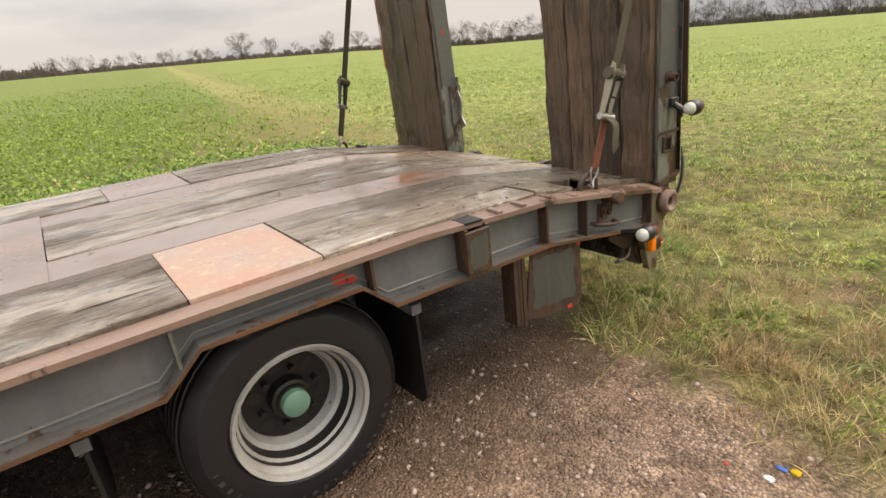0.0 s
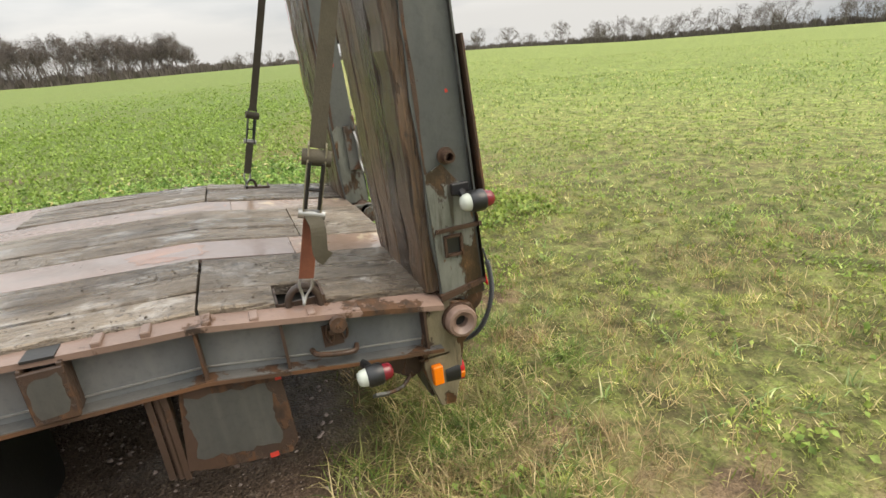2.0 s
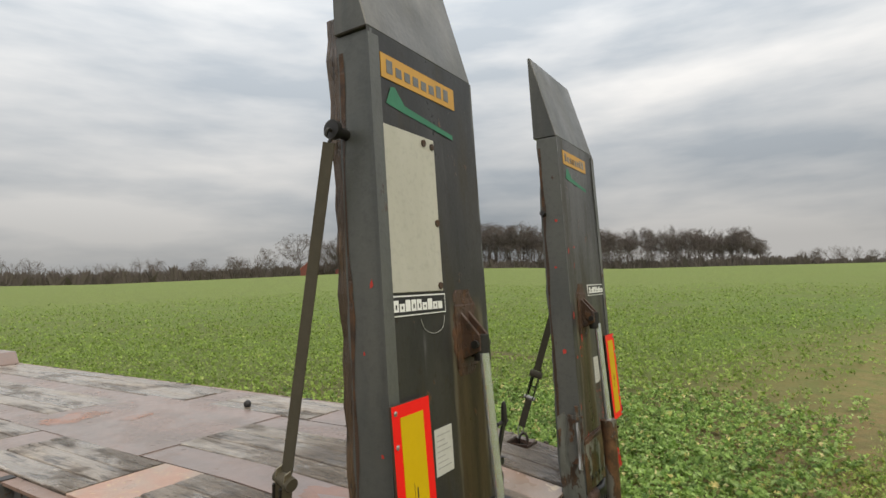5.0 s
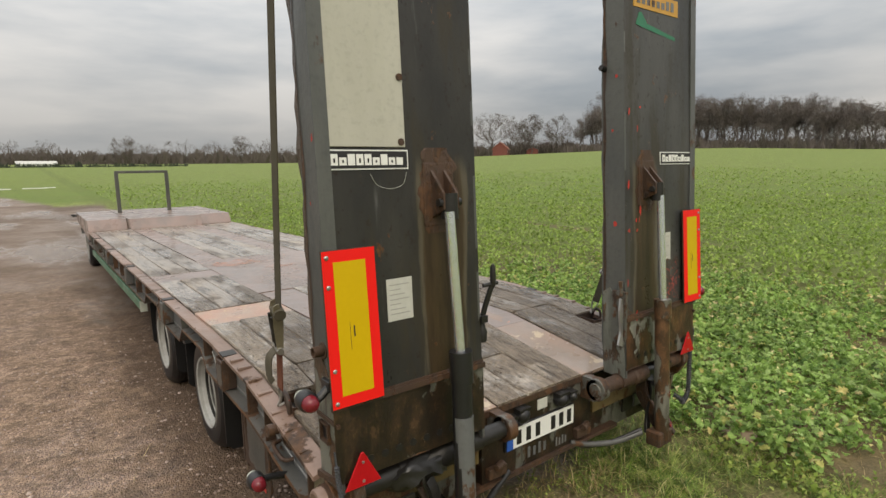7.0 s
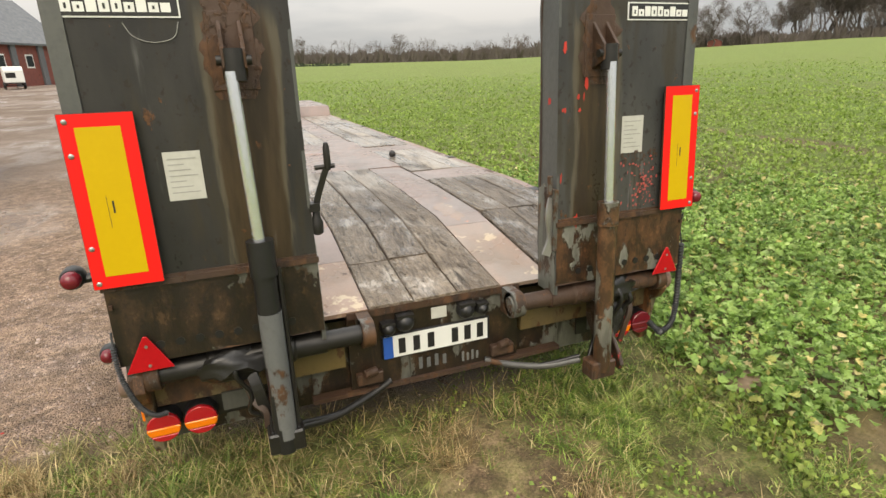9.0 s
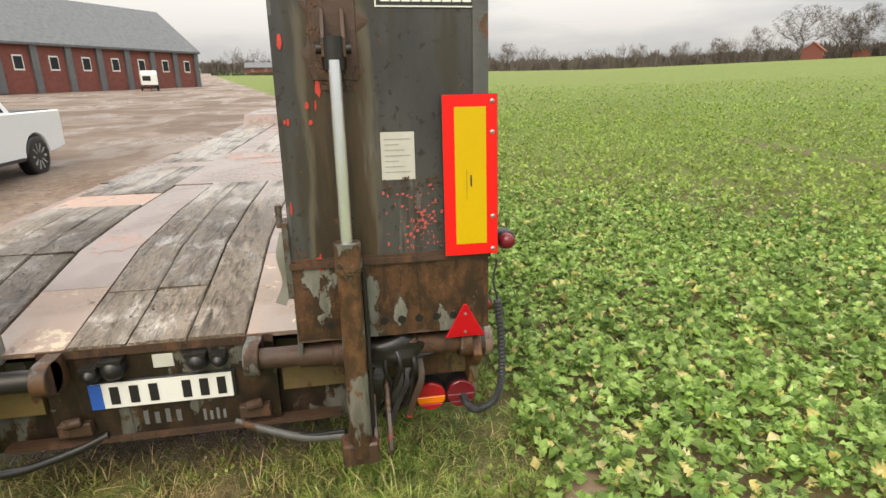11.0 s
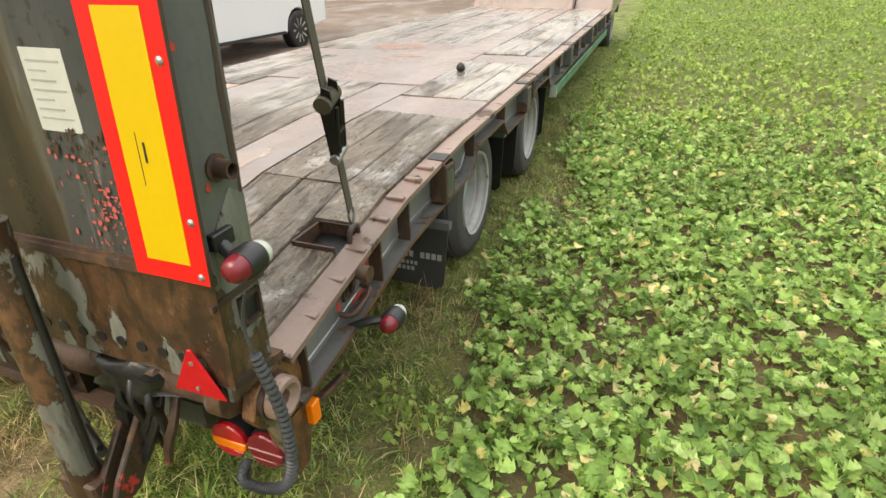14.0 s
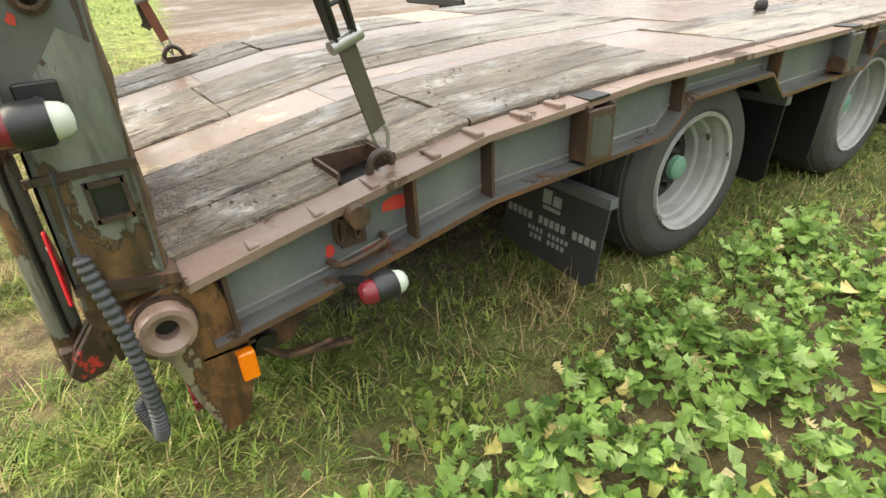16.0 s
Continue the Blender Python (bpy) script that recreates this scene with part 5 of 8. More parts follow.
flap(1, 1.44, 0.66, 1.215, 0.05, 0.40, 0.12, True)
flap(-1, 1.52, 0.70, 1.22, 0.10, 0.55, 0.0, False)
for s in (-1, 1):
    flap(s, 2.60, 0.70, 1.20, 0.16, 0.56, 0.0, False)
    flap(s, 3.02, 0.70, 1.20, 0.16, 0.60, 0.0, False)
    flap(s, 4.12, 0.70, 1.20, 0.14, 0.60, 0.0, False)

# hanging grey plate with its hinge on the gravel side
bm = B()
ext(bm, [(0.635, 0.565), (0.95, 0.60), (0.99, 0.30), (0.90, 0.275), (0.655, 0.245), (0.625, 0.29)], "x", -1.252, -1.24)
hp = part("hanging_plate", bm, RUST, trailer, "grey steel plate with rusting edges", bevel=0.003)
bm = B()
ring = []
for k in range(48):
    a = math.tau * k / 48
    rx = 1.0 / max(abs(math.cos(a)) / 0.142, abs(math.sin(a)) / 0.132)
    rx *= 0.92 + 0.16 * noise.noise((math.cos(a) * 3, math.sin(a) * 3, 2.0)) + 0.08 * noise.noise((math.cos(a) * 9, math.sin(a) * 9, 5.0))
    ring.append(bm.verts.new((-1.2535, 0.812 + rx * math.cos(a), 0.437 + rx * math.sin(a) + 0.1 * rx * math.cos(a))))
bm.faces.new(ring)
part("paint_remnant", bm, GREY_CLEAN, hp, "grey paint left on the rusted plate")
bm = B()
box(bm, -1.25, -1.19, 0.985, 1.005, 0.27, 0.61)
box(bm, -1.25, -1.17, 1.03, 1.05, 0.29, 0.61)
cyl(bm, (-1.235, 1.015, 0.28), (-1.235, 1.015, 0.60), 0.014, n=10)
part("plate_hinge", bm, RUST, hp, "rusty strap hinge")
bm = B()
box(bm, -1.2545, -1.251, 0.70, 0.73, 0.252, 0.27)
part("paint_dab", bm, REDTAG, hp)
bm = B()
box(bm, -1.253, -1.251, 0.635, 0.655, 0.545, 0.563)
part("paint_dab", bm, REDTAG, hp)

# side guards and gear boxes further forward
for s in (-1, 1):
    bm = B()
    box(bm, *sorted((s * 1.19, s * 1.245)), 4.45, 9.6, 0.45, 0.55)
    guard = part("side_guard", bm, GREEN, trailer, "green painted side guard tube", bevel=0.006)
    bm = B()
    box(bm, *sorted((s * 1.185, s * 1.25)), 4.41, 4.448, 0.445, 0.555)
    part("end_cap", bm, CLEAR, guard)
    for y in (4.9, 6.5, 8.1, 9.3):
        bm = B()
        box(bm, *sorted((s * 1.17, s * 1.189)), y, y + 0.05, 0.46, 0.68)
        part("guard_bracket", bm, GREY, guard)
    bm = B()
    cyl(bm, (s * 1.12, 4.55, 0.58), (s * 1.12, 4.72, 0.58), 0.06, n=14)
    part("air_tank", bm, SILVER, trailer, smooth=40)

# the raised platform over the front axle, with a stop frame
bm = B()
prof_mid = [(9.48, 0.875), (9.62, 1.06), (12.55, 1.075), (12.55, 0.86), (9.6, 0.66), (9.48, 0.70)]
ext(bm, prof_mid, "x", -0.62, 0.62)
part("front_platform", bm, PINK, trailer, "raised worn steel front platform", bevel=0.008)
for s in (-1, 1):
    bm = B()
    ext(bm, [(9.80, 0.86), (9.95, 1.05), (12.55, 1.07), (12.55, 0.90), (9.9, 0.70), (9.80, 0.70)], "x", *sorted((s * 0.625, s * 1.26)))
    part("platform_wing", bm, PINK, trailer, "worn pinkish steel platform wing", bevel=0.008)
    bm = B()
    box(bm, *sorted((s * 1.20, s * 1.34)), 12.42, 12.5, 0.98, 1.01)
    cyl(bm, (s * 1.20, 12.46, 1.0), (s * 1.36, 12.46, 1.02), 0.02, n=10)
    part("side_hook", bm, DARK, trailer)
    bm = B()
    box(bm, *sorted((s * 1.0, s * 1.2)), 12.52, 12.552, 0.6, 0.9)
    part("front_panel", bm, GREY, trailer)
stop = new("stop_frame")
stop.parent = trailer
stop["label"] = "dark grey steel stop frame on the front platform"
for x in (-0.53, 0.44):
    bm = B()
    box(bm, x - 0.036, x + 0.036, 11.57, 11.63, 1.06, 1.90)
    part("post", bm, GREY_CLEAN, stop, bevel=0.006)
bm = B()
box(bm, -0.56, 0.47, 11.572, 11.628, 1.90, 1.955)
part("top_rail", bm, GREY_CLEAN, stop, bevel=0.006)
bm = B()
box(bm, -0.12, 0.12, 12.5, 14.2, 0.62, 0.76)
part("drawbar", bm, GREY, trailer)
bm = B()
for s in (-1, 1):
    box(bm, *sorted((s * 0.5, s * 0.62)), 10.2, 12.4, 0.56, 0.86)
part("turntable_frame", bm, CHASSIS, trailer)
# a lump of dirt on the deck boards
bm = B()
bmesh.ops.create_icosphere(bm, subdivisions=2, radius=0.035, matrix=Matrix.Translation((0.71, 3.15, 0.895)))
for v in bm.verts:
    v.co += 0.009 * noise.noise_vector(v.co * 40)
lump = link_mesh("dirt_clod", bm, CHASSIS, None, smooth=60)
tagged(lump, "dark clod of dirt lying on the deck", "clod")


# ---- the two raised loading ramps ----
def ry(z):
    """y of a ramp's rear skin at height z."""
    return -0.152 + (z - 0.70) * 0.042


def fy(z):
    return 0.028 + (z - 0.70) * 0.030


def face_y(z, s):
    """y of the timber's face: it stands well proud of the steel on the yard side."""
    return fy(z) + (0.044 + (z - 0.70) * 0.010 if s < 0 else -0.012)


def on_skin(x0, x1, z0, z1, lift, bm=None, back=0.0):
    """A thin sheet lying on the rear skin."""
    bm = bm or B()
    v = [bm.verts.new((x, ry(z) - d, z)) for d in (back, lift) for x, z in ((x0, z0), (x1, z0), (x1, z1), (x0, z1))]
    for f in ((0, 1, 2, 3), (7, 6, 5, 4), (0, 4, 5, 1), (1, 5, 6, 2), (2, 6, 7, 3), (3, 7, 4, 0)):
        bm.faces.new([v[i] for i in f])
    return bm


def make_ramp(s):
    ramp_ob = new("loading_ramp")
    ramp_ob.parent = trailer
    ramp_ob["label"] = "upright loading ramp, grey steel behind and brown timber in front"
    xi, xe = s * 0.535, s * 1.256
    xo = s * 1.238
    thin = 0.0 if s < 0 else 0.022
    x0, x1 = sorted((xi, xe))
    # upper skin, slightly dished with wear
    bm = B()
    nx, nz = 8, 18
    rows = []
    for j in range(nz + 1):
        z = 1.0 + (2.865 - 1.0) * j / nz
        rows.append([bm.verts.new((x0 + (x1 - x0) * i / nx, ry(z) + 0.003 * noise.noise((i * 0.9, j * 0.7, s)) * (0 < i < nx), z)) for i in range(nx + 1)])
    for a, b in zip(rows, rows[1:]):
        for i in range(nx):
            bm.faces.new((a[i], a[i + 1], b[i + 1], b[i]))
    skin = part("rear_skin", bm, SKIN if s < 0 else SKIN_PALE, ramp_ob, "dark grey painted steel skin with oil streaks", smooth=40)
    # tip
    bm = B()
    yb = ry(2.865)
    pts = [(yb, 2.865), (0.095, 3.40), (0.112, 3.40), (fy(2.865), 2.865)]
    ext(bm, pts, "x", x0 + 0.004, x1 - 0.004)
    part("ramp_tip", bm, GREY_CLEAN, ramp_ob, "scuffed brown-grey tapering tip", bevel=0.004)
    # side walls: outer and inner cheeks with ragged fronts
    for x, out in ((xo, s), (xi, -s)):
        bm = B()
        front = [(fy(z) - thin + (0.010 * noise.noise((z * 6, x, 0)) + 0.006 * noise.noise((z * 23, x, 3.0))), z) for z in np.linspace(2.86, 0.66, 40)]
        back = [(ry(z), z) for z in np.linspace(0.66, 2.86, 10)]
        ext(bm, front + back, "x", x, x - out * 0.012)
        cheek = part("ramp_cheek", bm, CHEEK, ramp_ob, "grey side plate with rust and red paint dabs")
        bm = B()
        z0, z1 = 0.66, 1.08
        ext(bm, [(fy(z0) - thin - 0.01, z0), (fy(z1) - thin - 0.004, z1 + 0.06), (-0.03, z1 + 0.09), (ry(z1) + 0.01, z1 - 0.03), (ry(z0) + 0.006, z0)], "x", x, x + out * 0.004)
        part("cheek_rust_plate", bm, CHEEKLOW, cheek, "rusted lower side plate")
        # rust bleeding along the front edge
        bm = B()
        rows = []
        for z in np.linspace(0.74, 2.80, 34):
            wd = 0.006 + 0.030 * max(0.0, noise.noise((z * 3.1, x * 2, 6.0)) + 0.25) + 0.012 * abs(noise.noise((z * 13, x, 2.0)))
            rows.append([bm.verts.new((x + out * 0.0016, fy(z) - thin - 0.008 - d, z)) for d in (0.0, wd)])
        for p, q in zip(rows, rows[1:]):
            bm.faces.new((p[0], p[1], q[1], q[0]))
        part("edge_rust", bm, RUST, cheek, "brown rust along the plate's edge")
        dab = random.Random(int(x * 100) + 400)
        for z in ((1.36, 1.70, 1.98) if s < 0 else (1.13, 1.47, 2.02, 2.34)):
            bm = B()
            z += dab.uniform(-0.05, 0.05)
            a, k = fy(z) - thin - dab.uniform(0.035, 0.13), dab.uniform(0.5, 1.4)
            v = [bm.verts.new((x + out * 0.0022, a + k * dab.uniform(0.7, 1.3) * dy, z + k * dab.uniform(0.7, 1.3) * dzv)) for dy, dzv in ((0, 0), (-0.013, 0.004), (-0.016, 0.012), (-0.007, 0.026), (0.003, 0.017))]
            bm.faces.new(v)
            part("paint_dab", bm, REDTAG, cheek, "red paint dab")
    # vertical edge band along the outer rear corner
    bm = B()
    a, b = sorted((xe, xe - s * 0.055))
    on_skin(a, b, 1.02, 2.84, 0.007, bm)
    part("corner_band", bm, CHEEK, ramp_ob)
    # lower box, rusted, with drain holes
    bm = B()
    zs = [0.705, 0.80, 0.90, 0.992]
    rows = [[bm.verts.new((x0 + (x1 - x0) * i / 8, ry(z) - 0.004 + 0.004 * noise.noise((i * 1.3, z * 9, s * 3)), z)) for i in range(9)] for z in zs]
    for a, b in zip(rows, rows[1:]):
        for i in range(8):
            bm.faces.new((a[i], a[i + 1], b[i + 1], b[i]))
    part("lower_panel", bm, OILY if s < 0 else RUSTBOX, ramp_ob, "heavily rusted lower panel with flaking paint", smooth=40)
    bm = B()
    bm2 = [(ry(0.705) - 0.004, 0.705), (fy(0.70), 0.665), (fy(0.70), 0.69), (ry(0.705), 0.72)]
    ext(bm, bm2, "x", x0, x1)
    part("bottom_plate", bm, RUST, ramp_ob)
    bm = B()
    on_skin(x0 - 0.006, x1 + 0.006, 0.990, 1.012, 0.016, bm)
    on_skin(x0, x1, 1.012, 1.022, 0.008, bm)
    part("fold_ridge", bm, RUST, ramp_ob, "rusty fold ridge")
    for k in range(8):
        x = s * (0.655 + 0.066 * k)
        bm = B()
        cyl(bm, (x, ry(0.765) + 0.004, 0.765), (x, ry(0.765) - 0.0065, 0.765), 0.0155, n=14)
        part("drain_hole", bm, BLACK, ramp_ob)
    # timber in front
    edges = np.linspace(x0 + 0.03, x1 - 0.03, 5)
    for i in range(4):
        bm = B()
        rnd = random.Random(i + int(10 * s) + 50)
        a, b = edges[i] + 0.0015, edges[i + 1] - 0.0015
        rows = []
        for z in np.linspace(0.70, 2.95, 30):
            j = rnd.uniform(-0.006, 0.006)
            edge = (0.018 * noise.noise((z * 7, i, s * 2)) + 0.010 * noise.noise((z * 21, i, s))) if i in (0, 3) else 0.0
            aa, bb = a + (edge if i == 0 else 0), b + (edge if i == 3 else 0)
            f = face_y(z, s) + j * 0.5
            rows.append([bm.verts.new(p) for p in ((aa, fy(z) - 0.05, z), (aa, f - 0.006, z), (aa + 0.008, f, z), (bb - 0.008, f + j * 0.4, z), (bb, f - 0.006, z), (bb, fy(z) - 0.05, z))])
        for p, q in zip(rows, rows[1:]):
            for k in range(6):
                m = (k + 1) % 6
                bm.faces.new((p[k], p[m], q[m], q[k]))
        bm.faces.new(rows[0])
        bm.faces.new(rows[-1][::-1])
        part("plank", bm, RAMP_WOOD, ramp_ob)
    if s > 0:
        bm = B()
        rows = []
        for z in np.linspace(1.32, 2.70, 24):
            f = face_y(z, s) + 0.006
            lo = 0.012 * noise.noise((z * 5, 1.0, 0)) + 0.004
            rows.append([bm.verts.new((xx, f, z)) for xx in (x1 - 0.045 + lo, x1 - 0.030)])
        for p, q in zip(rows, rows[1:]):
            bm.faces.new((p[0], p[1], q[1], q[0]))
        part("paint_stripe", bm, REDTAG, ramp_ob, "worn red paint along the timber's edge")
        rnd = random.Random(9)
        for k in range(16):
            z, x = rnd.uniform(0.95, 2.25), xi + rnd.choice((0.03, 0.10, 0.12)) + rnd.gauss(0, 0.012)
            w, h = rnd.uniform(0.003, 0.009), rnd.uniform(0.006, 0.028)
            bm = B()
            bm.faces.new([bm.verts.new((x + w * p, ry(z) - 0.0048, z + h * q)) for p, q in ((-1, -0.5), (0.1, -1), (1, -0.2), (0.6, 0.9), (-0.5, 0.8))])
            part("paint_dab", bm, REDTAG, ramp_ob, "red paint dab")
    # marker board
    m0, m1 = (-1.271, -1.061) if s < 0 else (1.087, 1.282)
    def tilted(lo, hi, z0, z1, d0, d1):
        bm = B()
        v = [bm.verts.new((x, -0.176 + (z - 1.01) * 0.065 - d, z)) for d in (d0, d1) for x, z in ((lo, z0), (hi, z0), (hi, z1), (lo, z1))]
        for f in ((0, 1, 2, 3), (7, 6, 5, 4), (0, 4, 5, 1), (1, 5, 6, 2), (2, 6, 7, 3), (3, 7, 4, 0)):
            bm.faces.new([v[i] for i in f])
        return bm
    mb = part("marker_board", tilted(m0, m1, 1.012, 1.578, 0.0, 0.003), RED, ramp_ob, "red-bordered yellow reflective marker board")
    part("board_back", tilted(m0 - 0.0015, m1 + 0.0015, 1.0105, 1.5795, -0.006, 0.0022), RUST, mb, "brown rusty back plate")
    part("yellow_field", tilted(m0 + 0.041, m1 - 0.041, 1.053, 1.537, 0.0032, 0.0042), YELLOW, mb, "yellow reflective field")
    for z in (1.03, 1.15, 1.45, 1.555):
        bm = B()
        x = m0 + 0.018 if s < 0 else m1 - 0.018
        y = -0.176 + (z - 1.01) * 0.065
        lathe(bm, (x, y - 0.003, z), (x, y - 1, z), [(0, 0.0085), (0.002, 0.0085), (0.005, 0.004), (0.0052, 0.0)], 12)
        part("screw", bm, STEEL, mb)
    bm = tilted((m0 + m1) / 2 - 0.016, (m0 + m1) / 2 - 0.0148, 1.215, 1.32, 0.0044, 0.005)
    part("small_print", bm, INK, mb)
    bm = tilted((m0 + m1) / 2 - 0.002, (m0 + m1) / 2 + 0.0035, 1.262, 1.302, 0.0044, 0.005)
    part("small_print", bm, INK, mb)
    # emblem strip: white bars on black
    e0, e1 = sorted((s * 0.875, s * 1.222))
    em = part("emblem_strip", on_skin(e0, e1, 1.858, 1.930, 0.004), WHITE, ramp_ob, "black and white maker's emblem strip")
    part("emblem_field", on_skin(e0 + 0.005, e1 - 0.005, 1.863, 1.925, 0.0052, None, 0.0041), INK, em)
    w = (e1 - e0 - 0.04) / 9
    for i in range(9):
        xx = e0 + 0.02 + i * w
        tall = i in (0, 2, 3, 4, 6)
        lo, hi = 1.874, (1.914 if tall else 1.902)
        part("white_bar", on_skin(xx, xx + w * 0.84, lo, hi, 0.0064, None, 0.0053), WHITE, em)
        mid = xx + w * 0.42
        if i not in (2, 6, 8):
            part("dark_notch", on_skin(mid - w * 0.10, mid + w * 0.10, lo + 0.009, (1.893 if not tall else 1.899), 0.0074, None, 0.0065), INK, em)
    # sticker with dark bars
    t0, t1 = sorted((s * 0.70, s * 1.19)) if s < 0 else (0.62, 1.06)
    st_ = part("sticker", on_skin(t0, t1, 2.70, 2.79, 0.003), STICKER, ramp_ob, "peeling orange-yellow sticker with dark bars")
    w = (t1 - t0 - 0.06) / 8
    for i in range(8):
        xx = t0 + 0.03 + i * w
        part("dark_bar", on_skin(xx, xx + w * 0.66, 2.722, 2.772 if i in (0, 6, 7) else 2.758, 0.0042, None, 0.0031), GREY, st_)
    # spray mark under it
    bm = B()
    q = [(t0 + 0.02, 2.61), (t0 + 0.09, 2.60), (t1 - 0.03, 2.565), (t1 - 0.03, 2.585), (t0 + 0.13, 2.625), (t0 + 0.075, 2.68), (t0 + 0.05, 2.675)]
    v = [bm.verts.new((x, ry(z) - 0.002, z)) for x, z in q]
    bm.faces.new(v)
    part("spray_mark", bm, GREENTAG, ramp_ob, "faded green spray mark")
    # paper label
    p0, p1 = (-1.002, -0.885) if s < 0 else (0.872, 0.990)
    zl = 0.0 if s < 0 else 0.017
    lab = part("type_label", on_skin(p0, p1, 1.275 + zl, 1.44 + zl, 0.002), LABELW, ramp_ob, "weathered white label with faint lines")
    for i in range(7):
        z = 1.30 + zl + i * 0.019
        part("faint_line", on_skin(p0 + 0.012, p1 - 0.015 - 0.02 * (i % 3), z, z + 0.004, 0.003, None, 0.0021), GREYINK, lab)
    if s > 0:
        rnd = random.Random(41)
        bm = B()
        for i in range(46):
            x, z = rnd.uniform(p0 + 0.004, p1 + 0.09), 1.297 - abs(rnd.gauss(0, 0.045))
            x0r, z0r = rnd.uniform(0.002, 0.007), rnd.uniform(0.003, 0.013)
            c = [(x + x0r * math.cos(t) * rnd.uniform(0.5, 1.2), z + z0r * math.sin(t) * rnd.uniform(0.5, 1.2)) for t in (0, 0.9, 1.8, 2.7, 3.6, 4.5, 5.4)]
            bm.faces.new([bm.verts.new((a, ry(b) - 0.0042 - 0.00002 * i, b)) for a, b in c])
        part("rust_specks", bm, RUST, ramp_ob, "rust breaking out along the label's lower edge")["kind"] = "stuff"
    if s < 0:
        bs = part("beige_sheet", on_skin(-1.215, -0.885, 1.94, 2.53, 0.006), BEIGE, ramp_ob, "weathered beige sheet on the ramp's back", bevel=0.002)
        for x, z in ((-0.905, 1.96), (-0.90, 2.20), (-0.905, 2.50), (-0.96, 2.505)):
            bm = B()
            cyl(bm, (x, ry(z) - 0.005, z), (x, ry(z) - 0.011, z), 0.014, n=8)
            part("rust_spot", bm, RUST, bs)
    # brown run-off stain below the cylinder bracket
    cx = s * 0.735
    bm = B()
    rows = []
    for z in np.linspace(1.60, 1.94, 18):
        end = 1.0 - 0.35 * abs((z - 1.77) / 0.17) ** 3
        a = 0.105 * (0.85 + 0.5 * noise.noise((z * 19, s * 4, 0))) * end
        b = 0.105 * (0.85 + 0.5 * noise.noise((z * 19, s * 4, 9))) * end
        rows.append([bm.verts.new((cx - a + (a + b) * i / 10, ry(z) - (0.0012 if i in (0, 10) else 0.004 + 0.004 * noise.noise((i * 0.9, z * 30, s))), z)) for i in range(11)])
    for p, q in zip(rows, rows[1:]):
        for i in range(10):
            bm.faces.new((p[i], p[i + 1], q[i + 1], q[i]))
    part("weld_patch", bm, RUST, ramp_ob, "lumpy rusted weld patch round the bracket", smooth=50)
    # lifting cylinder
    cx = s * 0.735
    bm = B()
    for o in (-0.032, 0.032):
        ext(bm, [(ry(1.86), 1.86), (ry(1.66), 1.66), (ry(1.68) - 0.085, 1.70), (ry(1.72) - 0.085, 1.76)], "x", cx + o - 0.007, cx + o + 0.007)
    on_skin(cx - 0.075, cx + 0.075, 1.63, 1.88, 0.008, bm)
    br = part("cylinder_bracket", bm, RUST, ramp_ob, "rusted welded cylinder bracket", bevel=0.002)
    bm = B()
    cyl(bm, (cx - 0.055, ry(1.72) - 0.07, 1.725), (cx + 0.055, ry(1.72) - 0.07, 1.725), 0.016, n=12)
    cyl(bm, (cx, ry(1.72) - 0.07, 1.76), (cx, ry(1.72) - 0.075, 1.66), 0.034, n=14)
    part("rod_eye", bm, DARK, br, "greasy black rod eye", smooth=40)
    bm = B()
    top_p, mid_p, low_p = (cx + (0.0 if s > 0 else -0.015), -0.20, 1.69), (cx, -0.243, 1.06), (cx + s * 0.004, -0.265, 0.28)
    cyl(bm, top_p, mid_p, 0.0205, n=18)
    part("piston_rod", bm, CHROME, ramp_ob, "bright steel piston rod", smooth=40)
    bm = B()
    zj = 1.13 if s < 0 else 1.105
    cyl(bm, (cx, -0.238, zj - 0.005), low_p, 0.041, n=20)
    cyl(bm, (cx, -0.238, zj), (cx, -0.245, 1.0), 0.047, n=20)
    part("cylinder_barrel", bm, BLACK if s < 0 else LEG, ramp_ob, "worn hydraulic cylinder barrel", smooth=40)
    if s < 0:
        bm = B()
        cyl(bm, (cx, -0.2485, 0.86), (cx, -0.263, 0.34), 0.0425, n=20)
        part("bare_barrel", bm, GREY, ramp_ob, "scraped grey barrel sleeve", smooth=40)
    bm = B()
    sweep(bm, [(cx + 0.05, -0.232, 1.02), (cx + 0.052, -0.245, 0.70), (cx + 0.05, -0.255, 0.38)], 0.009, 8)
    part("oil_pipe", bm, DARK, ramp_ob, smooth=60)
    bm = B()
    lift = 0.035 if s < 0 else 0.0
    box(bm, cx - 0.068, cx + 0.068, -0.295, -0.205, 0.245 + lift, 0.335 + lift)
    if s < 0:
        box(bm, cx - 0.055, cx - 0.04, -0.28, 0.04, 0.26 + lift, 0.38)
        box(bm, cx + 0.04, cx + 0.055, -0.28, 0.04, 0.26 + lift, 0.38)
    part("cylinder_foot", bm, GREASE if s < 0 else RUST, ramp_ob, "rusty greasy cylinder foot", bevel=0.008)
    rnd = random.Random(7 if s > 0 else 8)
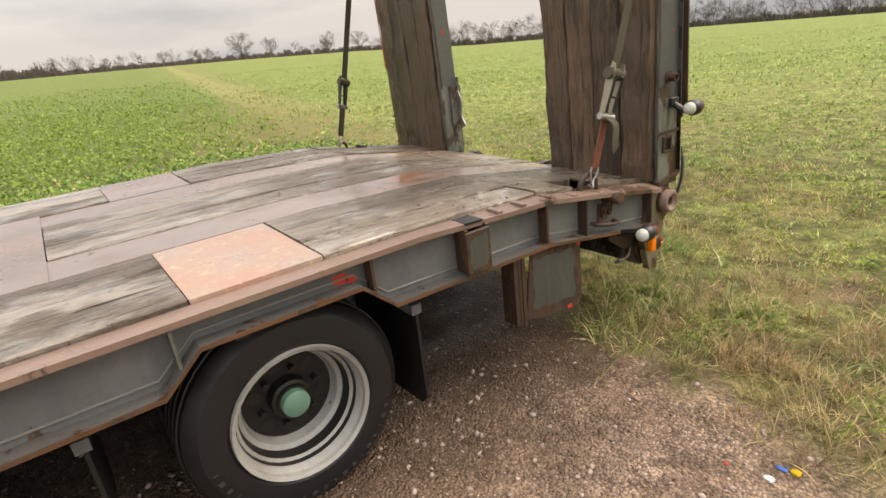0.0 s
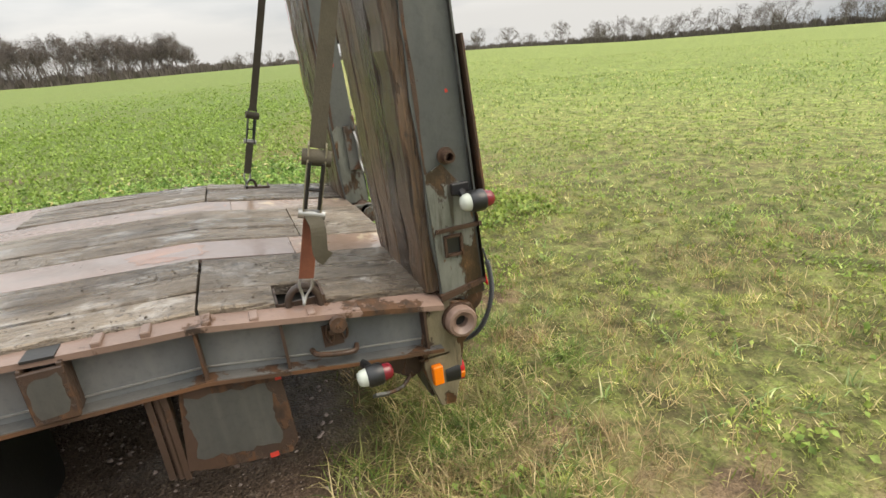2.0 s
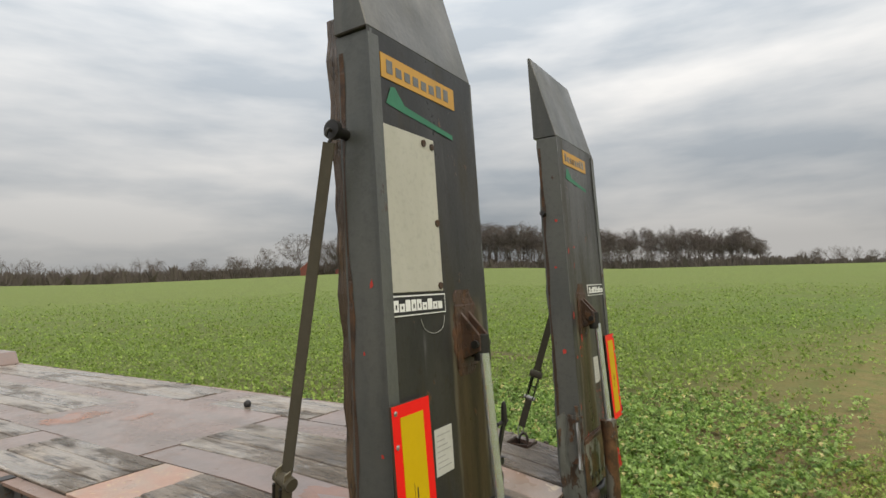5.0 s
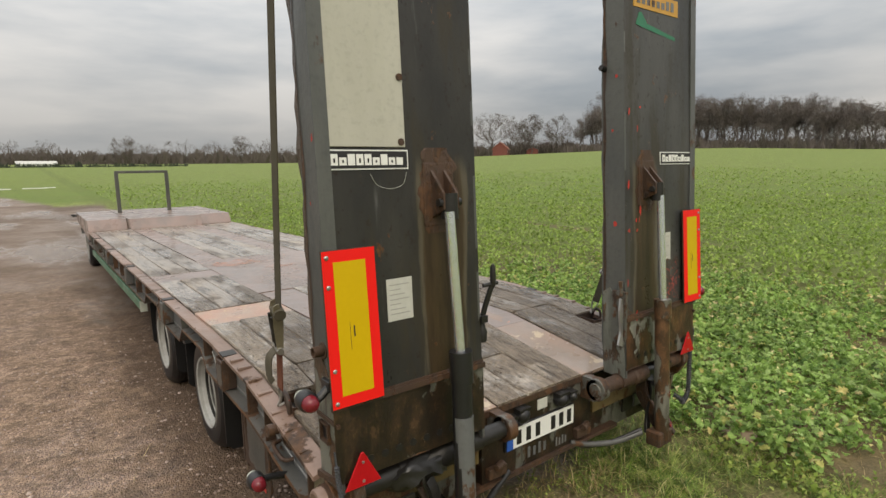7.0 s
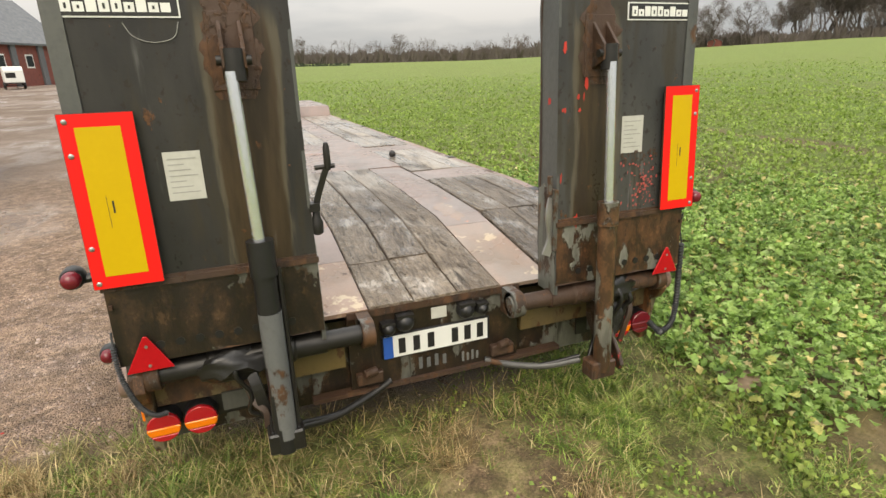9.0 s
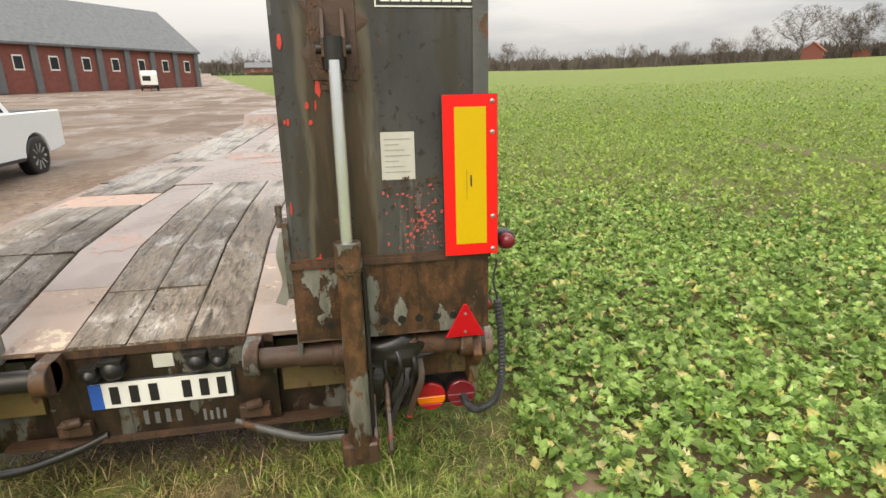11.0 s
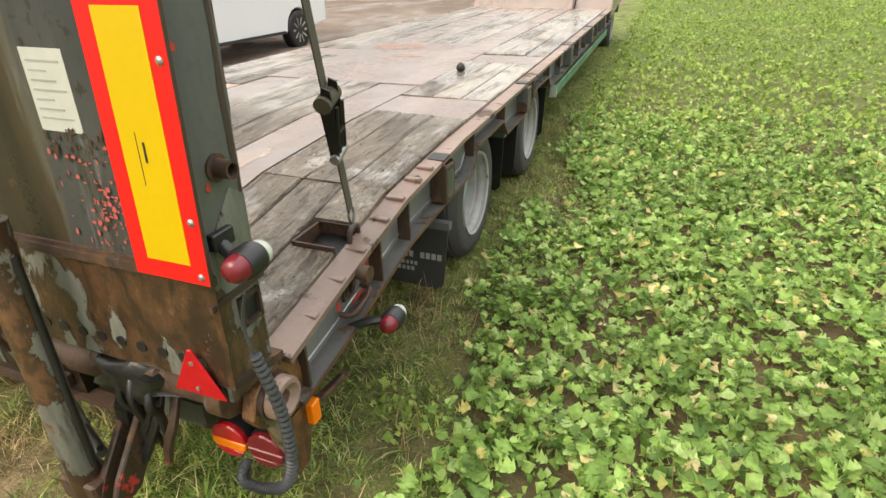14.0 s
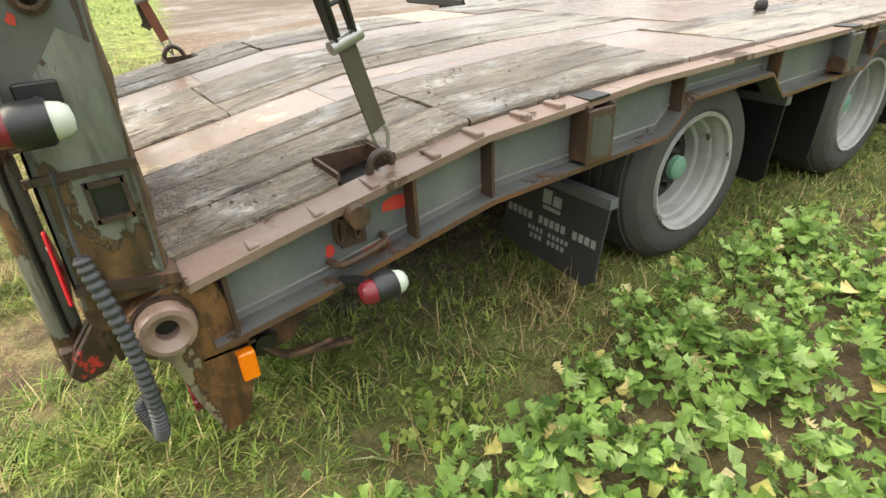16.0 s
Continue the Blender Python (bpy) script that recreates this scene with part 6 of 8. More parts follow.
    for k in range(3 if s > 0 else 1):
        bm = B()
        a = 0.865 + 0.04 * k
        w = [rnd.uniform(-0.025, 0.025) for _ in range(6)]
        sweep(bm, curve_pts([(s * (a + w[0]), -0.13, 0.655), (s * (a + w[1]), -0.165 + 0.3 * w[2], 0.585 + w[3]), (s * (a + w[4]), -0.145, 0.50 + w[5]), (s * (a - 0.01), -0.13, 0.42 + w[2]), (s * (a - 0.05), -0.12, 0.36)], 8), 0.0095 + 0.0015 * k, 8)
        part("oil_hose", bm, GREASE, ramp_ob, "greasy black hose", smooth=60)
    if s > 0:
        for xa in (0.795, 0.85):
            bm = B()
            ext(bm, [(-0.285, 0.285), (-0.265, 0.25), (-0.20, 0.262), (-0.06, 0.46), (-0.045, 0.60), (-0.115, 0.605), (-0.135, 0.49), (-0.255, 0.34)], "x", xa - 0.010, xa + 0.010)
            part("foot_bracket", bm, REDRUST, ramp_ob, "slanting rusty foot arm with red paint left on it", bevel=0.004)
        for k, (xa, xb) in enumerate(((0.93, 0.86), (0.985, 0.93), (0.90, 0.84))):
            bm = B()
            sweep(bm, curve_pts([(xa, -0.10, 0.58), (xa + 0.004, -0.14, 0.50), ((xa + xb) / 2, -0.15, 0.42), (xb, -0.17 + 0.02 * k, 0.335)], 5), 0, 4, (0.013, 0.008))
            part("link_arm", bm, REDRUST if k == 1 else GREASE, ramp_ob, "greasy link arm", bevel=0.002)
    else:
        bm = B()
        sweep(bm, curve_pts([(-0.86, -0.10, 0.52), (-0.835, -0.14, 0.44), (-0.80, -0.16, 0.40), (-0.80, -0.17, 0.33)], 6), 0, 4, (0.012, 0.006))
        part("release_lever", bm, REDRUST, ramp_ob, "small red-painted release lever", bevel=0.002)
    if s < 0:
        bm = B()
        sweep(bm, curve_pts([(-1.045, ry(1.843) - 0.004, 1.843), (-1.02, ry(1.80) - 0.004, 1.803), (-0.965, ry(1.78) - 0.004, 1.785), (-0.905, ry(1.80) - 0.004, 1.80), (-0.885, ry(1.843) - 0.004, 1.846)], 8), 0.0011, 6)
        part("wire_loop", bm, GREYINK, ramp_ob, "thin pale wire hanging in a loop")
    # grease round the hinge and the linkage below it
    bm = B()
    bmesh.ops.create_icosphere(bm, subdivisions=3, radius=1.0)
    for v in bm.verts:
        k = 1 + 0.45 * noise.noise(v.co * 2.6 + Vector((s * 5, 0, 0))) + 0.2 * noise.noise(v.co * 6)
        v.co = Vector((s * 0.89 + v.co.x * k * 0.155, -0.112 + v.co.y * k * 0.062, 0.617 + v.co.z * k * 0.066))
    part("grease_lump", bm, GREASE, ramp_ob, "lumpy black grease on the hinge", smooth=60)
    for k, (ax, bx) in enumerate(((0.84, 0.79),)):
        bm = B()
        sweep(bm, curve_pts([(s * ax, -0.11, 0.60), (s * (ax + bx) / 2, -0.15, 0.50), (s * bx, -0.14, 0.36), (s * (bx - 0.05), -0.17, 0.27)], 6), 0, 4, (0.022, 0.009))
        part("link_arm", bm, GREASE, ramp_ob, "greasy bent link arm", bevel=0.003)
    # torsion tube with collars
    bm = B()
    lathe(bm, (s * 0.33, -0.10, 0.628), (s * 2, -0.10, 0.628), [(0, 0.040), (0.20, 0.040), (0.20, 0.048), (0.32, 0.05), (0.33, 0.058), (0.44, 0.058), (0.46, 0.046), (0.58, 0.046), (0.585, 0.054), (0.64, 0.054), (0.65, 0.044), (0.85, 0.044)], 22)
    part("hinge_tube", bm, RUST if s > 0 else DARK, ramp_ob, "greasy rusted hinge tube", smooth=35)
    for xx, w in ((s * 0.355, 0.055), (s * 1.17, 0.05)):
        bm = B()
        lathe(bm, (xx - w / 2, -0.10, 0.628), (xx + 1, -0.10, 0.628), [(-0.006, 0.030), (-0.006, 0.036), (0, 0.040), (0, 0.060), (0.003, 0.063), (w - 0.003, 0.063), (w, 0.060), (w, 0.045)], 24)
        box(bm, xx - w / 2, xx + w / 2, -0.10, 0.02, 0.56, 0.686)
        part("hinge_ear", bm, RUSTY, ramp_ob, "worn hinge ear with chipped edge", smooth=35)
    # red triangle reflector
    bm = B()
    tx = s * 1.16
    ext(bm, [(tx - 0.078, 0.678), (tx + 0.078, 0.678), (tx + 0.006, 0.813), (tx - 0.006, 0.813)], "y", -0.166, -0.174)
    tri = part("triangle_reflector", bm, TRIANGLE, ramp_ob, "red triangular reflector", bevel=0.003)
    for z in (0.70, 0.775):
        bm = B()
        cyl(bm, (tx, -0.1735, z), (tx, -0.177, z), 0.006, n=8)
        part("screw", bm, STEEL, tri)
    # tube stub, socket and lamp on the outer cheek
    bm = B()
    zs = 1.195 if s < 0 else 1.221
    pipe(bm, (xo, -0.05, zs), (xo + s * 0.044, -0.05, zs), 0.0205, 0.0145, 18)
    lathe(bm, (xo, -0.05, zs), (xo + s, -0.05, zs), [(0, 0.0), (0, 0.031), (0.006, 0.031), (0.006, 0.0)], 16)
    part("tube_stub", bm, RUST, ramp_ob, "rusty open tube stub", smooth=35)
    bm = B()
    for a, b, c, d in ((-0.075, -0.012, 0.902, 0.912), (-0.075, -0.012, 0.832, 0.842), (-0.079, -0.070, 0.832, 0.912), (-0.017, -0.008, 0.832, 0.912)):
        box(bm, *sorted((xo, xo + s * 0.016)), a, b, c, d)
    so = part("socket_frame", bm, RUST, ramp_ob, "rusty square lamp-post socket")
    bm = B()
    box(bm, *sorted((xo, xo + s * 0.0045)), -0.071, -0.016, 0.841, 0.903)
    part("socket_mouth", bm, BLACK, so)
    bm = B()
    box(bm, *sorted((xo, xo + s * 0.02)), -0.12, -0.055, 1.055, 1.095)
    part("lamp_foot", bm, BLACK, ramp_ob, bevel=0.003)
    bm = B()
    box(bm, *sorted((xo, xo + s * 0.012)), -0.16, 0.02, 0.925, 0.94)
    part("stiff_rib", bm, RUST, ramp_ob)
    stalk_lamp(ramp_ob, 1.328 if s > 0 else -1.340, -0.108, 1.045, s, (xo, -0.09, 1.07))
    # spiral cable down to the tail lamps
    bm = B()
    if s > 0:
        spine = curve_pts([(1.30, -0.11, 0.96), (1.285, -0.117, 0.88), (1.30, -0.12, 0.80), (1.325, -0.10, 0.62), (1.33, -0.10, 0.45), (1.30, -0.11, 0.345), (1.228, -0.119, 0.312), (1.18, -0.136, 0.345), (1.165, -0.09, 0.37)], 40)
    else:
        spine = curve_pts([(-1.262, -0.15, 0.84), (-1.262, -0.17, 0.74), (-1.25, -0.175, 0.64), (-1.225, -0.15, 0.53), (-1.19, -0.11, 0.46), (-1.16, -0.06, 0.43)], 40)
    start = 80 if s > 0 else 20
    sweep(bm, spine[:start + 1], 0.0042, 6)
    sweep(bm, spine[start:], (0.0125, 0.0125, 0.0168, 0.0168) if s > 0 else (0.007, 0.007, 0.0105, 0.0105), 10)
    part("spiral_cable", bm, CABLE, ramp_ob, "dark ribbed lamp cable", smooth=50)
    if s > 0:
        bm = B()
        rnd = random.Random(4)
        for i in range(130):
            x, z = rnd.gauss(1.0, 0.055), rnd.gauss(1.14, 0.075)
            if not (0.86 < x < 1.085 and 1.03 < z < 1.27):
                continue
            w, h = 0.0015 + 0.006 * rnd.random() ** 2, 0.0015 + 0.008 * rnd.random() ** 2
            bm.faces.new([bm.verts.new((x + w * p, ry(z) - 0.0046, z + h * q)) for p, q in ((-1, -0.5), (0.1, -1), (1, -0.2), (0.6, 0.9), (-0.5, 0.8))])
        chips = part("flaked_paint", bm, PALERED, ramp_ob, "flaked red paint chips")
        chips["kind"] = "stuff"
    # locking gear on the inner edge
    bm = B()
    if s < 0:
        xx = xi + 0.018
        lathe(bm, (xx, -0.12, 1.09), (xx, -0.12, 2.0), [(0, 0.012), (0.008, 0.022), (0.05, 0.024), (0.07, 0.016), (0.10, 0.012)], 14)
        sweep(bm, curve_pts([(xx, -0.12, 1.185), (xx + 0.012, -0.122, 1.235), (xx + 0.045, -0.128, 1.325), (xx + 0.055, -0.13, 1.345)], 5), 0, 4, (0.011, 0.006))
        cyl(bm, (xx + 0.01, -0.12, 1.345), (xx + 0.085, -0.13, 1.35), 0.009, n=10)
        lathe(bm, (xx + 0.058, -0.13, 1.335), (xx + 0.058, -0.13, 2.4), [(0, 0.010), (0.02, 0.0135), (0.08, 0.0125), (0.10, 0.008), (0.103, 0.002)], 14)
        box(bm, xi - 0.004, xx + 0.014, -0.145, -0.095, 1.185, 1.215)
        part("locking_lever", bm, DARK, ramp_ob, "dark locking lever with a rubber grip", smooth=40)
    else:
        sweep(bm, curve_pts([(xi - 0.012, -0.12, 1.12), (xi - 0.03, -0.13, 1.04), (xi - 0.018, -0.13, 0.94), (xi - 0.05, -0.14, 0.86)], 8), 0.0, 4, (0.020, 0.006))
        part("locking_lever", bm, STEEL, ramp_ob, "bent bare-steel locking lever")
        bm = B()
        box(bm, xi - 0.02, xi, -0.15, -0.06, 0.88, 1.16)
        cyl(bm, (xi - 0.028, -0.12, 1.14), (xi - 0.028, -0.12, 1.22), 0.012, n=10)
        part("lever_plate", bm, RUSTY, ramp_ob)
    # strap peg near the top
    bm = B()
    cyl(bm, (xo, 0.055, 2.50), (xo + s * 0.06, 0.055, 2.505), 0.02, n=12)
    lathe(bm, (xo + s * 0.055, 0.055, 2.505), (xo + s, 0.055, 2.505), [(0, 0.0), (0, 0.034), (0.022, 0.034), (0.022, 0.0)], 16)
    part("strap_peg", bm, DARK, ramp_ob, smooth=40)
    bm = B()
    cyl(bm, (xi, 0.04, 2.38), (xi - s * 0.035, 0.04, 2.385), 0.016, n=10)
    part("inner_peg", bm, DARK, ramp_ob, smooth=40)
    return ramp_ob


make_ramp(-1)
make_ramp(1)


# ---- ratchet straps holding the ramps ----
def ratchet_strap(s):
    st = thing("ratchet_strap", "dirty olive ratchet strap stretched from deck ring to ramp", "strap", "straps holding the ramps")
    p0 = Vector((-1.222, 0.485, 0.868)) if s < 0 else Vector((1.187, 0.556, 0.868))
    p1 = Vector((s * 1.315, 0.065, 2.46))
    flat_way = (-0.1, 1.0, 0.3) if s < 0 else (-0.25, 1.0, 0.3)
    d = p1 - p0
    f0, f1 = 0.136, 0.265
    q0, q1 = p0 + d * f0, p0 + d * f1
    bm = B()
    sweep(bm, [q1, q1 + (p1 - q1) * 0.5, p1], 0, 4, (0.025, 0.0022), flat_way)
    part("webbing", bm, WEB, st, "long olive webbing")
    bm = B()
    sweep(bm, [p0, q0], 0, 4, (0.025, 0.0025), flat_way)
    part("short_webbing", bm, WEBRED if s < 0 else WEB, st, "short faded webbing")
    n = d.normalized()
    u = Vector((s * 1.0, 0.12, 0))
    u = (u - n * n.dot(u)).normalized()
    w = n.cross(u)
    def at(a, b, c):
        return q0 + n * a + u * b + w * c
    bm = B()
    L = (q1 - q0).length
    for c in (-0.027, 0.027):
        v = [bm.verts.new(at(a, b, c + e)) for e in (-0.0025, 0.0025) for a, b in ((-0.01, -0.012), (L * 0.75, -0.014), (L + 0.02, 0.005), (L + 0.01, 0.028), (L * 0.6, 0.030), (0.0, 0.016))]
        bm.faces.new(v[:6])
        bm.faces.new(v[6:][::-1])
        for i in range(6):
            j = (i + 1) % 6
            bm.faces.new((v[i], v[6 + i], v[6 + j], v[j]))
    rat = part("ratchet", bm, BRASSY if s < 0 else DARK, st, "worn steel ratchet buckle")
    bm = B()
    cyl(bm, at(L * 0.86, 0.004, -0.045), at(L * 0.86, 0.004, 0.045), 0.026, n=14)
    part("spool", bm, WEB, rat, smooth=40)
    bm = B()
    cyl(bm, at(0.0, 0.004, -0.042), at(0.0, 0.004, 0.042), 0.016, n=12)
    part("handle_bar", bm, STEEL, rat, smooth=40)
    bm = B()
    for c in (-0.021, 0.021):
        cyl(bm, at(0.02, 0.018, c), at(L * 0.8, 0.036, c), 0.006, n=8)
    for a in (0.4,):
        cyl(bm, at(L * a, 0.026, -0.021), at(L * a, 0.026, 0.021), 0.005, n=8)
    part("ratchet_handle", bm, DARK, rat)
    if s < 0:
        bm = B()
        sweep(bm, curve_pts([at(0.0, 0.01, 0.0), at(-0.03, 0.05, 0.02), at(-0.11, 0.055, 0.035), at(-0.135, 0.045, 0.06)], 6), 0, 4, (0.025, 0.0025), w)
        part("loose_end", bm, WEB, st)
    # hook
    bm = B()
    for c in (-0.02, 0.02):
        sweep(bm, curve_pts([p0 + w * c, p0 - n * 0.03 + w * c, p0 - n * 0.062 + w * c * 0.3, p0 - n * 0.092 + u * 0.012, p0 - n * 0.085 - u * 0.018], 6), 0.0052, 8)
    part("hook", bm, STEEL, st, "bright wire hook", smooth=60)
    bm = B()
    sweep(bm, curve_pts([p1, p1 + n * 0.03 - u * 0.012, p1 + n * 0.045 + u * 0.01, p1 + n * 0.02 + u * 0.018], 6), 0.006, 8)
    part("top_hook", bm, DARK, st, smooth=60)


ratchet_strap(-1)
ratchet_strap(1)


# crumbs of mud trodden onto the deck
rnd_mud = np.random.default_rng(23)
mud_v = np.array([(1, 0, 0), (0, 1, 0), (-1, 0, 0), (0, -1, 0), (0, 0, 0.55), (0, 0, -0.3)])
mud_f = np.array([(0, 1, 4), (1, 2, 4), (2, 3, 4), (3, 0, 4), (1, 0, 5), (2, 1, 5), (3, 2, 5), (0, 3, 5)])
mk = 1500
mx = rnd_mud.uniform(-1.18, 1.18, mk)
my = np.abs(rnd_mud.normal(0.75, 0.55, mk)) + 0.02
keep_mud = np.array([noise.noise((a * 2.3, b * 2.3, 7.0)) > -0.05 for a, b in zip(mx, my)]) & ((np.abs(mx) > 0.62) | (np.abs(mx) < 0.31)) & ~((np.abs(mx) > 1.02) & (my > 0.42) & (my < 0.61))
mx, my = mx[keep_mud], my[keep_mud]
mk = len(mx)
m_rot = rotations(rnd_mud.uniform(0, 6.28, mk), rnd_mud.uniform(-0.3, 0.3, mk), rnd_mud.uniform(-0.3, 0.3, mk), 0.0018 + 0.0055 * rnd_mud.random(mk) ** 3)
mud_pos = np.column_stack([mx, my, [dz(float(b)) + 0.007 for b in my]])
mud_verts, mud_faces = spread(mud_v, mud_f, m_rot, mud_pos)
crumbs = new("mud_crumbs", big_mesh("mud_crumbs", mud_verts, mud_faces, plain("dark_mud", (0.085, 0.062, 0.042), 0.8, 0, 0.5, 40, 0.4)))
tagged(crumbs, "dark crumbs of mud scattered over the deck boards", "mud", kind="stuff")

# ---- crop, grass and stones ----
def leaf_material(name, tones, rough=0.5, gloss=0.4, light=0.35, dry=0.0, clump=0.34):
    """Leaf tones drawn for each leaf; a share of the light passes through."""
    m, n, l, s = node_mat(name)
    geo = n.new("ShaderNodeNewGeometry").outputs["Random Per Island"]
    r = n.new("ShaderNodeValToRGB")
    els = r.color_ramp.elements
    while len(els) < len(tones):
        els.new(0.5)
    for e, (p, c) in zip(els, tones):
        e.position, e.color = p, (*c, 1)
    l.new(geo, r.inputs["Fac"])
    co = n.new("ShaderNodeTexCoord").outputs["Object"]
    v = noise_tex(n, l, co, 55.0, 3, 0.6)
    w = noise_tex(n, l, co, 0.9, 4, 0.6, (1, 1, 1), 5.0)
    c = mix(n, l, maths(n, l, "MULTIPLY", ramp(n, l, v, 0.35, 0.75), 0.3), r.outputs["Color"], tuple(x * 0.5 for x in tones[0][1]))
    if dry:
        d = noise_tex(n, l, co, 2.6, 5, 0.65, (1, 1, 1), 11.0)
        c = mix(n, l, maths(n, l, "MULTIPLY", ramp(n, l, d, 0.45, 0.57), dry), c, (0.37, 0.29, 0.14))
    u = noise_tex(n, l, co, 9.0, 4, 0.65, (1, 1, 1), 19.0)
    hue = n.new("ShaderNodeHueSaturation")
    l.new(c, hue.inputs["Color"])
    l.new(maths(n, l, "MULTIPLY", maths(n, l, "ADD", 0.6, maths(n, l, "MULTIPLY", w, 0.8)), maths(n, l, "ADD", 1.0 - clump, maths(n, l, "MULTIPLY", ramp(n, l, u, 0.34, 0.66), 2.0 * clump))), hue.inputs["Value"])
    l.new(hue.outputs["Color"], s.inputs["Base Color"])
    s.inputs["Roughness"].default_value = rough
    s.inputs["Specular IOR Level"].default_value = gloss
    tr = n.new("ShaderNodeBsdfTranslucent")
    l.new(hue.outputs["Color"], tr.inputs["Color"])
    mx = n.new("ShaderNodeMixShader")
    mx.inputs["Fac"].default_value = light
    l.new(s.outputs["BSDF"], mx.inputs[1])
    l.new(tr.outputs["BSDF"], mx.inputs[2])
    l.new(mx.outputs["Shader"], n["Material Output"].inputs["Surface"])
    return m


CROP_MAT = leaf_material("crop_leaves", [(0.0, (0.095, 0.175, 0.044)), (0.35, (0.235, 0.375, 0.085)), (0.7, (0.350, 0.510, 0.140)), (0.915, (0.44, 0.57, 0.22)), (0.93, (0.53, 0.55, 0.17)), (0.955, (0.65, 0.55, 0.19)), (1.0, (0.78, 0.66, 0.38))], 0.48, 0.26, 0.40, 0.0, 0.24)
LUSH_MAT = leaf_material("lush_grass_blades", [(0.0, (0.08, 0.145, 0.028)), (0.45, (0.225, 0.335, 0.068)), (0.8, (0.38, 0.475, 0.12)), (0.91, (0.56, 0.51, 0.20)), (1.0, (0.74, 0.62, 0.34))], 0.5, 0.35, 0.35, 0.1)
VERGE_MAT = leaf_material("verge_grass_blades", [(0.0, (0.065, 0.120, 0.022)), (0.45, (0.185, 0.285, 0.054)), (0.80, (0.32, 0.41, 0.098)), (0.91, (0.47, 0.43, 0.17)), (1.0, (0.64, 0.53, 0.29))], 0.5, 0.3, 0.35, 0.12, 0.40)
GRASS_MAT = leaf_material("grass_blades", [(0.0, (0.09, 0.13, 0.024)), (0.4, (0.215, 0.275, 0.048)), (0.72, (0.37, 0.42, 0.085)), (0.86, (0.53, 0.485, 0.175)), (1.0, (0.78, 0.64, 0.36))], 0.55, 0.3, 0.35, 0.36, 0.46)
STRAW_MAT = leaf_material("straw_and_long_grass", [(0.0, (0.09, 0.15, 0.030)), (0.5, (0.21, 0.27, 0.06)), (0.75, (0.42, 0.35, 0.15)), (1.0, (0.70, 0.56, 0.32))], 0.6, 0.3, 0.35, 0.4)
DRY_MAT = leaf_material("dead_straw", [(0.0, (0.20, 0.13, 0.06)), (0.5, (0.40, 0.29, 0.14)), (1.0, (0.66, 0.52, 0.29))], 0.6, 0.3)
rng = np.random.default_rng(7)


def stuff(name, arrays, material, label):
    off, vs, fs = 0, [], []
    for v, f in arrays:
        vs.append(v)
        fs.append(f + off)
        off += len(v)
    ob = new(name, big_mesh(name, np.concatenate(vs), np.concatenate(fs), material))
    return tagged(ob, label, name.split("_")[0], kind="stuff")


def heights(xy):
    return np.array([ground_z(float(x), float(y)) for x, y in xy])


def is_gravel(x, y):
    return (x < 0.75) & (y + 0.16 * (x + 1.3) > 0.42) & (y < 31)


def is_crop(x, y):
    """Where the drilled crop grows."""
    return ((x > 1.42) & (y + 0.185 * x > -0.54 - 0.28 * np.clip(x - 1.4, 0, 1.5))) | (y > 32)


LEAF = [(0.0, 0.03), (0.13, 0.15), (0.21, 0.045), (0.36, 0.29), (0.46, 0.09), (0.62, 0.38), (0.74, 0.19), (0.88, 0.31), (1.0, 0.05)]


def lobed_leaf(full, kind=0):
    """A lyre-shaped leaf of length 1 along y: toothed side lobes, a broad ruffled end lobe, a stalk."""
    if not full:
        return np.array([(0, 0.1, 0), (-0.36, 0.62, 0.20), (0.02, 0.66, 0.10), (0.34, 0.58, 0.14), (0, 1.0, -0.05)]), np.array([(0, 2, 1), (0, 3, 2), (1, 2, 4), (2, 3, 4)])
    rnd = random.Random(kind + 3)
    v, f = [], []
    arch = rnd.uniform(0.45, 0.75)
    for i, (y, half) in enumerate(LEAF):
        rise = 0.40 * y - arch * y * y
        lobe = 0.11 if i % 2 else -0.06
        sides = [(half * rnd.uniform(0.75, 1.25), rnd.uniform(-0.05, 0.04), lobe * rnd.uniform(0.4, 1.5)) for _ in (0, 1)]
        yy = 0.25 + 0.75 * y
        v += [(-sides[0][0], yy + sides[0][1], rise + sides[0][2]), (0.0, yy, rise), (sides[1][0], yy + sides[1][1], rise + sides[1][2])]
    for i in range(len(LEAF) - 1):
        p, q = 3 * i, 3 * i + 3
        f += [(p, p + 1, q + 1), (p, q + 1, q), (p + 1, p + 2, q + 2), (p + 1, q + 2, q + 1)]
    k = len(v)
    v += [(-0.022, 0.0, -0.02), (0.022, 0.0, -0.02), (0.0, 0.3, 0.02)]
    f += [(k, k + 1, k + 2)]
    return np.array(v), np.array(f)


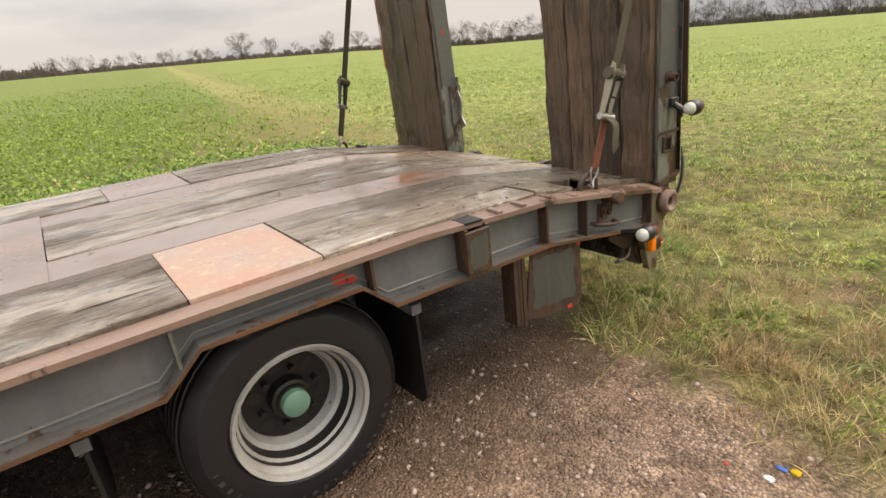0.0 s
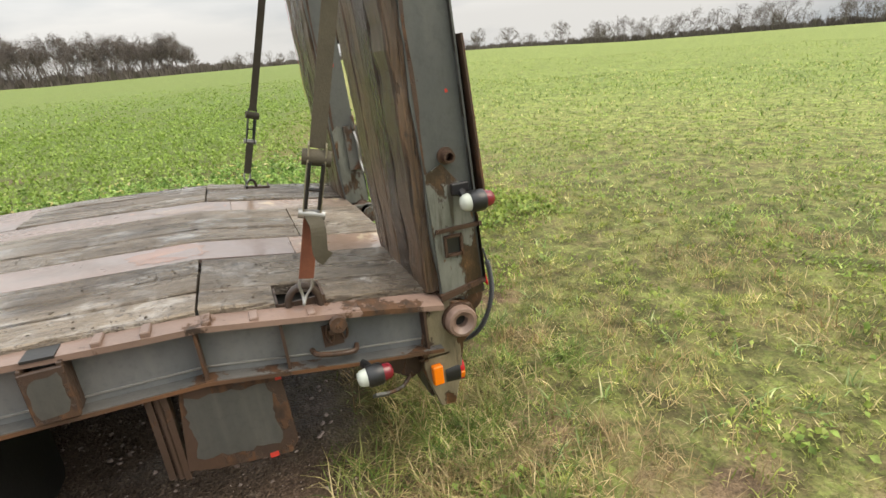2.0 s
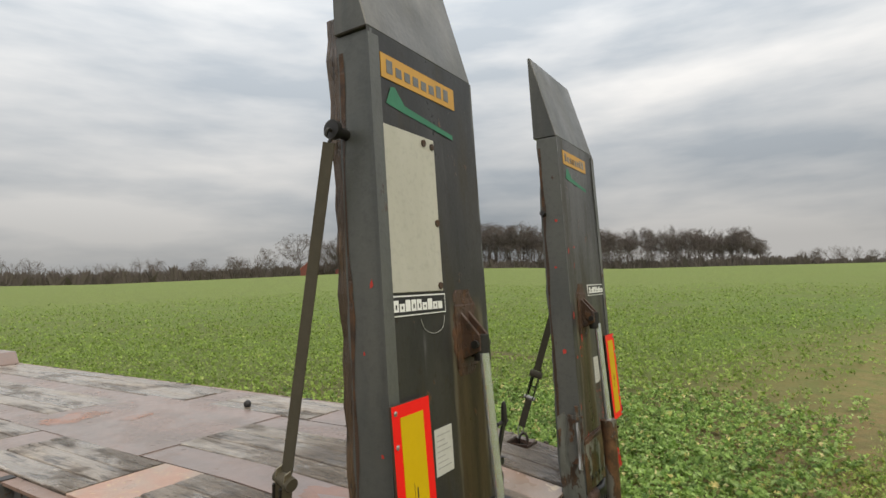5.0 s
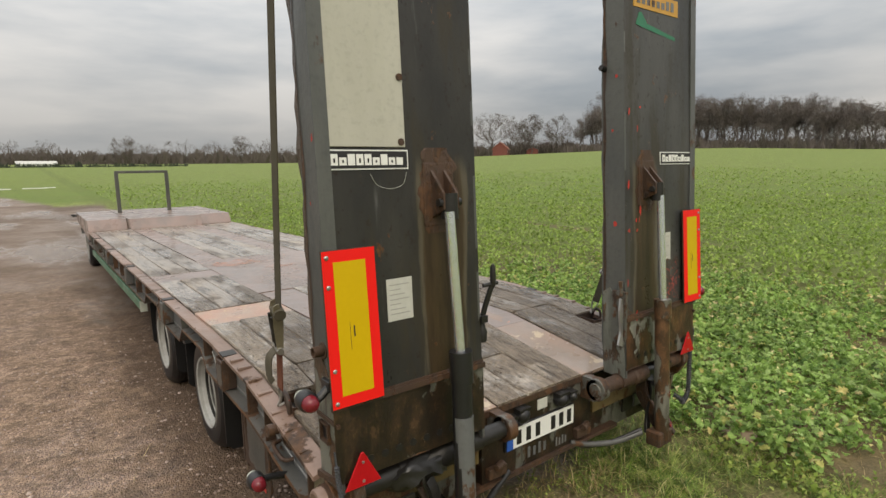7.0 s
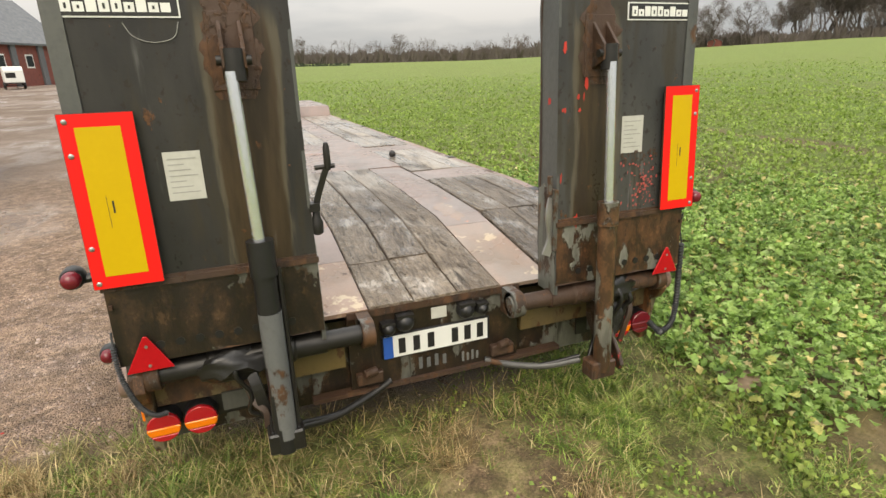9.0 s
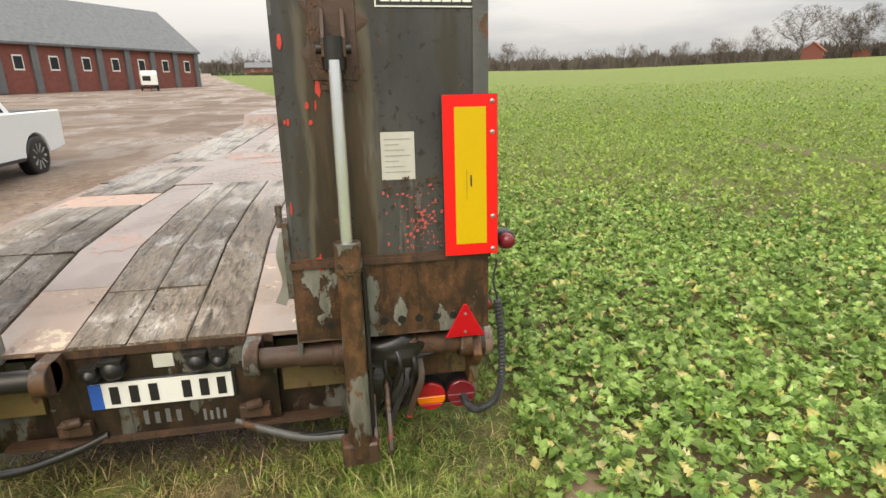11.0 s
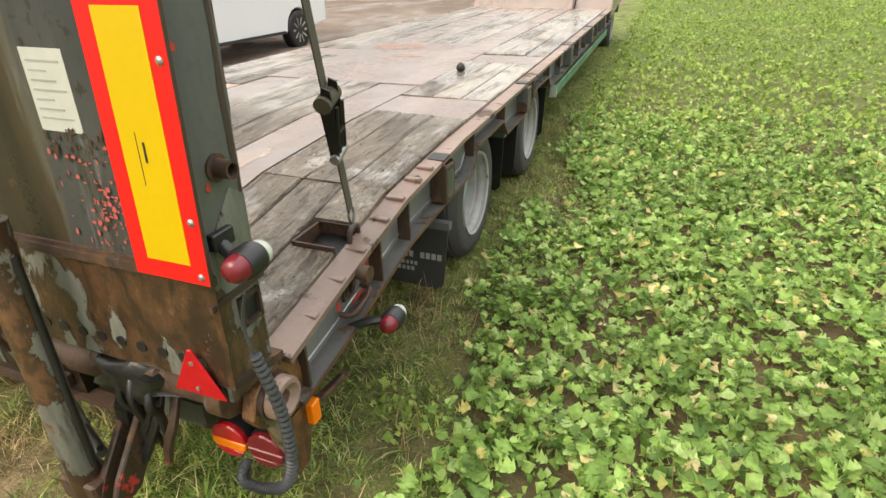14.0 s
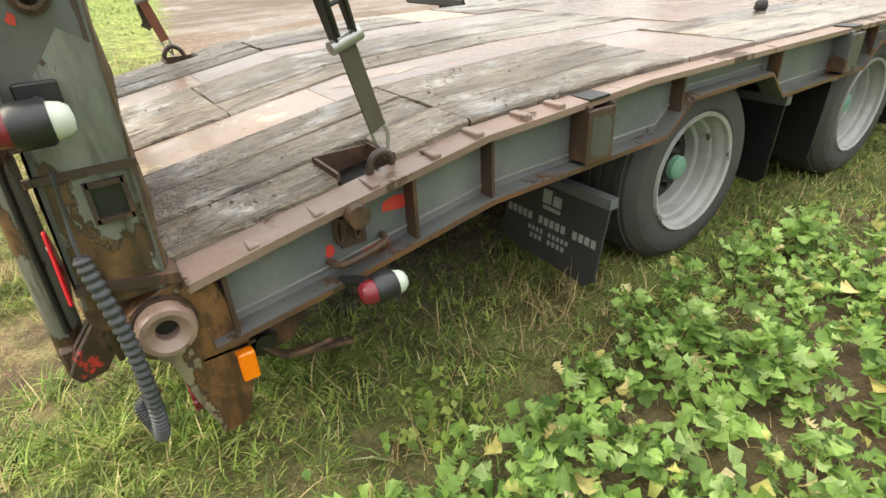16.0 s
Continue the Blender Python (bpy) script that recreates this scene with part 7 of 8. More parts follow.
def rosettes(xy, leaves, size):
    """Plants of the crop: upright young leaves in the heart, larger ones spreading and drooping round it."""
    z = heights(xy)
    out = []
    big = rng.uniform(0.62, 1.25, len(xy))
    lean_x, lean_y = rng.normal(0, 0.02, len(xy)), rng.normal(0, 0.02, len(xy))
    for kind in range(leaves):
        k = len(xy)
        ring = np.clip((kind + rng.uniform(-0.8, 0.8, k)) / leaves, 0, 1)
        yaw = kind * 2.4 + rng.normal(0, 0.5, k) + xy[:, 0] * 7
        tilt = np.radians(76 - 62 * ring ** 0.8 + rng.normal(0, 15, k))
        scale = big * rng.uniform(size[0], size[1], k) * (0.5 + 0.5 * ring)
        base = np.column_stack([xy[:, 0] + rng.normal(0, 0.022, k) + lean_x, xy[:, 1] + rng.normal(0, 0.022, k) + lean_y, z + big * (0.016 + 0.085 * (1 - ring) + rng.uniform(0, 0.03, k))])
        out.append(spread(*lobed_leaf(True, kind), rotations(yaw, tilt, rng.normal(0, 0.4, k), scale), base))
    return out


def crop_plants(xy, leaves, full, size, tall=0.085):
    z = heights(xy)
    k = len(xy) * leaves
    base = np.repeat(np.column_stack([xy, z + 0.005]), leaves, axis=0)
    plant = np.repeat(rng.uniform(0.7, 1.25, len(xy)), leaves)
    yaw = rng.uniform(0, math.tau, k)
    tilt = np.radians(rng.uniform(5, 75, k))
    scale = plant * rng.uniform(size[0], size[1], k)
    base[:, :2] += rng.normal(0, 0.055, (k, 2))
    base[:, 2] += rng.uniform(0, tall, k) * plant
    return spread(*lobed_leaf(full), rotations(yaw, tilt, rng.normal(0, 0.35, k), scale), base)


def scatter(x0, x1, y0, y1, count, keep):
    p = np.column_stack([rng.uniform(x0, x1, count), rng.uniform(y0, y1, count)])
    return p[keep(p[:, 0], p[:, 1])]


def patchy(x, y, scale, cut):
    return np.array([noise.noise((a * scale, b * scale, 3.3)) for a, b in zip(x, y)]) > cut


def near_tail(x, y):
    return np.hypot(x - 1.8, y - 0.6)


def lattice(x0, x1, y0, y1, step, keep):
    """Evenly spread plants with some disorder."""
    gx, gy = np.meshgrid(np.arange(x0, x1, step), np.arange(y0, y1, step))
    p = np.column_stack([gx.ravel(), gy.ravel()]) + rng.normal(0, step * 0.3, (gx.size, 2))
    wob = np.array([noise.noise((a * 0.8, b * 0.8, 1.0)) for a, b in p]) * 0.4
    inward = p[:, 1] + 0.185 * p[:, 0] + 0.54 + 0.28 * np.clip(p[:, 0] - 1.4, 0, 1.5)
    thin = inward > rng.random(len(p)) ** 1.4 * 0.75 * np.clip(p[:, 0] - 1.3, 0.0, 5.0)
    return p[thin & keep(p[:, 0] + wob, p[:, 1] + wob, p[:, 0], p[:, 1])]


near = lattice(1.2, 7.6, -2.4, 9.6, 0.116, lambda u, w, x, y: is_crop(u, w) & (x > 1.33) & (near_tail(x, y) + rng.normal(0, 0.8, len(x)) < 4.5) & (patchy(x, y, 3.6, -0.34) | (rng.random(len(x)) < 0.6)))
mid = lattice(1.4, 27.0, -6.0, 27.0, 0.195, lambda u, w, x, y: is_crop(u, w) & (x > 1.4) & (near_tail(x, y) + rng.normal(0, 0.8, len(x)) >= 4.4) & (rng.random(len(x)) < np.clip((27.0 - near_tail(x, y)) / 16.0, 0, 1)) & patchy(x, y, 0.9, -0.7) & ((np.abs(x - 9.75) > 0.24) | (y < 3.6) | (y > 9.6) | (rng.random(len(x)) < 0.25)))
far = lattice(1.4, 62.0, -10.0, 62.0, 0.42, lambda u, w, x, y: is_crop(u, w) & (x > 1.4) & (near_tail(x, y) + rng.normal(0, 3.0, len(x)) >= 15) & (rng.random(len(x)) < np.clip((62.0 - near_tail(x, y)) / 30.0, 0, 1)) & patchy(x, y, 0.3, -0.4))
closer = near_tail(mid[:, 0], mid[:, 1]) + rng.normal(0, 1.5, len(mid)) < 8.5
filler = lattice(1.3, 7.6, -2.4, 9.6, 0.085, lambda u, w, x, y: is_crop(u, w) & (x > 1.42) & (near_tail(x, y) + rng.normal(0, 0.9, len(x)) < 4.9) & patchy(x, y, 2.4, -0.22))
stuff("crop_plants", rosettes(near, 12, (0.070, 0.120)) + [crop_plants(filler, 6, False, (0.036, 0.075), 0.04)], CROP_MAT, "young leafy green crop with some yellowed leaves")
FIELD_MAT = leaf_material("crop_leaves_far", [(0.0, (0.165, 0.245, 0.050)), (0.5, (0.240, 0.340, 0.072)), (0.92, (0.310, 0.412, 0.098)), (1.0, (0.40, 0.42, 0.16))], 0.55, 0.18, 0.33, 0.0, 0.24)
stuff("crop_field", [crop_plants(mid[closer], 8, False, (0.052, 0.095), 0.075), crop_plants(mid[~closer], 7, False, (0.046, 0.088), 0.06), crop_plants(far, 3, False, (0.075, 0.13))], FIELD_MAT, "rows of young green crop stretching over the field")


def blade(bend):
    v = [(-0.5, 0, 0), (0.5, 0, 0), (-0.36, bend * 0.35, 0.55), (0.36, bend * 0.35, 0.55), (0.0, bend, 0.95)]
    return np.array(v), np.array([(0, 1, 3), (0, 3, 2), (2, 3, 4)])


def short_blade(bend):
    return np.array([(-0.5, 0, 0), (0.5, 0, 0), (0.0, bend, 0.95)]), np.array([(0, 1, 2)])


def grass(xy, blades, length, width, spread_r, bend=0.5, lean=35, form=blade):
    z = heights(xy)
    k = len(xy) * blades
    base = np.repeat(np.column_stack([xy, z - 0.004]), blades, axis=0)
    base[:, :2] += rng.normal(0, spread_r, (k, 2))
    size = np.repeat(rng.uniform(0.6, 1.3, len(xy)), blades) * rng.uniform(length[0], length[1], k)
    v, f = form(bend)
    v = v.copy()
    v[:, 0] *= width
    yaw = rng.uniform(0, math.tau, k)
    tilt = -np.radians(rng.uniform(0, lean, k))
    return spread(v, f, rotations(yaw, tilt, np.zeros(k), size), base)


def is_grass(x, y):
    return ~is_gravel(x, y) & ~is_crop(x, y)


def tail_dist(x, y):
    return np.hypot(np.maximum(np.abs(x) - 1.6, 0), np.maximum(np.maximum(-0.2 - y, y - 5.0), 0))


def not_bare(x, y):
    ok = np.ones(len(x), bool)
    for bx, b_y, br in BARE:
        ok &= (np.hypot(x - bx, y - b_y) > br * 0.95) | (rng.random(len(x)) < 0.15)
    return ok


def off_yard(x, y, lim):
    """Keeps straw to the rim of the gravel, with a few stray bits on it."""
    return (y + 0.16 * (x + 1.3) < lim) | (rng.random(len(x)) < 0.05)


lawn = scatter(-5, 5.5, -5, 6.5, 86000, lambda x, y: is_grass(x, y) & (tail_dist(x, y) < 2.6) & ~((np.abs(x) < 0.9) & (y > 0.25)) & (patchy(x, y, 2.2, -0.25) | (rng.random(len(x)) < 0.25)) & (patchy(x, y, 8.0, -0.06) | (rng.random(len(x)) < 0.15)) & not_bare(x, y))
lawn2 = scatter(-9, 12, -11, 2.5, 52000, lambda x, y: is_grass(x, y) & (tail_dist(x, y) >= 2.5) & (tail_dist(x, y) < 9.5) & (patchy(x, y, 3.0, -0.08) | (rng.random(len(x)) < 0.2)) & (rng.random(len(x)) < np.clip(1.35 - 0.1 * tail_dist(x, y), 0.35, 1)))
lawn2b = scatter(-24, 26, -28, 2.5, 34000, lambda x, y: is_grass(x, y) & (tail_dist(x, y) >= 9.0) & (tail_dist(x, y) < 27) & (patchy(x, y, 1.2, -0.1) | (rng.random(len(x)) < 0.35)))
lawn3 = scatter(-50, 75, -75, -2.0, 14000, lambda x, y: is_grass(x, y) & (np.hypot(x, y) > 25) & (np.hypot(x, y) < 70))
strip = scatter(0.75, 1.65, -0.5, 12.0, 6400, lambda x, y: x > 0)
by_crop = (lawn[:, 0] > 0.4) & (lawn[:, 1] > -1.2)
crop_side, lawn = lawn[by_crop], lawn[~by_crop]
under = scatter(0.25, 0.95, -0.35, 6.5, 5200, lambda x, y: rng.random(len(x)) < 0.35 + 0.65 * (x - 0.25) / 0.7)
stuff("grass_tufts", [grass(lawn, 8, (0.018, 0.050), 0.17, 0.018, 0.6, 74, short_blade), grass(lawn[::5], 7, (0.03, 0.07), 0.085, 0.016, 0.9, 75)], GRASS_MAT, "short damp pasture grass with pale blades")
tail_strip = scatter(0.7, 1.6, -1.1, 0.3, 1500, lambda x, y: not_bare(x, y))
stuff("verge_grass", [grass(crop_side, 8, (0.018, 0.055), 0.15, 0.018, 0.6, 74, short_blade), grass(under, 10, (0.022, 0.065), 0.13, 0.022, 0.7, 72, short_blade), grass(strip, 10, (0.018, 0.055), 0.12, 0.016, 0.8, 72), grass(tail_strip, 10, (0.018, 0.055), 0.12, 0.015, 0.8, 70)], VERGE_MAT, "dark green grass on the verge beside the crop")
stuff("lush_grass", [grass(lawn2, 7, (0.03, 0.070), 0.22, 0.035, 0.6, 78, short_blade), grass(lawn2b, 5, (0.06, 0.13), 0.28, 0.14, 0.6, 70, short_blade), grass(lawn3, 4, (0.07, 0.15), 0.4, 0.35, 0.5, 60, short_blade)], LUSH_MAT, "fresh green grass of the pasture")
edge = scatter(-3.6, -0.3, -0.9, 0.85, 1100, lambda x, y: (np.abs(y - 0.15 + 0.18 * (x + 1.3)) < 0.55) & not_bare(x, y) & off_yard(x, y, 0.5))
tailg = scatter(-1.5, 1.5, -0.55, 0.25, 340, lambda x, y: not_bare(x, y))
clump = scatter(-1.75, -0.95, -0.25, 0.55, 120, lambda x, y: x > -2)
straw = scatter(-3.9, -1.0, -0.5, 2.4, 1100, lambda x, y: patchy(x, y, 1.4, 0.05) & not_bare(x, y) & off_yard(x, y, 0.7))
strip_straw = scatter(0.85, 1.6, 0.2, 6.0, 520, lambda x, y: x > 0)
stuff("long_grass", [grass(edge, 8, (0.04, 0.10), 0.05, 0.025, 0.8, 65), grass(tailg, 8, (0.04, 0.10), 0.055, 0.02, 0.8, 60), grass(clump, 12, (0.07, 0.14), 0.04, 0.03, 0.7, 60), grass(np.column_stack([rng.normal(-1.08, 0.13, 130), rng.normal(-0.14, 0.15, 130)]), 12, (0.06, 0.14), 0.035, 0.025, 0.9, 62)], STRAW_MAT, "long wet grass with pale blades")
tussock = scatter(-3.8, -1.2, -0.5, 1.3, 330, lambda x, y: (np.abs(y - 0.35 + 0.12 * (x + 1.3)) < 0.6) & patchy(x, y, 1.6, -0.05) & not_bare(x, y) & off_yard(x, y, 0.55))
thatch = scatter(-3.4, 2.6, -3.2, 0.3, 4200, lambda x, y: is_grass(x, y) & patchy(x, y, 1.3, -0.05) & not_bare(x, y) & ((x < 0.45) | (rng.random(len(x)) < 0.15)))
pale_stalks = scatter(1.35, 4.2, -1.4, 4.2, 1500, lambda x, y: patchy(x, y, 2.0, -0.1))
stuff("dead_straw", [grass(pale_stalks, 3, (0.05, 0.13), 0.034, 0.05, 0.5, 89), grass(thatch, 6, (0.045, 0.13), 0.036, 0.04, 0.3, 89), grass(straw, 3, (0.05, 0.17), 0.026, 0.02, 0.2, 88), grass(strip_straw, 5, (0.06, 0.16), 0.026, 0.02, 0.3, 85), grass(tussock, 16, (0.05, 0.13), 0.045, 0.035, 0.5, 82),
                     grass(edge[::2], 5, (0.05, 0.13), 0.04, 0.03, 0.4, 80), grass(tailg, 4, (0.05, 0.14), 0.04, 0.03, 0.4, 80)], DRY_MAT, "tan dead straw on the gravel's edge")
COARSE_MAT = leaf_material("coarse_grass_leaves", [(0.0, (0.12, 0.20, 0.05)), (0.5, (0.24, 0.34, 0.11)), (0.85, (0.40, 0.48, 0.20)), (1.0, (0.62, 0.56, 0.33))], 0.5, 0.35)
rosette = scatter(-9, 10, -12, 0.6, 2100, lambda x, y: is_grass(x, y) & (tail_dist(x, y) < 9) & (patchy(x, y, 0.7, 0.0) | (tail_dist(x, y) < 1.2)) & not_bare(x, y))
stuff("coarse_grass", [grass(rosette, 13, (0.04, 0.095), 0.09, 0.02, 0.8, 80)], COARSE_MAT, "coarse blue-green grass tufts in the pasture")

# patches of their own round the tail: (x, y, radius, tufts)
def patch_of(spots):
    out = []
    for px, py, pr, pn in spots:
        a, d = rng.uniform(0, math.tau, pn), pr * np.sqrt(rng.random(pn))
        out.append(np.column_stack([px + d * np.cos(a), py + d * np.sin(a)]))
    return np.concatenate(out)


green_spots = patch_of([(-1.25, 0.0, 0.16, 60), (-0.38, -0.52, 0.16, 70), (0.62, -0.02, 0.22, 80), (0.85, -0.2, 0.2, 60), (-0.75, -0.3, 0.18, 50), (-2.4, -0.25, 0.14, 40), (-0.9, -0.75, 0.15, 40), (1.25, -0.45, 0.18, 50), (0.62, -0.45, 0.24, 90), (0.95, -0.28, 0.2, 60), (1.0, 0.15, 0.25, 60), (0.85, 0.5, 0.2, 40)])
stuff("grass_clumps", [grass(green_spots, 11, (0.045, 0.105), 0.055, 0.02, 0.9, 68)], VERGE_MAT, "tall green grass clumps round the trailer's tail")
straw_spots = patch_of([(-2.1, 0.32, 0.2, 60), (-1.9, 0.25, 0.14, 60), (-1.6, -0.35, 0.35, 110), (-2.6, -0.6, 0.35, 90), (-1.85, 0.18, 0.17, 90), (-2.2, -0.22, 0.2, 90), (-1.45, 0.1, 0.18, 60), (-0.02, -0.2, 0.16, 60), (-2.5, 0.1, 0.2, 60), (-0.6, -0.62, 0.15, 40), (0.35, -0.75, 0.2, 40), (1.08, 1.3, 0.22, 60)])
stuff("straw_clumps", [grass(straw_spots, 9, (0.05, 0.13), 0.035, 0.025, 0.5, 80)], DRY_MAT, "flattened clumps of tan and russet straw")
leaf_spots = patch_of([(-1.65, -0.02, 0.20, 60), (0.15, -0.78, 0.2, 45), (0.7, -0.8, 0.22, 45), (-2.55, 0.35, 0.18, 30), (0.42, -1.0, 0.2, 30)])
weed = scatter(-3.2, 3.2, -3.4, 0.5, 1500, lambda x, y: is_grass(x, y) & patchy(x, y, 1.1, 0.12) & not_bare(x, y))
WEED_MAT = leaf_material("low_weed_leaves", [(0.0, (0.13, 0.21, 0.04)), (0.5, (0.255, 0.345, 0.066)), (1.0, (0.39, 0.44, 0.115))], 0.5, 0.3)
weed2 = scatter(1.2, 5.0, -2.2, 0.7, 3000, lambda x, y: (patchy(x, y, 1.4, -0.1) | (rng.random(len(x)) < 0.2)) & (~is_crop(x, y + 0.25) | (rng.random(len(x)) < np.clip(0.75 - 0.7 * (y + 0.185 * x + 0.6), 0, 0.75))) & not_bare(x, y))
weed3 = scatter(-9, 9, -11, 0.4, 6500, lambda x, y: is_grass(x, y) & (tail_dist(x, y) > 0.8) & (tail_dist(x, y) < 8.5) & patchy(x, y, 1.7, -0.05) & not_bare(x, y))
stuff("low_weeds", [crop_plants(weed3, 5, False, (0.024, 0.050), 0.012), crop_plants(weed2, 6, False, (0.025, 0.055), 0.02), crop_plants(weed, 5, False, (0.016, 0.034), 0.012), crop_plants(leaf_spots, 5, False, (0.018, 0.036), 0.015)], WEED_MAT, "low bright green weeds among the grass")

# loose stones of the yard
ico = B()
bmesh.ops.create_icosphere(ico, subdivisions=1, radius=1.0)
ico_v = np.array([v.co[:] for v in ico.verts])
ico_f = np.array([[v.index for v in f.verts] for f in ico.faces])
ico.free()
st_xy = scatter(-5.0, 0.4, 0.2, 6.0, 10500, lambda x, y: is_gravel(x, y) & (rng.uniform(0, 1, len(x)) < np.clip(1.2 - 0.22 * np.hypot(x + 2, y - 1), 0.1, 1)))
k = len(st_xy)
turn = rotations(rng.uniform(0, 6.28, k), rng.uniform(-0.5, 0.5, k), rng.uniform(-0.5, 0.5, k), np.ones(k)) * np.stack([rng.uniform(0.7, 1.3, k), rng.uniform(0.6, 1.1, k), rng.uniform(0.4, 0.7, k)], -1)[:, None, :] * (0.0035 + 0.012 * rng.random(k) ** 4)[:, None, None]
m, n, l, s = node_mat("gravel_stones")
geo_r = n.new("ShaderNodeNewGeometry").outputs["Random Per Island"]
l.new(mix(n, l, geo_r, (0.19, 0.135, 0.110), (0.47, 0.37, 0.32)), s.inputs["Base Color"])
s.inputs["Roughness"].default_value = 0.7
stuff("gravel_stones", [spread(ico_v, ico_f, turn, np.column_stack([st_xy, heights(st_xy) + 0.002]))], m, "small reddish and grey loose stones")

# litter on the gravel edge
def small_rubbish(name, label, x, y, sx, sy, sz, mat):
    bm = B()
    bmesh.ops.create_icosphere(bm, subdivisions=2, radius=1.0)
    for v in bm.verts:
        v.co *= 1 + 0.25 * noise.noise(v.co * 2.1 + Vector((x, y, 0)))
        v.co = Vector((v.co.x * sx, v.co.y * sy, v.co.z * sz))
    ob = link_mesh(name, bm, mat, None, smooth=50)
    ob.location = (x, y, ground_z(x, y) + sz * 0.55)
    tagged(ob, label, "litter")


small_rubbish("shell_fragment", "small white shell fragment on the gravel", -2.21, 0.83, 0.018, 0.014, 0.007, WHITE)
small_rubbish("plastic_scrap", "blue and yellow plastic scrap on the gravel", -2.22, 0.76, 0.02, 0.01, 0.004, BLUE)
small_rubbish("yellow_flower", "small yellow leaf scrap on the gravel", -2.26, 0.75, 0.017, 0.015, 0.008, YELLOW)
small_rubbish("red_scrap", "tiny red scrap on the gravel", -2.08, 0.86, 0.009, 0.007, 0.004, REDTAG)
small_rubbish("soil_mound", "bare mound of pale soil at the crop's edge", 1.66, -0.33, 0.16, 0.12, 0.035, plain("pale_soil", (0.24, 0.17, 0.11), 0.9, 0, 0.4, 30, 0.8))

# ---- bare trees, hedges and buildings in the distance ----
BARK = plain("grey_brown_bark", (0.10, 0.084, 0.074), 0.9, 0, 0.4, 2.0, 0.3)
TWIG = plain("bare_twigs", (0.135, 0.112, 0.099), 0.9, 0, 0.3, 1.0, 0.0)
THICKET = plain("dense_brown_thicket", (0.125, 0.105, 0.092), 0.9, 0, 0.4, 1.0, 0.0)
EVERGREEN = plain("dark_evergreen", (0.035, 0.048, 0.028), 0.9, 0, 0.4, 2.0, 0.0)


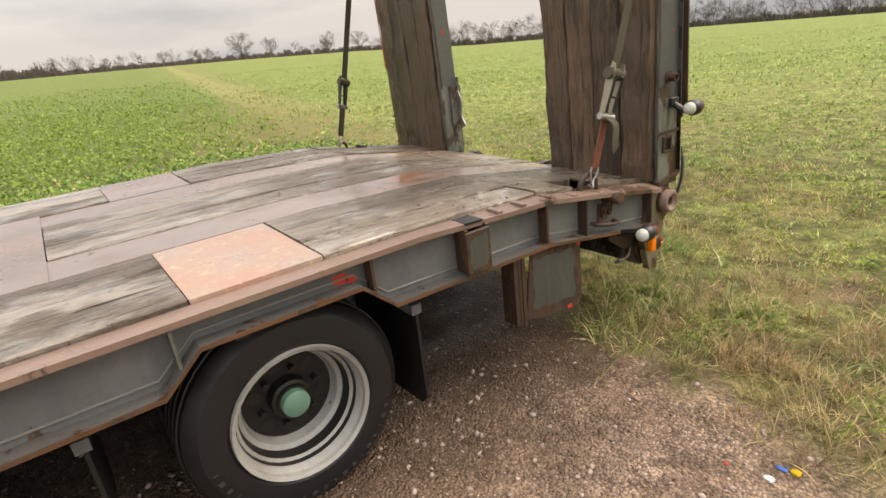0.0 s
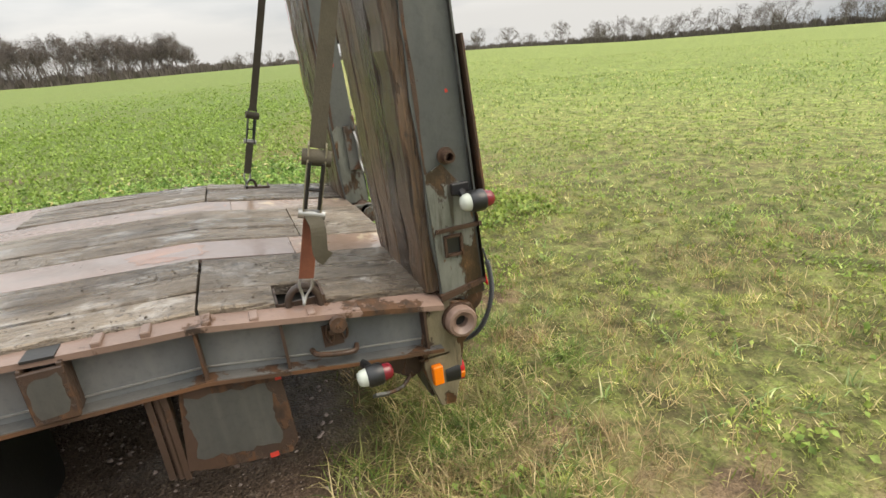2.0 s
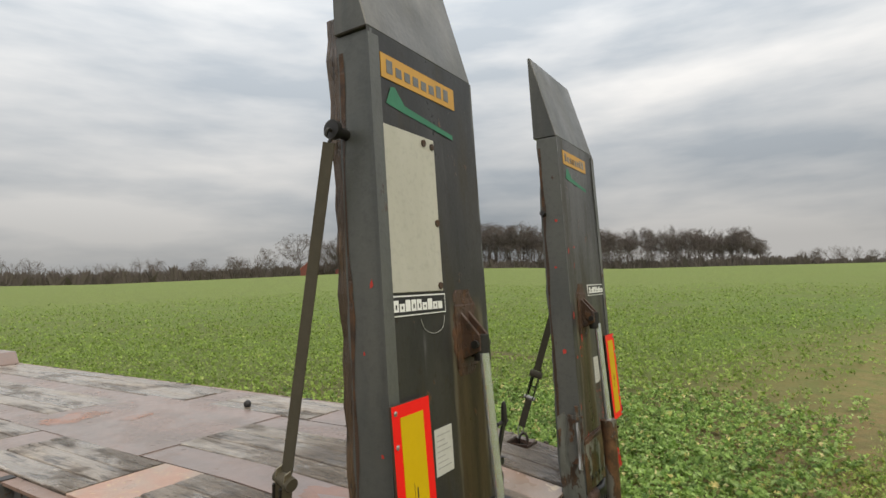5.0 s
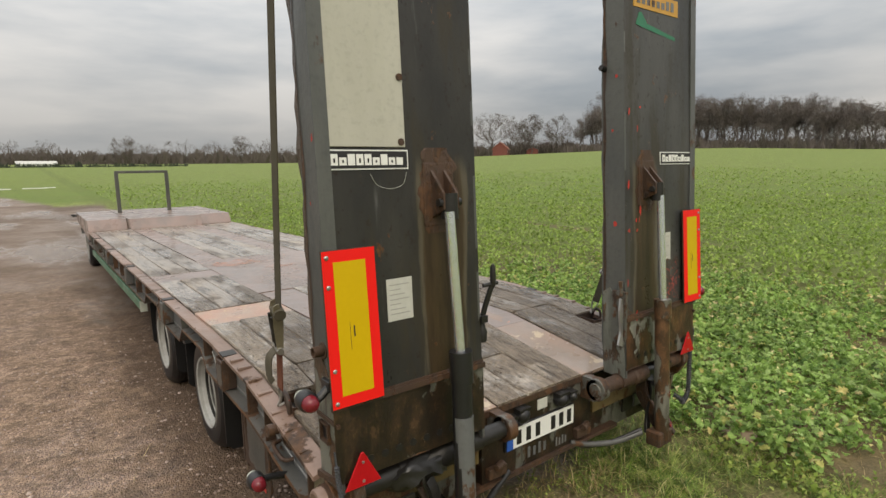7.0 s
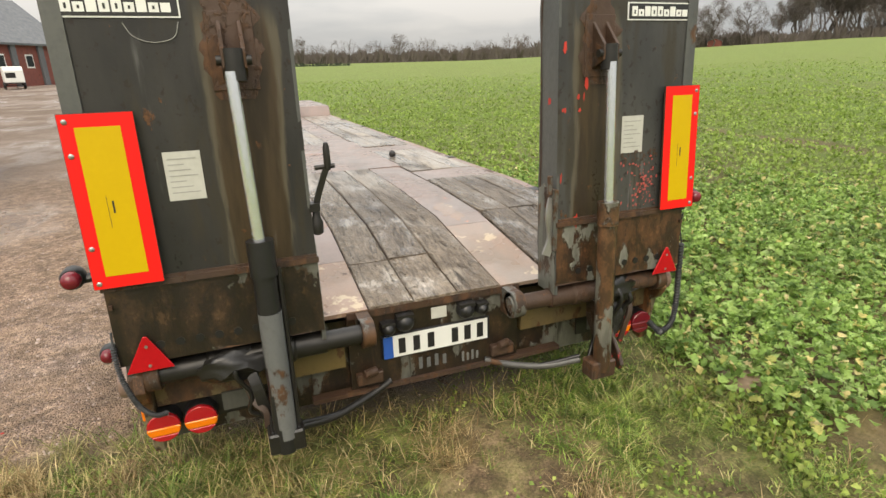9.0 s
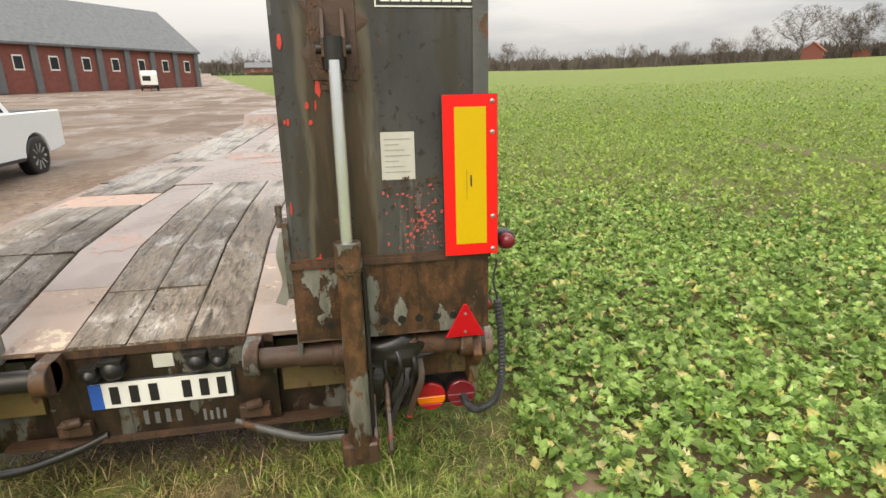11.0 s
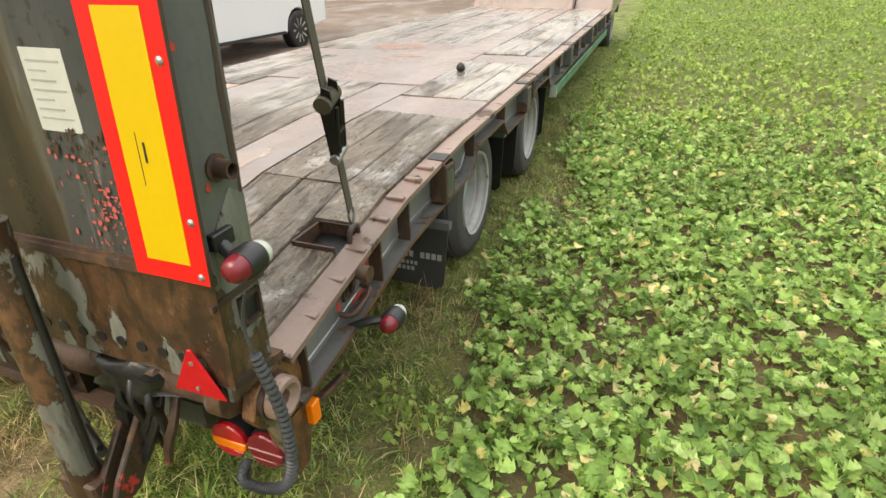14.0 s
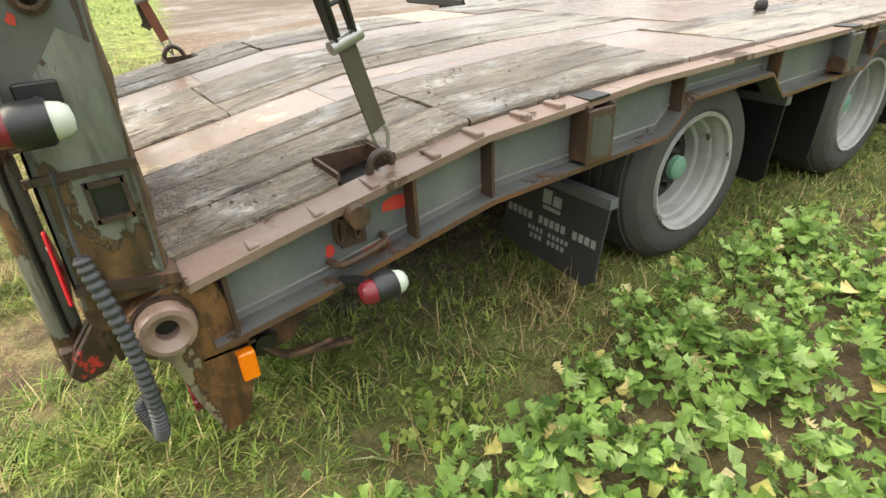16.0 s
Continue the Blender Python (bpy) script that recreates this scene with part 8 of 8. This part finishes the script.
def tree_arrays(seed, height, wide, low, twigs, limbs):
    """Trunk-and-limb arrays and twig arrays of a leafless tree: limbs rising off the whole trunk, boughs and twigs on them."""
    rnd = random.Random(seed)
    segs, fine = [], []

    def line(p, q, r, n, sag, keep):
        pts = [p]
        for i in range(1, n + 1):
            u = i / n
            c = p.lerp(q, u) + Vector((rnd.uniform(-1, 1), rnd.uniform(-1, 1), rnd.uniform(-0.5, 0.5))) * (q - p).length * 0.06 - Vector((0, 0, sag * math.sin(math.pi * u)))
            keep.append((pts[-1], c, r * (1 - 0.7 * (u - 1 / n)), r * (1 - 0.7 * u)))
            pts.append(c)
        return pts

    half, tall = height * wide / 2, height * (1.0 - low) / 2
    mid = Vector((0, 0, height * (1.0 + low) / 2))

    def inside(p, k=1.0):
        """Draws a point in to the crown's uneven round outline."""
        d = p - mid
        e = Vector((d.x / half, d.y / half, d.z / tall))
        lump = 0.88 + 0.30 * noise.noise(e.normalized() * 1.9 + Vector((seed, 0, 0)))
        return mid + d * min(1.0, k * lump / max(e.length, 0.01))

    r0 = height * 0.017
    trunk = line(Vector((0, 0, -0.3)), Vector((rnd.uniform(-0.8, 0.8), rnd.uniform(-0.8, 0.8), height * 0.84)), r0, 7, 0, segs)
    ends = [trunk[-1]]
    for i in range(limbs):
        a, up = i * 2.4 + rnd.uniform(-0.4, 0.4), rnd.uniform(-0.6, 0.95)
        flat = math.sqrt(1 - up * up)
        q = inside(mid + Vector((math.cos(a) * flat * half, math.sin(a) * flat * half, up * tall)), rnd.uniform(0.72, 0.95))
        reach = math.hypot(q.x, q.y)
        z = min(max(q.z - reach * rnd.uniform(0.5, 1.3), height * low * 0.8), height * 0.76)
        k = min(int(z / (height * 0.84) * 7), 6)
        p = trunk[k].lerp(trunk[k + 1], min(max(z / (height * 0.84) * 7 - k, 0), 1))
        pts = line(p, q, r0 * 0.5 * (1.15 - z / height), 4, reach * 0.10, segs)
        for _ in range(7):
            b = pts[rnd.choice((1, 2, 2, 3, 3, 4))]
            d = Vector((math.cos(a + rnd.uniform(-1.6, 1.6)), math.sin(a + rnd.uniform(-1.6, 1.6)), rnd.uniform(-0.4, 1.3))).normalized()
            e = inside(b + d * half * rnd.uniform(0.3, 0.62))
            ends += line(b, e, r0 * 0.13, 2, 0, fine)[1:]
        ends += pts[3:]
    v, f = [], []
    for p, q, ra, rb in segs:
        d, u, w = frame_of(p, q)
        b = len(v)
        for c, r in ((p, ra), (q, rb)):
            v += [c + r * (math.cos(t) * u + math.sin(t) * w) for t in (0, 2.1, 4.2)]
        f += [(b, b + 1, b + 4), (b, b + 4, b + 3), (b + 1, b + 2, b + 5), (b + 1, b + 5, b + 4), (b + 2, b, b + 3), (b + 2, b + 3, b + 5)]
    tv, tf = [], []

    def sliver(p, q, r):
        d, u, w = frame_of(p, q)
        a = rnd.uniform(0, math.pi)
        o = (math.cos(a) * u + math.sin(a) * w) * r
        b = len(tv)
        tv.extend((p + o, p - o, q))
        tf.append((b, b + 1, b + 2))

    for p, q, ra, rb in fine:
        sliver(p, p + (q - p) * 1.15, ra * 2.0)
    for i in range(twigs):
        p = rnd.choice(ends)
        out = Vector((p.x / half, p.y / half, (p.z - mid.z) / tall))
        t = (out * 0.7 + Vector((rnd.uniform(-1, 1), rnd.uniform(-1, 1), rnd.uniform(-0.6, 1.0)))).normalized()
        p = inside(p + Vector((rnd.gauss(0, 1), rnd.gauss(0, 1), rnd.gauss(0, 1))) * height * 0.03)
        sliver(p, inside(p + t * height * rnd.uniform(0.04, 0.10), 1.06), height * (0.0025 if twigs > 2000 else 0.0028))
    v, f, tv, tf = (np.array([x[:] for x in v]), np.array(f), np.array([x[:] for x in tv]), np.array(tf))
    high = max(v[:, 2].max(), tv[:, 2].max())
    return v * height / high, f, tv * height / high, tf


KINDS = [tree_arrays(11 + i, 20.0, (0.85, 1.0, 0.75, 1.15, 0.9)[i], (0.22, 0.25, 0.2, 0.27, 0.18)[i], 2300, 15) for i in range(5)]
LIGHT = [tree_arrays(31 + i, 20.0, (0.50, 0.6, 0.55, 0.66, 0.45)[i], (0.26, 0.32, 0.24, 0.34, 0.28)[i], 820, 12) for i in range(5)]
SCRUB = [tree_arrays(51 + i, 20.0, (0.8, 0.95, 1.1, 0.7, 0.9)[i], (0.06, 0.1, 0.05, 0.15, 0.08)[i], 900, 9) for i in range(5)]


def spot(az, r):
    x, y = r * math.sin(radians(az)), 2.0 + r * math.cos(radians(az))
    return x, y, ground_z(x, y)


def bare_tree(az, r, height, kind, label="bare winter tree at the field's edge"):
    x, y, z = spot(az, r)
    v, f, tv, tf = KINDS[kind]
    t = thing("bare_tree", label, "tree", "bare trees round the field", (x, y, z))
    t.rotation_euler = (0, 0, az * 0.37)
    k = height / 20.0
    part_me = big_mesh("trunk", v * k, f, BARK)
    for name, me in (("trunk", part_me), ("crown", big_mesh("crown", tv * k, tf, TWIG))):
        ob = new(name, me)
        ob.parent = t


def wood(name, label, az0, az1, r0, r1, count, h0, h1, seed, edge=True, dense=1.0, kinds=None, fall=0.0):
    rnd = random.Random(seed)
    arrays = []
    for i in range(count):
        az = rnd.uniform(az0, az1)
        x, y, z = spot(az, rnd.uniform(r0, r1))
        e = min(1.0, (az - az0) / 5 + 0.55, (az1 - az) / 5 + 0.55) if edge else 1.0
        k = rnd.uniform(h0, h1) / 20.0 * e * (1.0 - fall * (az - az0) / (az1 - az0))
        a = rnd.uniform(0, 6.28)
        m3 = np.array([[math.cos(a), -math.sin(a), 0], [math.sin(a), math.cos(a), 0], [0, 0, 1]]) * k
        v, f, tv, tf = (kinds or LIGHT)[rnd.randrange(5)]
        tf = tf[: int(len(tf) * dense)]
        for p, q in ((v, f), (tv, tf)):
            arrays.append((p @ m3.T + np.array([x, y, z]), q))
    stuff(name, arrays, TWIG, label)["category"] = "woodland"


def hedge(az0, az1, r, h, count, seed, mat, label):
    """A scrubby hedge: stems and twigs in great number, uneven in height."""
    rnd = np.random.default_rng(seed)
    az = rnd.uniform(az0, az1, count)
    v0 = np.array([(-0.5, 0, 0), (0.5, 0, 0), (0.0, 0, 1.0)])
    f0 = np.array([(0, 1, 2)])
    pts = np.array([spot(a, r + d) for a, d in zip(az, rnd.uniform(-4, 4, count))])
    hh = h * (0.55 + 0.45 * np.array([noise.noise((a * 1.7, seed, 0)) for a in az])) * rnd.uniform(0.5, 1.3, count)
    t = rotations(np.radians(-az) + rnd.normal(0, 0.5, count), rnd.normal(0, 0.2, count), rnd.normal(0, 0.35, count), hh)
    t[:, :, 0] *= (rnd.uniform(0.12, 0.4, count))[:, None]
    pts[:, 2] -= 0.2
    v, f = spread(v0, f0, t, pts)
    stuff("hedge", [(v, f)], mat, label)["category"] = "hedge"


wood("woodland", "leafless grey-brown beech wood beyond the crop", 51.5, 89, 300, 328, 190, 25, 33, 3, fall=0.38)
wood("woodland", "young growth standing under the beech wood", 52.5, 88, 292, 310, 90, 9, 18, 23, True, 1.0, SCRUB, 0.3)
wood("woodland", "distant belt of leafless woodland behind the pasture", 126, 170, 300, 330, 125, 7, 15, 5, True, 0.8, SCRUB)
wood("woodland", "far low treeline beyond the fields", -30, 30, 335, 400, 85, 9, 16, 8, False, 0.6, SCRUB)
wood("woodland", "sparse scrubby trees along the far field edge", 90, 125, 318, 340, 55, 4, 9, 13, False, 0.7, SCRUB)
wood("woodland", "trees around the farm across the field", 29, 51, 318, 345, 45, 6, 13, 17, False, 0.8, SCRUB)
hedge(-30, 51, 326, 9.5, 24000, 2, THICKET, "low brown hedge along the far field")
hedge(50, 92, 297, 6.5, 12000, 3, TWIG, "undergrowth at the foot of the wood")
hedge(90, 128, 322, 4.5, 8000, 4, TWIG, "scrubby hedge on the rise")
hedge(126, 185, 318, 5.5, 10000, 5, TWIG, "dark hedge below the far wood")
hedge(-12, 12, 190, 2.2, 1500, 6, EVERGREEN, "low dark field boundary")
for az, h, kind in ((33.0, 7, 1), (36.3, 8, 2), (39.3, 10.5, 0), (42.5, 15, 3), (45.2, 13.5, 1), (46.7, 14.5, 2), (49.3, 13.5, 0), (17.0, 15, 2), (7.0, 14, 1), (-3.5, 11, 3), (1.5, 10, 0),
                    (107.8, 13, 3), (110.5, 10, 1), (116, 11, 0), (119, 10, 3), (124, 12, 1), (96.5, 6, 0), (101, 7, 1), (104, 6, 2), (92.5, 6, 2)):
    bare_tree(az, 296 if az > 25 else 250, h * (1.55 if 30 < az < 50 else 1.0 if az > 25 else 0.85), kind)

BRICK = painted("dull_red_wall", (0.20, 0.062, 0.046), (0.15, 0.048, 0.038), rust=0.0, rough=(0.7, 0.9), streak=(1, 1, 1), grain=8)
SLATE = painted("grey_roof", (0.10, 0.105, 0.115), (0.13, 0.135, 0.14), rust=0.0, rough=(0.5, 0.7), grain=5)
TILE = painted("red_tile_roof", (0.36, 0.11, 0.06), (0.26, 0.085, 0.05), rust=0.0, rough=(0.6, 0.8), grain=5)
PANE = plain("dark_window", (0.03, 0.035, 0.04), 0.1, 0, 0.1)


def building(name, label, az, r, turn, length, width, eave, ridge, wall, roof, bays, piers=False):
    x, y, z = spot(az, r)
    h = thing(name, label, "building", "", (x, y, z - 0.2))
    h.rotation_euler = (0, 0, radians(turn))
    bm = B()
    ext(bm, [(-width / 2, 0), (width / 2, 0), (width / 2, eave), (0, ridge - 0.15), (-width / 2, eave)], "x", -length / 2, length / 2)
    body = part("wall", bm, wall, h)
    for s in (-1, 1):
        bm = B()
        ext(bm, [(s * (width / 2 + 0.4), eave - 0.25), (0, ridge), (0, ridge + 0.2), (s * (width / 2 + 0.4), eave - 0.03)], "x", -length / 2 - 0.4, length / 2 + 0.4)
        part("roof", bm, roof, h)
    for i in range(bays):
        xx = -length / 2 + length * (i + 0.5) / bays
        for s in (-1, 1):
            bm = B()
            box(bm, xx - 0.45, xx + 0.45, *sorted((s * width / 2, s * (width / 2 + 0.03))), eave * 0.45, eave * 0.75)
            win = part("window", bm, WHITE, h)
            bm = B()
            box(bm, xx - 0.37, xx + 0.37, *sorted((s * (width / 2 + 0.03), s * (width / 2 + 0.045))), eave * 0.48, eave * 0.72)
            part("pane", bm, PANE, win)
            if piers:
                bm = B()
                box(bm, xx + length / bays / 2 - 0.5, xx + length / bays / 2 + 0.1, *sorted((s * width / 2, s * (width / 2 + 0.25))), 0, eave - 0.1)
                part("pier", bm, SLATE, h)
    return h


building("brick_barn", "long dull red barn with grey piers and slate roof", -24.2, 68, 60, 26, 11, 4.4, 9.0, BRICK, SLATE, 8, True)
building("farmhouse", "small red farmhouse with a tiled roof across the field", 43.6, 300, 40, 11, 8, 3.6, 7.2, BRICK, TILE, 3)
building("farm_shed", "low red farm outbuilding beside the trees", 46.8, 305, 45, 14, 6, 2.4, 3.8, BRICK, SLATE, 3)
building("farm_shed", "distant red shed beyond the yard", -7.6, 215, 5, 9, 7, 2.6, 4.2, BRICK, SLATE, 2)
building("white_shed", "distant low white building behind the hedge", 0.3, 235, 5, 11, 6, 0.9, 1.7, WHITE, LABELW, 3)
building("white_shed", "distant small white roof beyond the yard", -6.0, 220, 5, 7, 5, 1.2, 2.2, WHITE, LABELW, 2)
building("white_shed", "distant pale farm roof among the far hedges", -13.6, 200, 5, 4, 4, 1.2, 2.3, WHITE, LABELW, 2)

# pale slush lying at the field's edge beyond the yard
bm = B()
for dx, dy, w, d in ((0, 0, 1.6, 0.9), (1.4, 1.0, 0.8, 1.2), (-1.5, -0.6, 0.8, 0.6)):
    box(bm, -2.4 + dx, -2.4 + dx + w, 52 + dy, 52 + dy + d, ground_z(-2.4, 52) - 0.02, ground_z(-2.4, 52) + 0.05)
slush = link_mesh("white_sheeting", bm, WHITE, None)
tagged(slush, "scraps of white sheeting lying at the field edge", "sheeting")


# ---- white pickup parked in the yard ----
def pickup(x, y, turn):
    CARW = plain("white_car_paint", (0.74, 0.75, 0.75), 0.22, 0, 0.04, 3, 0.0)
    GLASS = plain("tinted_car_glass", (0.02, 0.025, 0.028), 0.06, 0, 0.1)
    TRIM = plain("black_car_trim", (0.02, 0.02, 0.021), 0.5, 0, 0.2)
    LAMP = plain("car_headlamp", (0.55, 0.57, 0.6), 0.1, 0.4, 0.1)
    car = thing("pickup_truck", "white double-cab pickup truck parked on the gravel", "car", "", (x, y, ground_z(x, y)))
    car.rotation_euler = (0, 0, radians(turn))
    # length along y, front towards -y
    def arch(cy, r, n=9):
        return [(cy + r * math.cos(math.pi * k / n), 0.38 + r * math.sin(math.pi * k / n)) for k in range(n, -1, -1)]
    low = [(-2.60, 0.42), (-2.0, 0.36)] + arch(-1.56, 0.43) + [(-1.1, 0.36), (1.08, 0.36)] + arch(1.54, 0.43) + [(2.0, 0.40), (2.62, 0.48), (2.64, 1.20), (0.95, 1.20), (-1.05, 1.20), (-2.1, 1.14), (-2.58, 1.00), (-2.64, 0.62)]
    bm = B()
    ext(bm, low, "x", -0.94, 0.94)
    part("body", bm, CARW, car, "white painted lower body", bevel=0.03)
    bm = B()
    for (a, za, wa), (b, zb, wb) in (((-1.02, 1.19, 0.90), (-0.25, 1.80, 0.72)), ((-0.25, 1.80, 0.72), (0.62, 1.84, 0.72)), ((0.62, 1.84, 0.72), (0.98, 1.19, 0.90))):
        v = [bm.verts.new(p) for p in ((-wa, a, za), (wa, a, za), (wb, b, zb), (-wb, b, zb))]
        bm.faces.new(v)
    for s in (-1, 1):
        bm.faces.new([bm.verts.new(p) for p in ((s * 0.90, -1.02, 1.19), (s * 0.72, -0.25, 1.80), (s * 0.72, 0.62, 1.84), (s * 0.90, 0.98, 1.19))])
    part("cab", bm, CARW, car, "white cab")
    for s in (-1, 1):
        for q in (((0.885, -0.82, 1.24), (0.735, -0.22, 1.73), (0.735, 0.10, 1.75), (0.885, 0.10, 1.23)), ((0.885, 0.17, 1.23), (0.735, 0.17, 1.75), (0.735, 0.56, 1.76), (0.885, 0.80, 1.22))):
            bm = B()
            bm.faces.new([bm.verts.new((s * (p[0] + 0.012), p[1], p[2])) for p in q])
            bmesh.ops.solidify(bm, geom=bm.faces[:], thickness=0.006)
            part("side_window", bm, GLASS, car)
        bm = B()
        box(bm, *sorted((s * 0.93, s * 0.99)), -1.0, 0.98, 0.36, 0.41)
        part("side_step", bm, TRIM, car)
        bm = B()
        box(bm, *sorted((s * 0.88, s * 1.06)), -0.78, -0.68, 1.22, 1.38)
        part("mirror", bm, TRIM, car, bevel=0.02)
        bm = B()
        box(bm, *sorted((s * 0.56, s * 0.93)), -2.655, -2.50, 0.80, 0.93)
        part("headlight", bm, LAMP, car, bevel=0.02)
        bm = B()
        box(bm, *sorted((s * 0.72, s * 0.90)), 2.60, 2.655, 0.72, 1.02)
        part("rear_light", bm, REDLENS, car)
        for cy in (-1.56, 1.54):
            w = new("wheel")
            w.parent = car
            bm = B()
            lathe(bm, (s * 0.95, cy, 0.38), (s * 0.5, cy, 0.38), [(0.0, 0.26), (-0.005, 0.30), (0.01, 0.36), (0.04, 0.38), (0.2, 0.38), (0.24, 0.35), (0.24, 0.26)], 30, closed=True)
            part("tyre", bm, RUBBER, w, smooth=30)
            bm = B()
            lathe(bm, (s * 0.94, cy, 0.38), (s * 0.5, cy, 0.38), [(0.0, 0.262), (0.01, 0.245), (0.09, 0.235), (0.1, 0.0)], 28)
            part("rim", bm, DARK, w, smooth=30)
            for k in range(10):
                a = k * math.tau / 10
                bm = B()
                p0, p1 = (s * 0.915, cy + 0.04 * math.cos(a), 0.38 + 0.04 * math.sin(a)), (s * 0.937, cy + 0.245 * math.cos(a), 0.38 + 0.245 * math.sin(a))
                sweep(bm, [p0, p1], 0, 4, (0.02, 0.012))
                part("spoke", bm, SILVER, w)
            bm = B()
            cyl(bm, (s * 0.90, cy, 0.38), (s * 0.935, cy, 0.38), 0.06, n=14)
            part("centre_cap", bm, SILVER, w)
    bm = B()
    v = [bm.verts.new(p) for p in ((-0.80, -0.965, 1.26), (0.80, -0.965, 1.26), (0.68, -0.285, 1.795), (-0.68, -0.285, 1.795))]
    bm.faces.new(v)
    bmesh.ops.solidify(bm, geom=bm.faces[:], thickness=0.02)
    part("windscreen", bm, GLASS, car)
    bm = B()
    for k in range(3):
        box(bm, -0.54, 0.54, -2.665, -2.60, 0.70 + k * 0.075, 0.745 + k * 0.075)
    part("grille", bm, TRIM, car)
    bm = B()
    box(bm, -0.85, 0.85, -2.67, -2.58, 0.40, 0.52)
    part("front_skirt", bm, TRIM, car, bevel=0.02)
    bm = B()
    box(bm, -0.26, 0.26, -2.69, -2.672, 0.54, 0.65)
    pl = part("number_plate", bm, WHITE, car)
    for k in range(6):
        bm = B()
        box(bm, -0.19 + k * 0.07, -0.15 + k * 0.07, -2.694, -2.69, 0.56, 0.63)
        part("dark_bar", bm, INK, pl)
    bm = B()
    box(bm, -0.78, 0.78, 1.05, 2.6, 1.195, 1.215)
    part("load_cover", bm, TRIM, car)


pickup(-5.95, 8.05, 0)


# ---- small white covered trailer standing before the barn ----
def box_trailer(x, y, turn):
    tr = thing("box_trailer", "small white covered trailer parked before the barn", "trailer", "", (x, y, ground_z(x, y)))
    tr.rotation_euler = (0, 0, radians(turn))
    bm = B()
    ext(bm, [(-1.25, 0.55), (1.25, 0.55), (1.25, 1.75), (1.05, 1.92), (-0.95, 1.92), (-1.25, 1.6)], "x", -0.72, 0.72)
    body = part("body", bm, WHITE, tr, "white panelled body", bevel=0.04)
    for a, b in ((-0.6, 0.12),):
        bm = B()
        box(bm, a, b, -1.262, -1.25, 0.95, 1.4)
        part("hatch", bm, DARK, body, "dark hatch")
    for s in (-1, 1):
        bm = B()
        lathe(bm, (s * 0.82, 0.1, 0.33), (s * 0.4, 0.1, 0.33), [(0.0, 0.18), (-0.01, 0.25), (0.02, 0.32), (0.16, 0.33), (0.19, 0.28), (0.19, 0.18)], 20, closed=True)
        part("tyre", bm, RUBBER, tr, smooth=30)
        bm = B()
        lathe(bm, (s * 0.81, 0.1, 0.33), (s * 0.4, 0.1, 0.33), [(0.0, 0.185), (0.05, 0.16), (0.06, 0.0)], 18)
        part("rim", bm, SILVER, tr, smooth=30)
    bm = B()
    box(bm, -0.66, 0.66, -1.2, 1.2, 0.45, 0.555)
    box(bm, -0.70, 0.70, 0.05, 0.15, 0.29, 0.37)
    box(bm, -0.60, -0.50, 0.02, 0.18, 0.36, 0.46)
    box(bm, 0.50, 0.60, 0.02, 0.18, 0.36, 0.46)
    part("frame", bm, DARK, tr)
    bm = B()
    sweep(bm, [(-0.4, -1.2, 0.5), (0.0, -2.1, 0.48)], 0.04)
    sweep(bm, [(0.4, -1.2, 0.5), (0.0, -2.1, 0.48)], 0.04)
    cyl(bm, (0, -2.0, 0.5), (0, -2.0, 0.0), 0.035, n=10)
    part("drawbar", bm, DARK, tr)


box_trailer(-18.3, 59.4, 20)
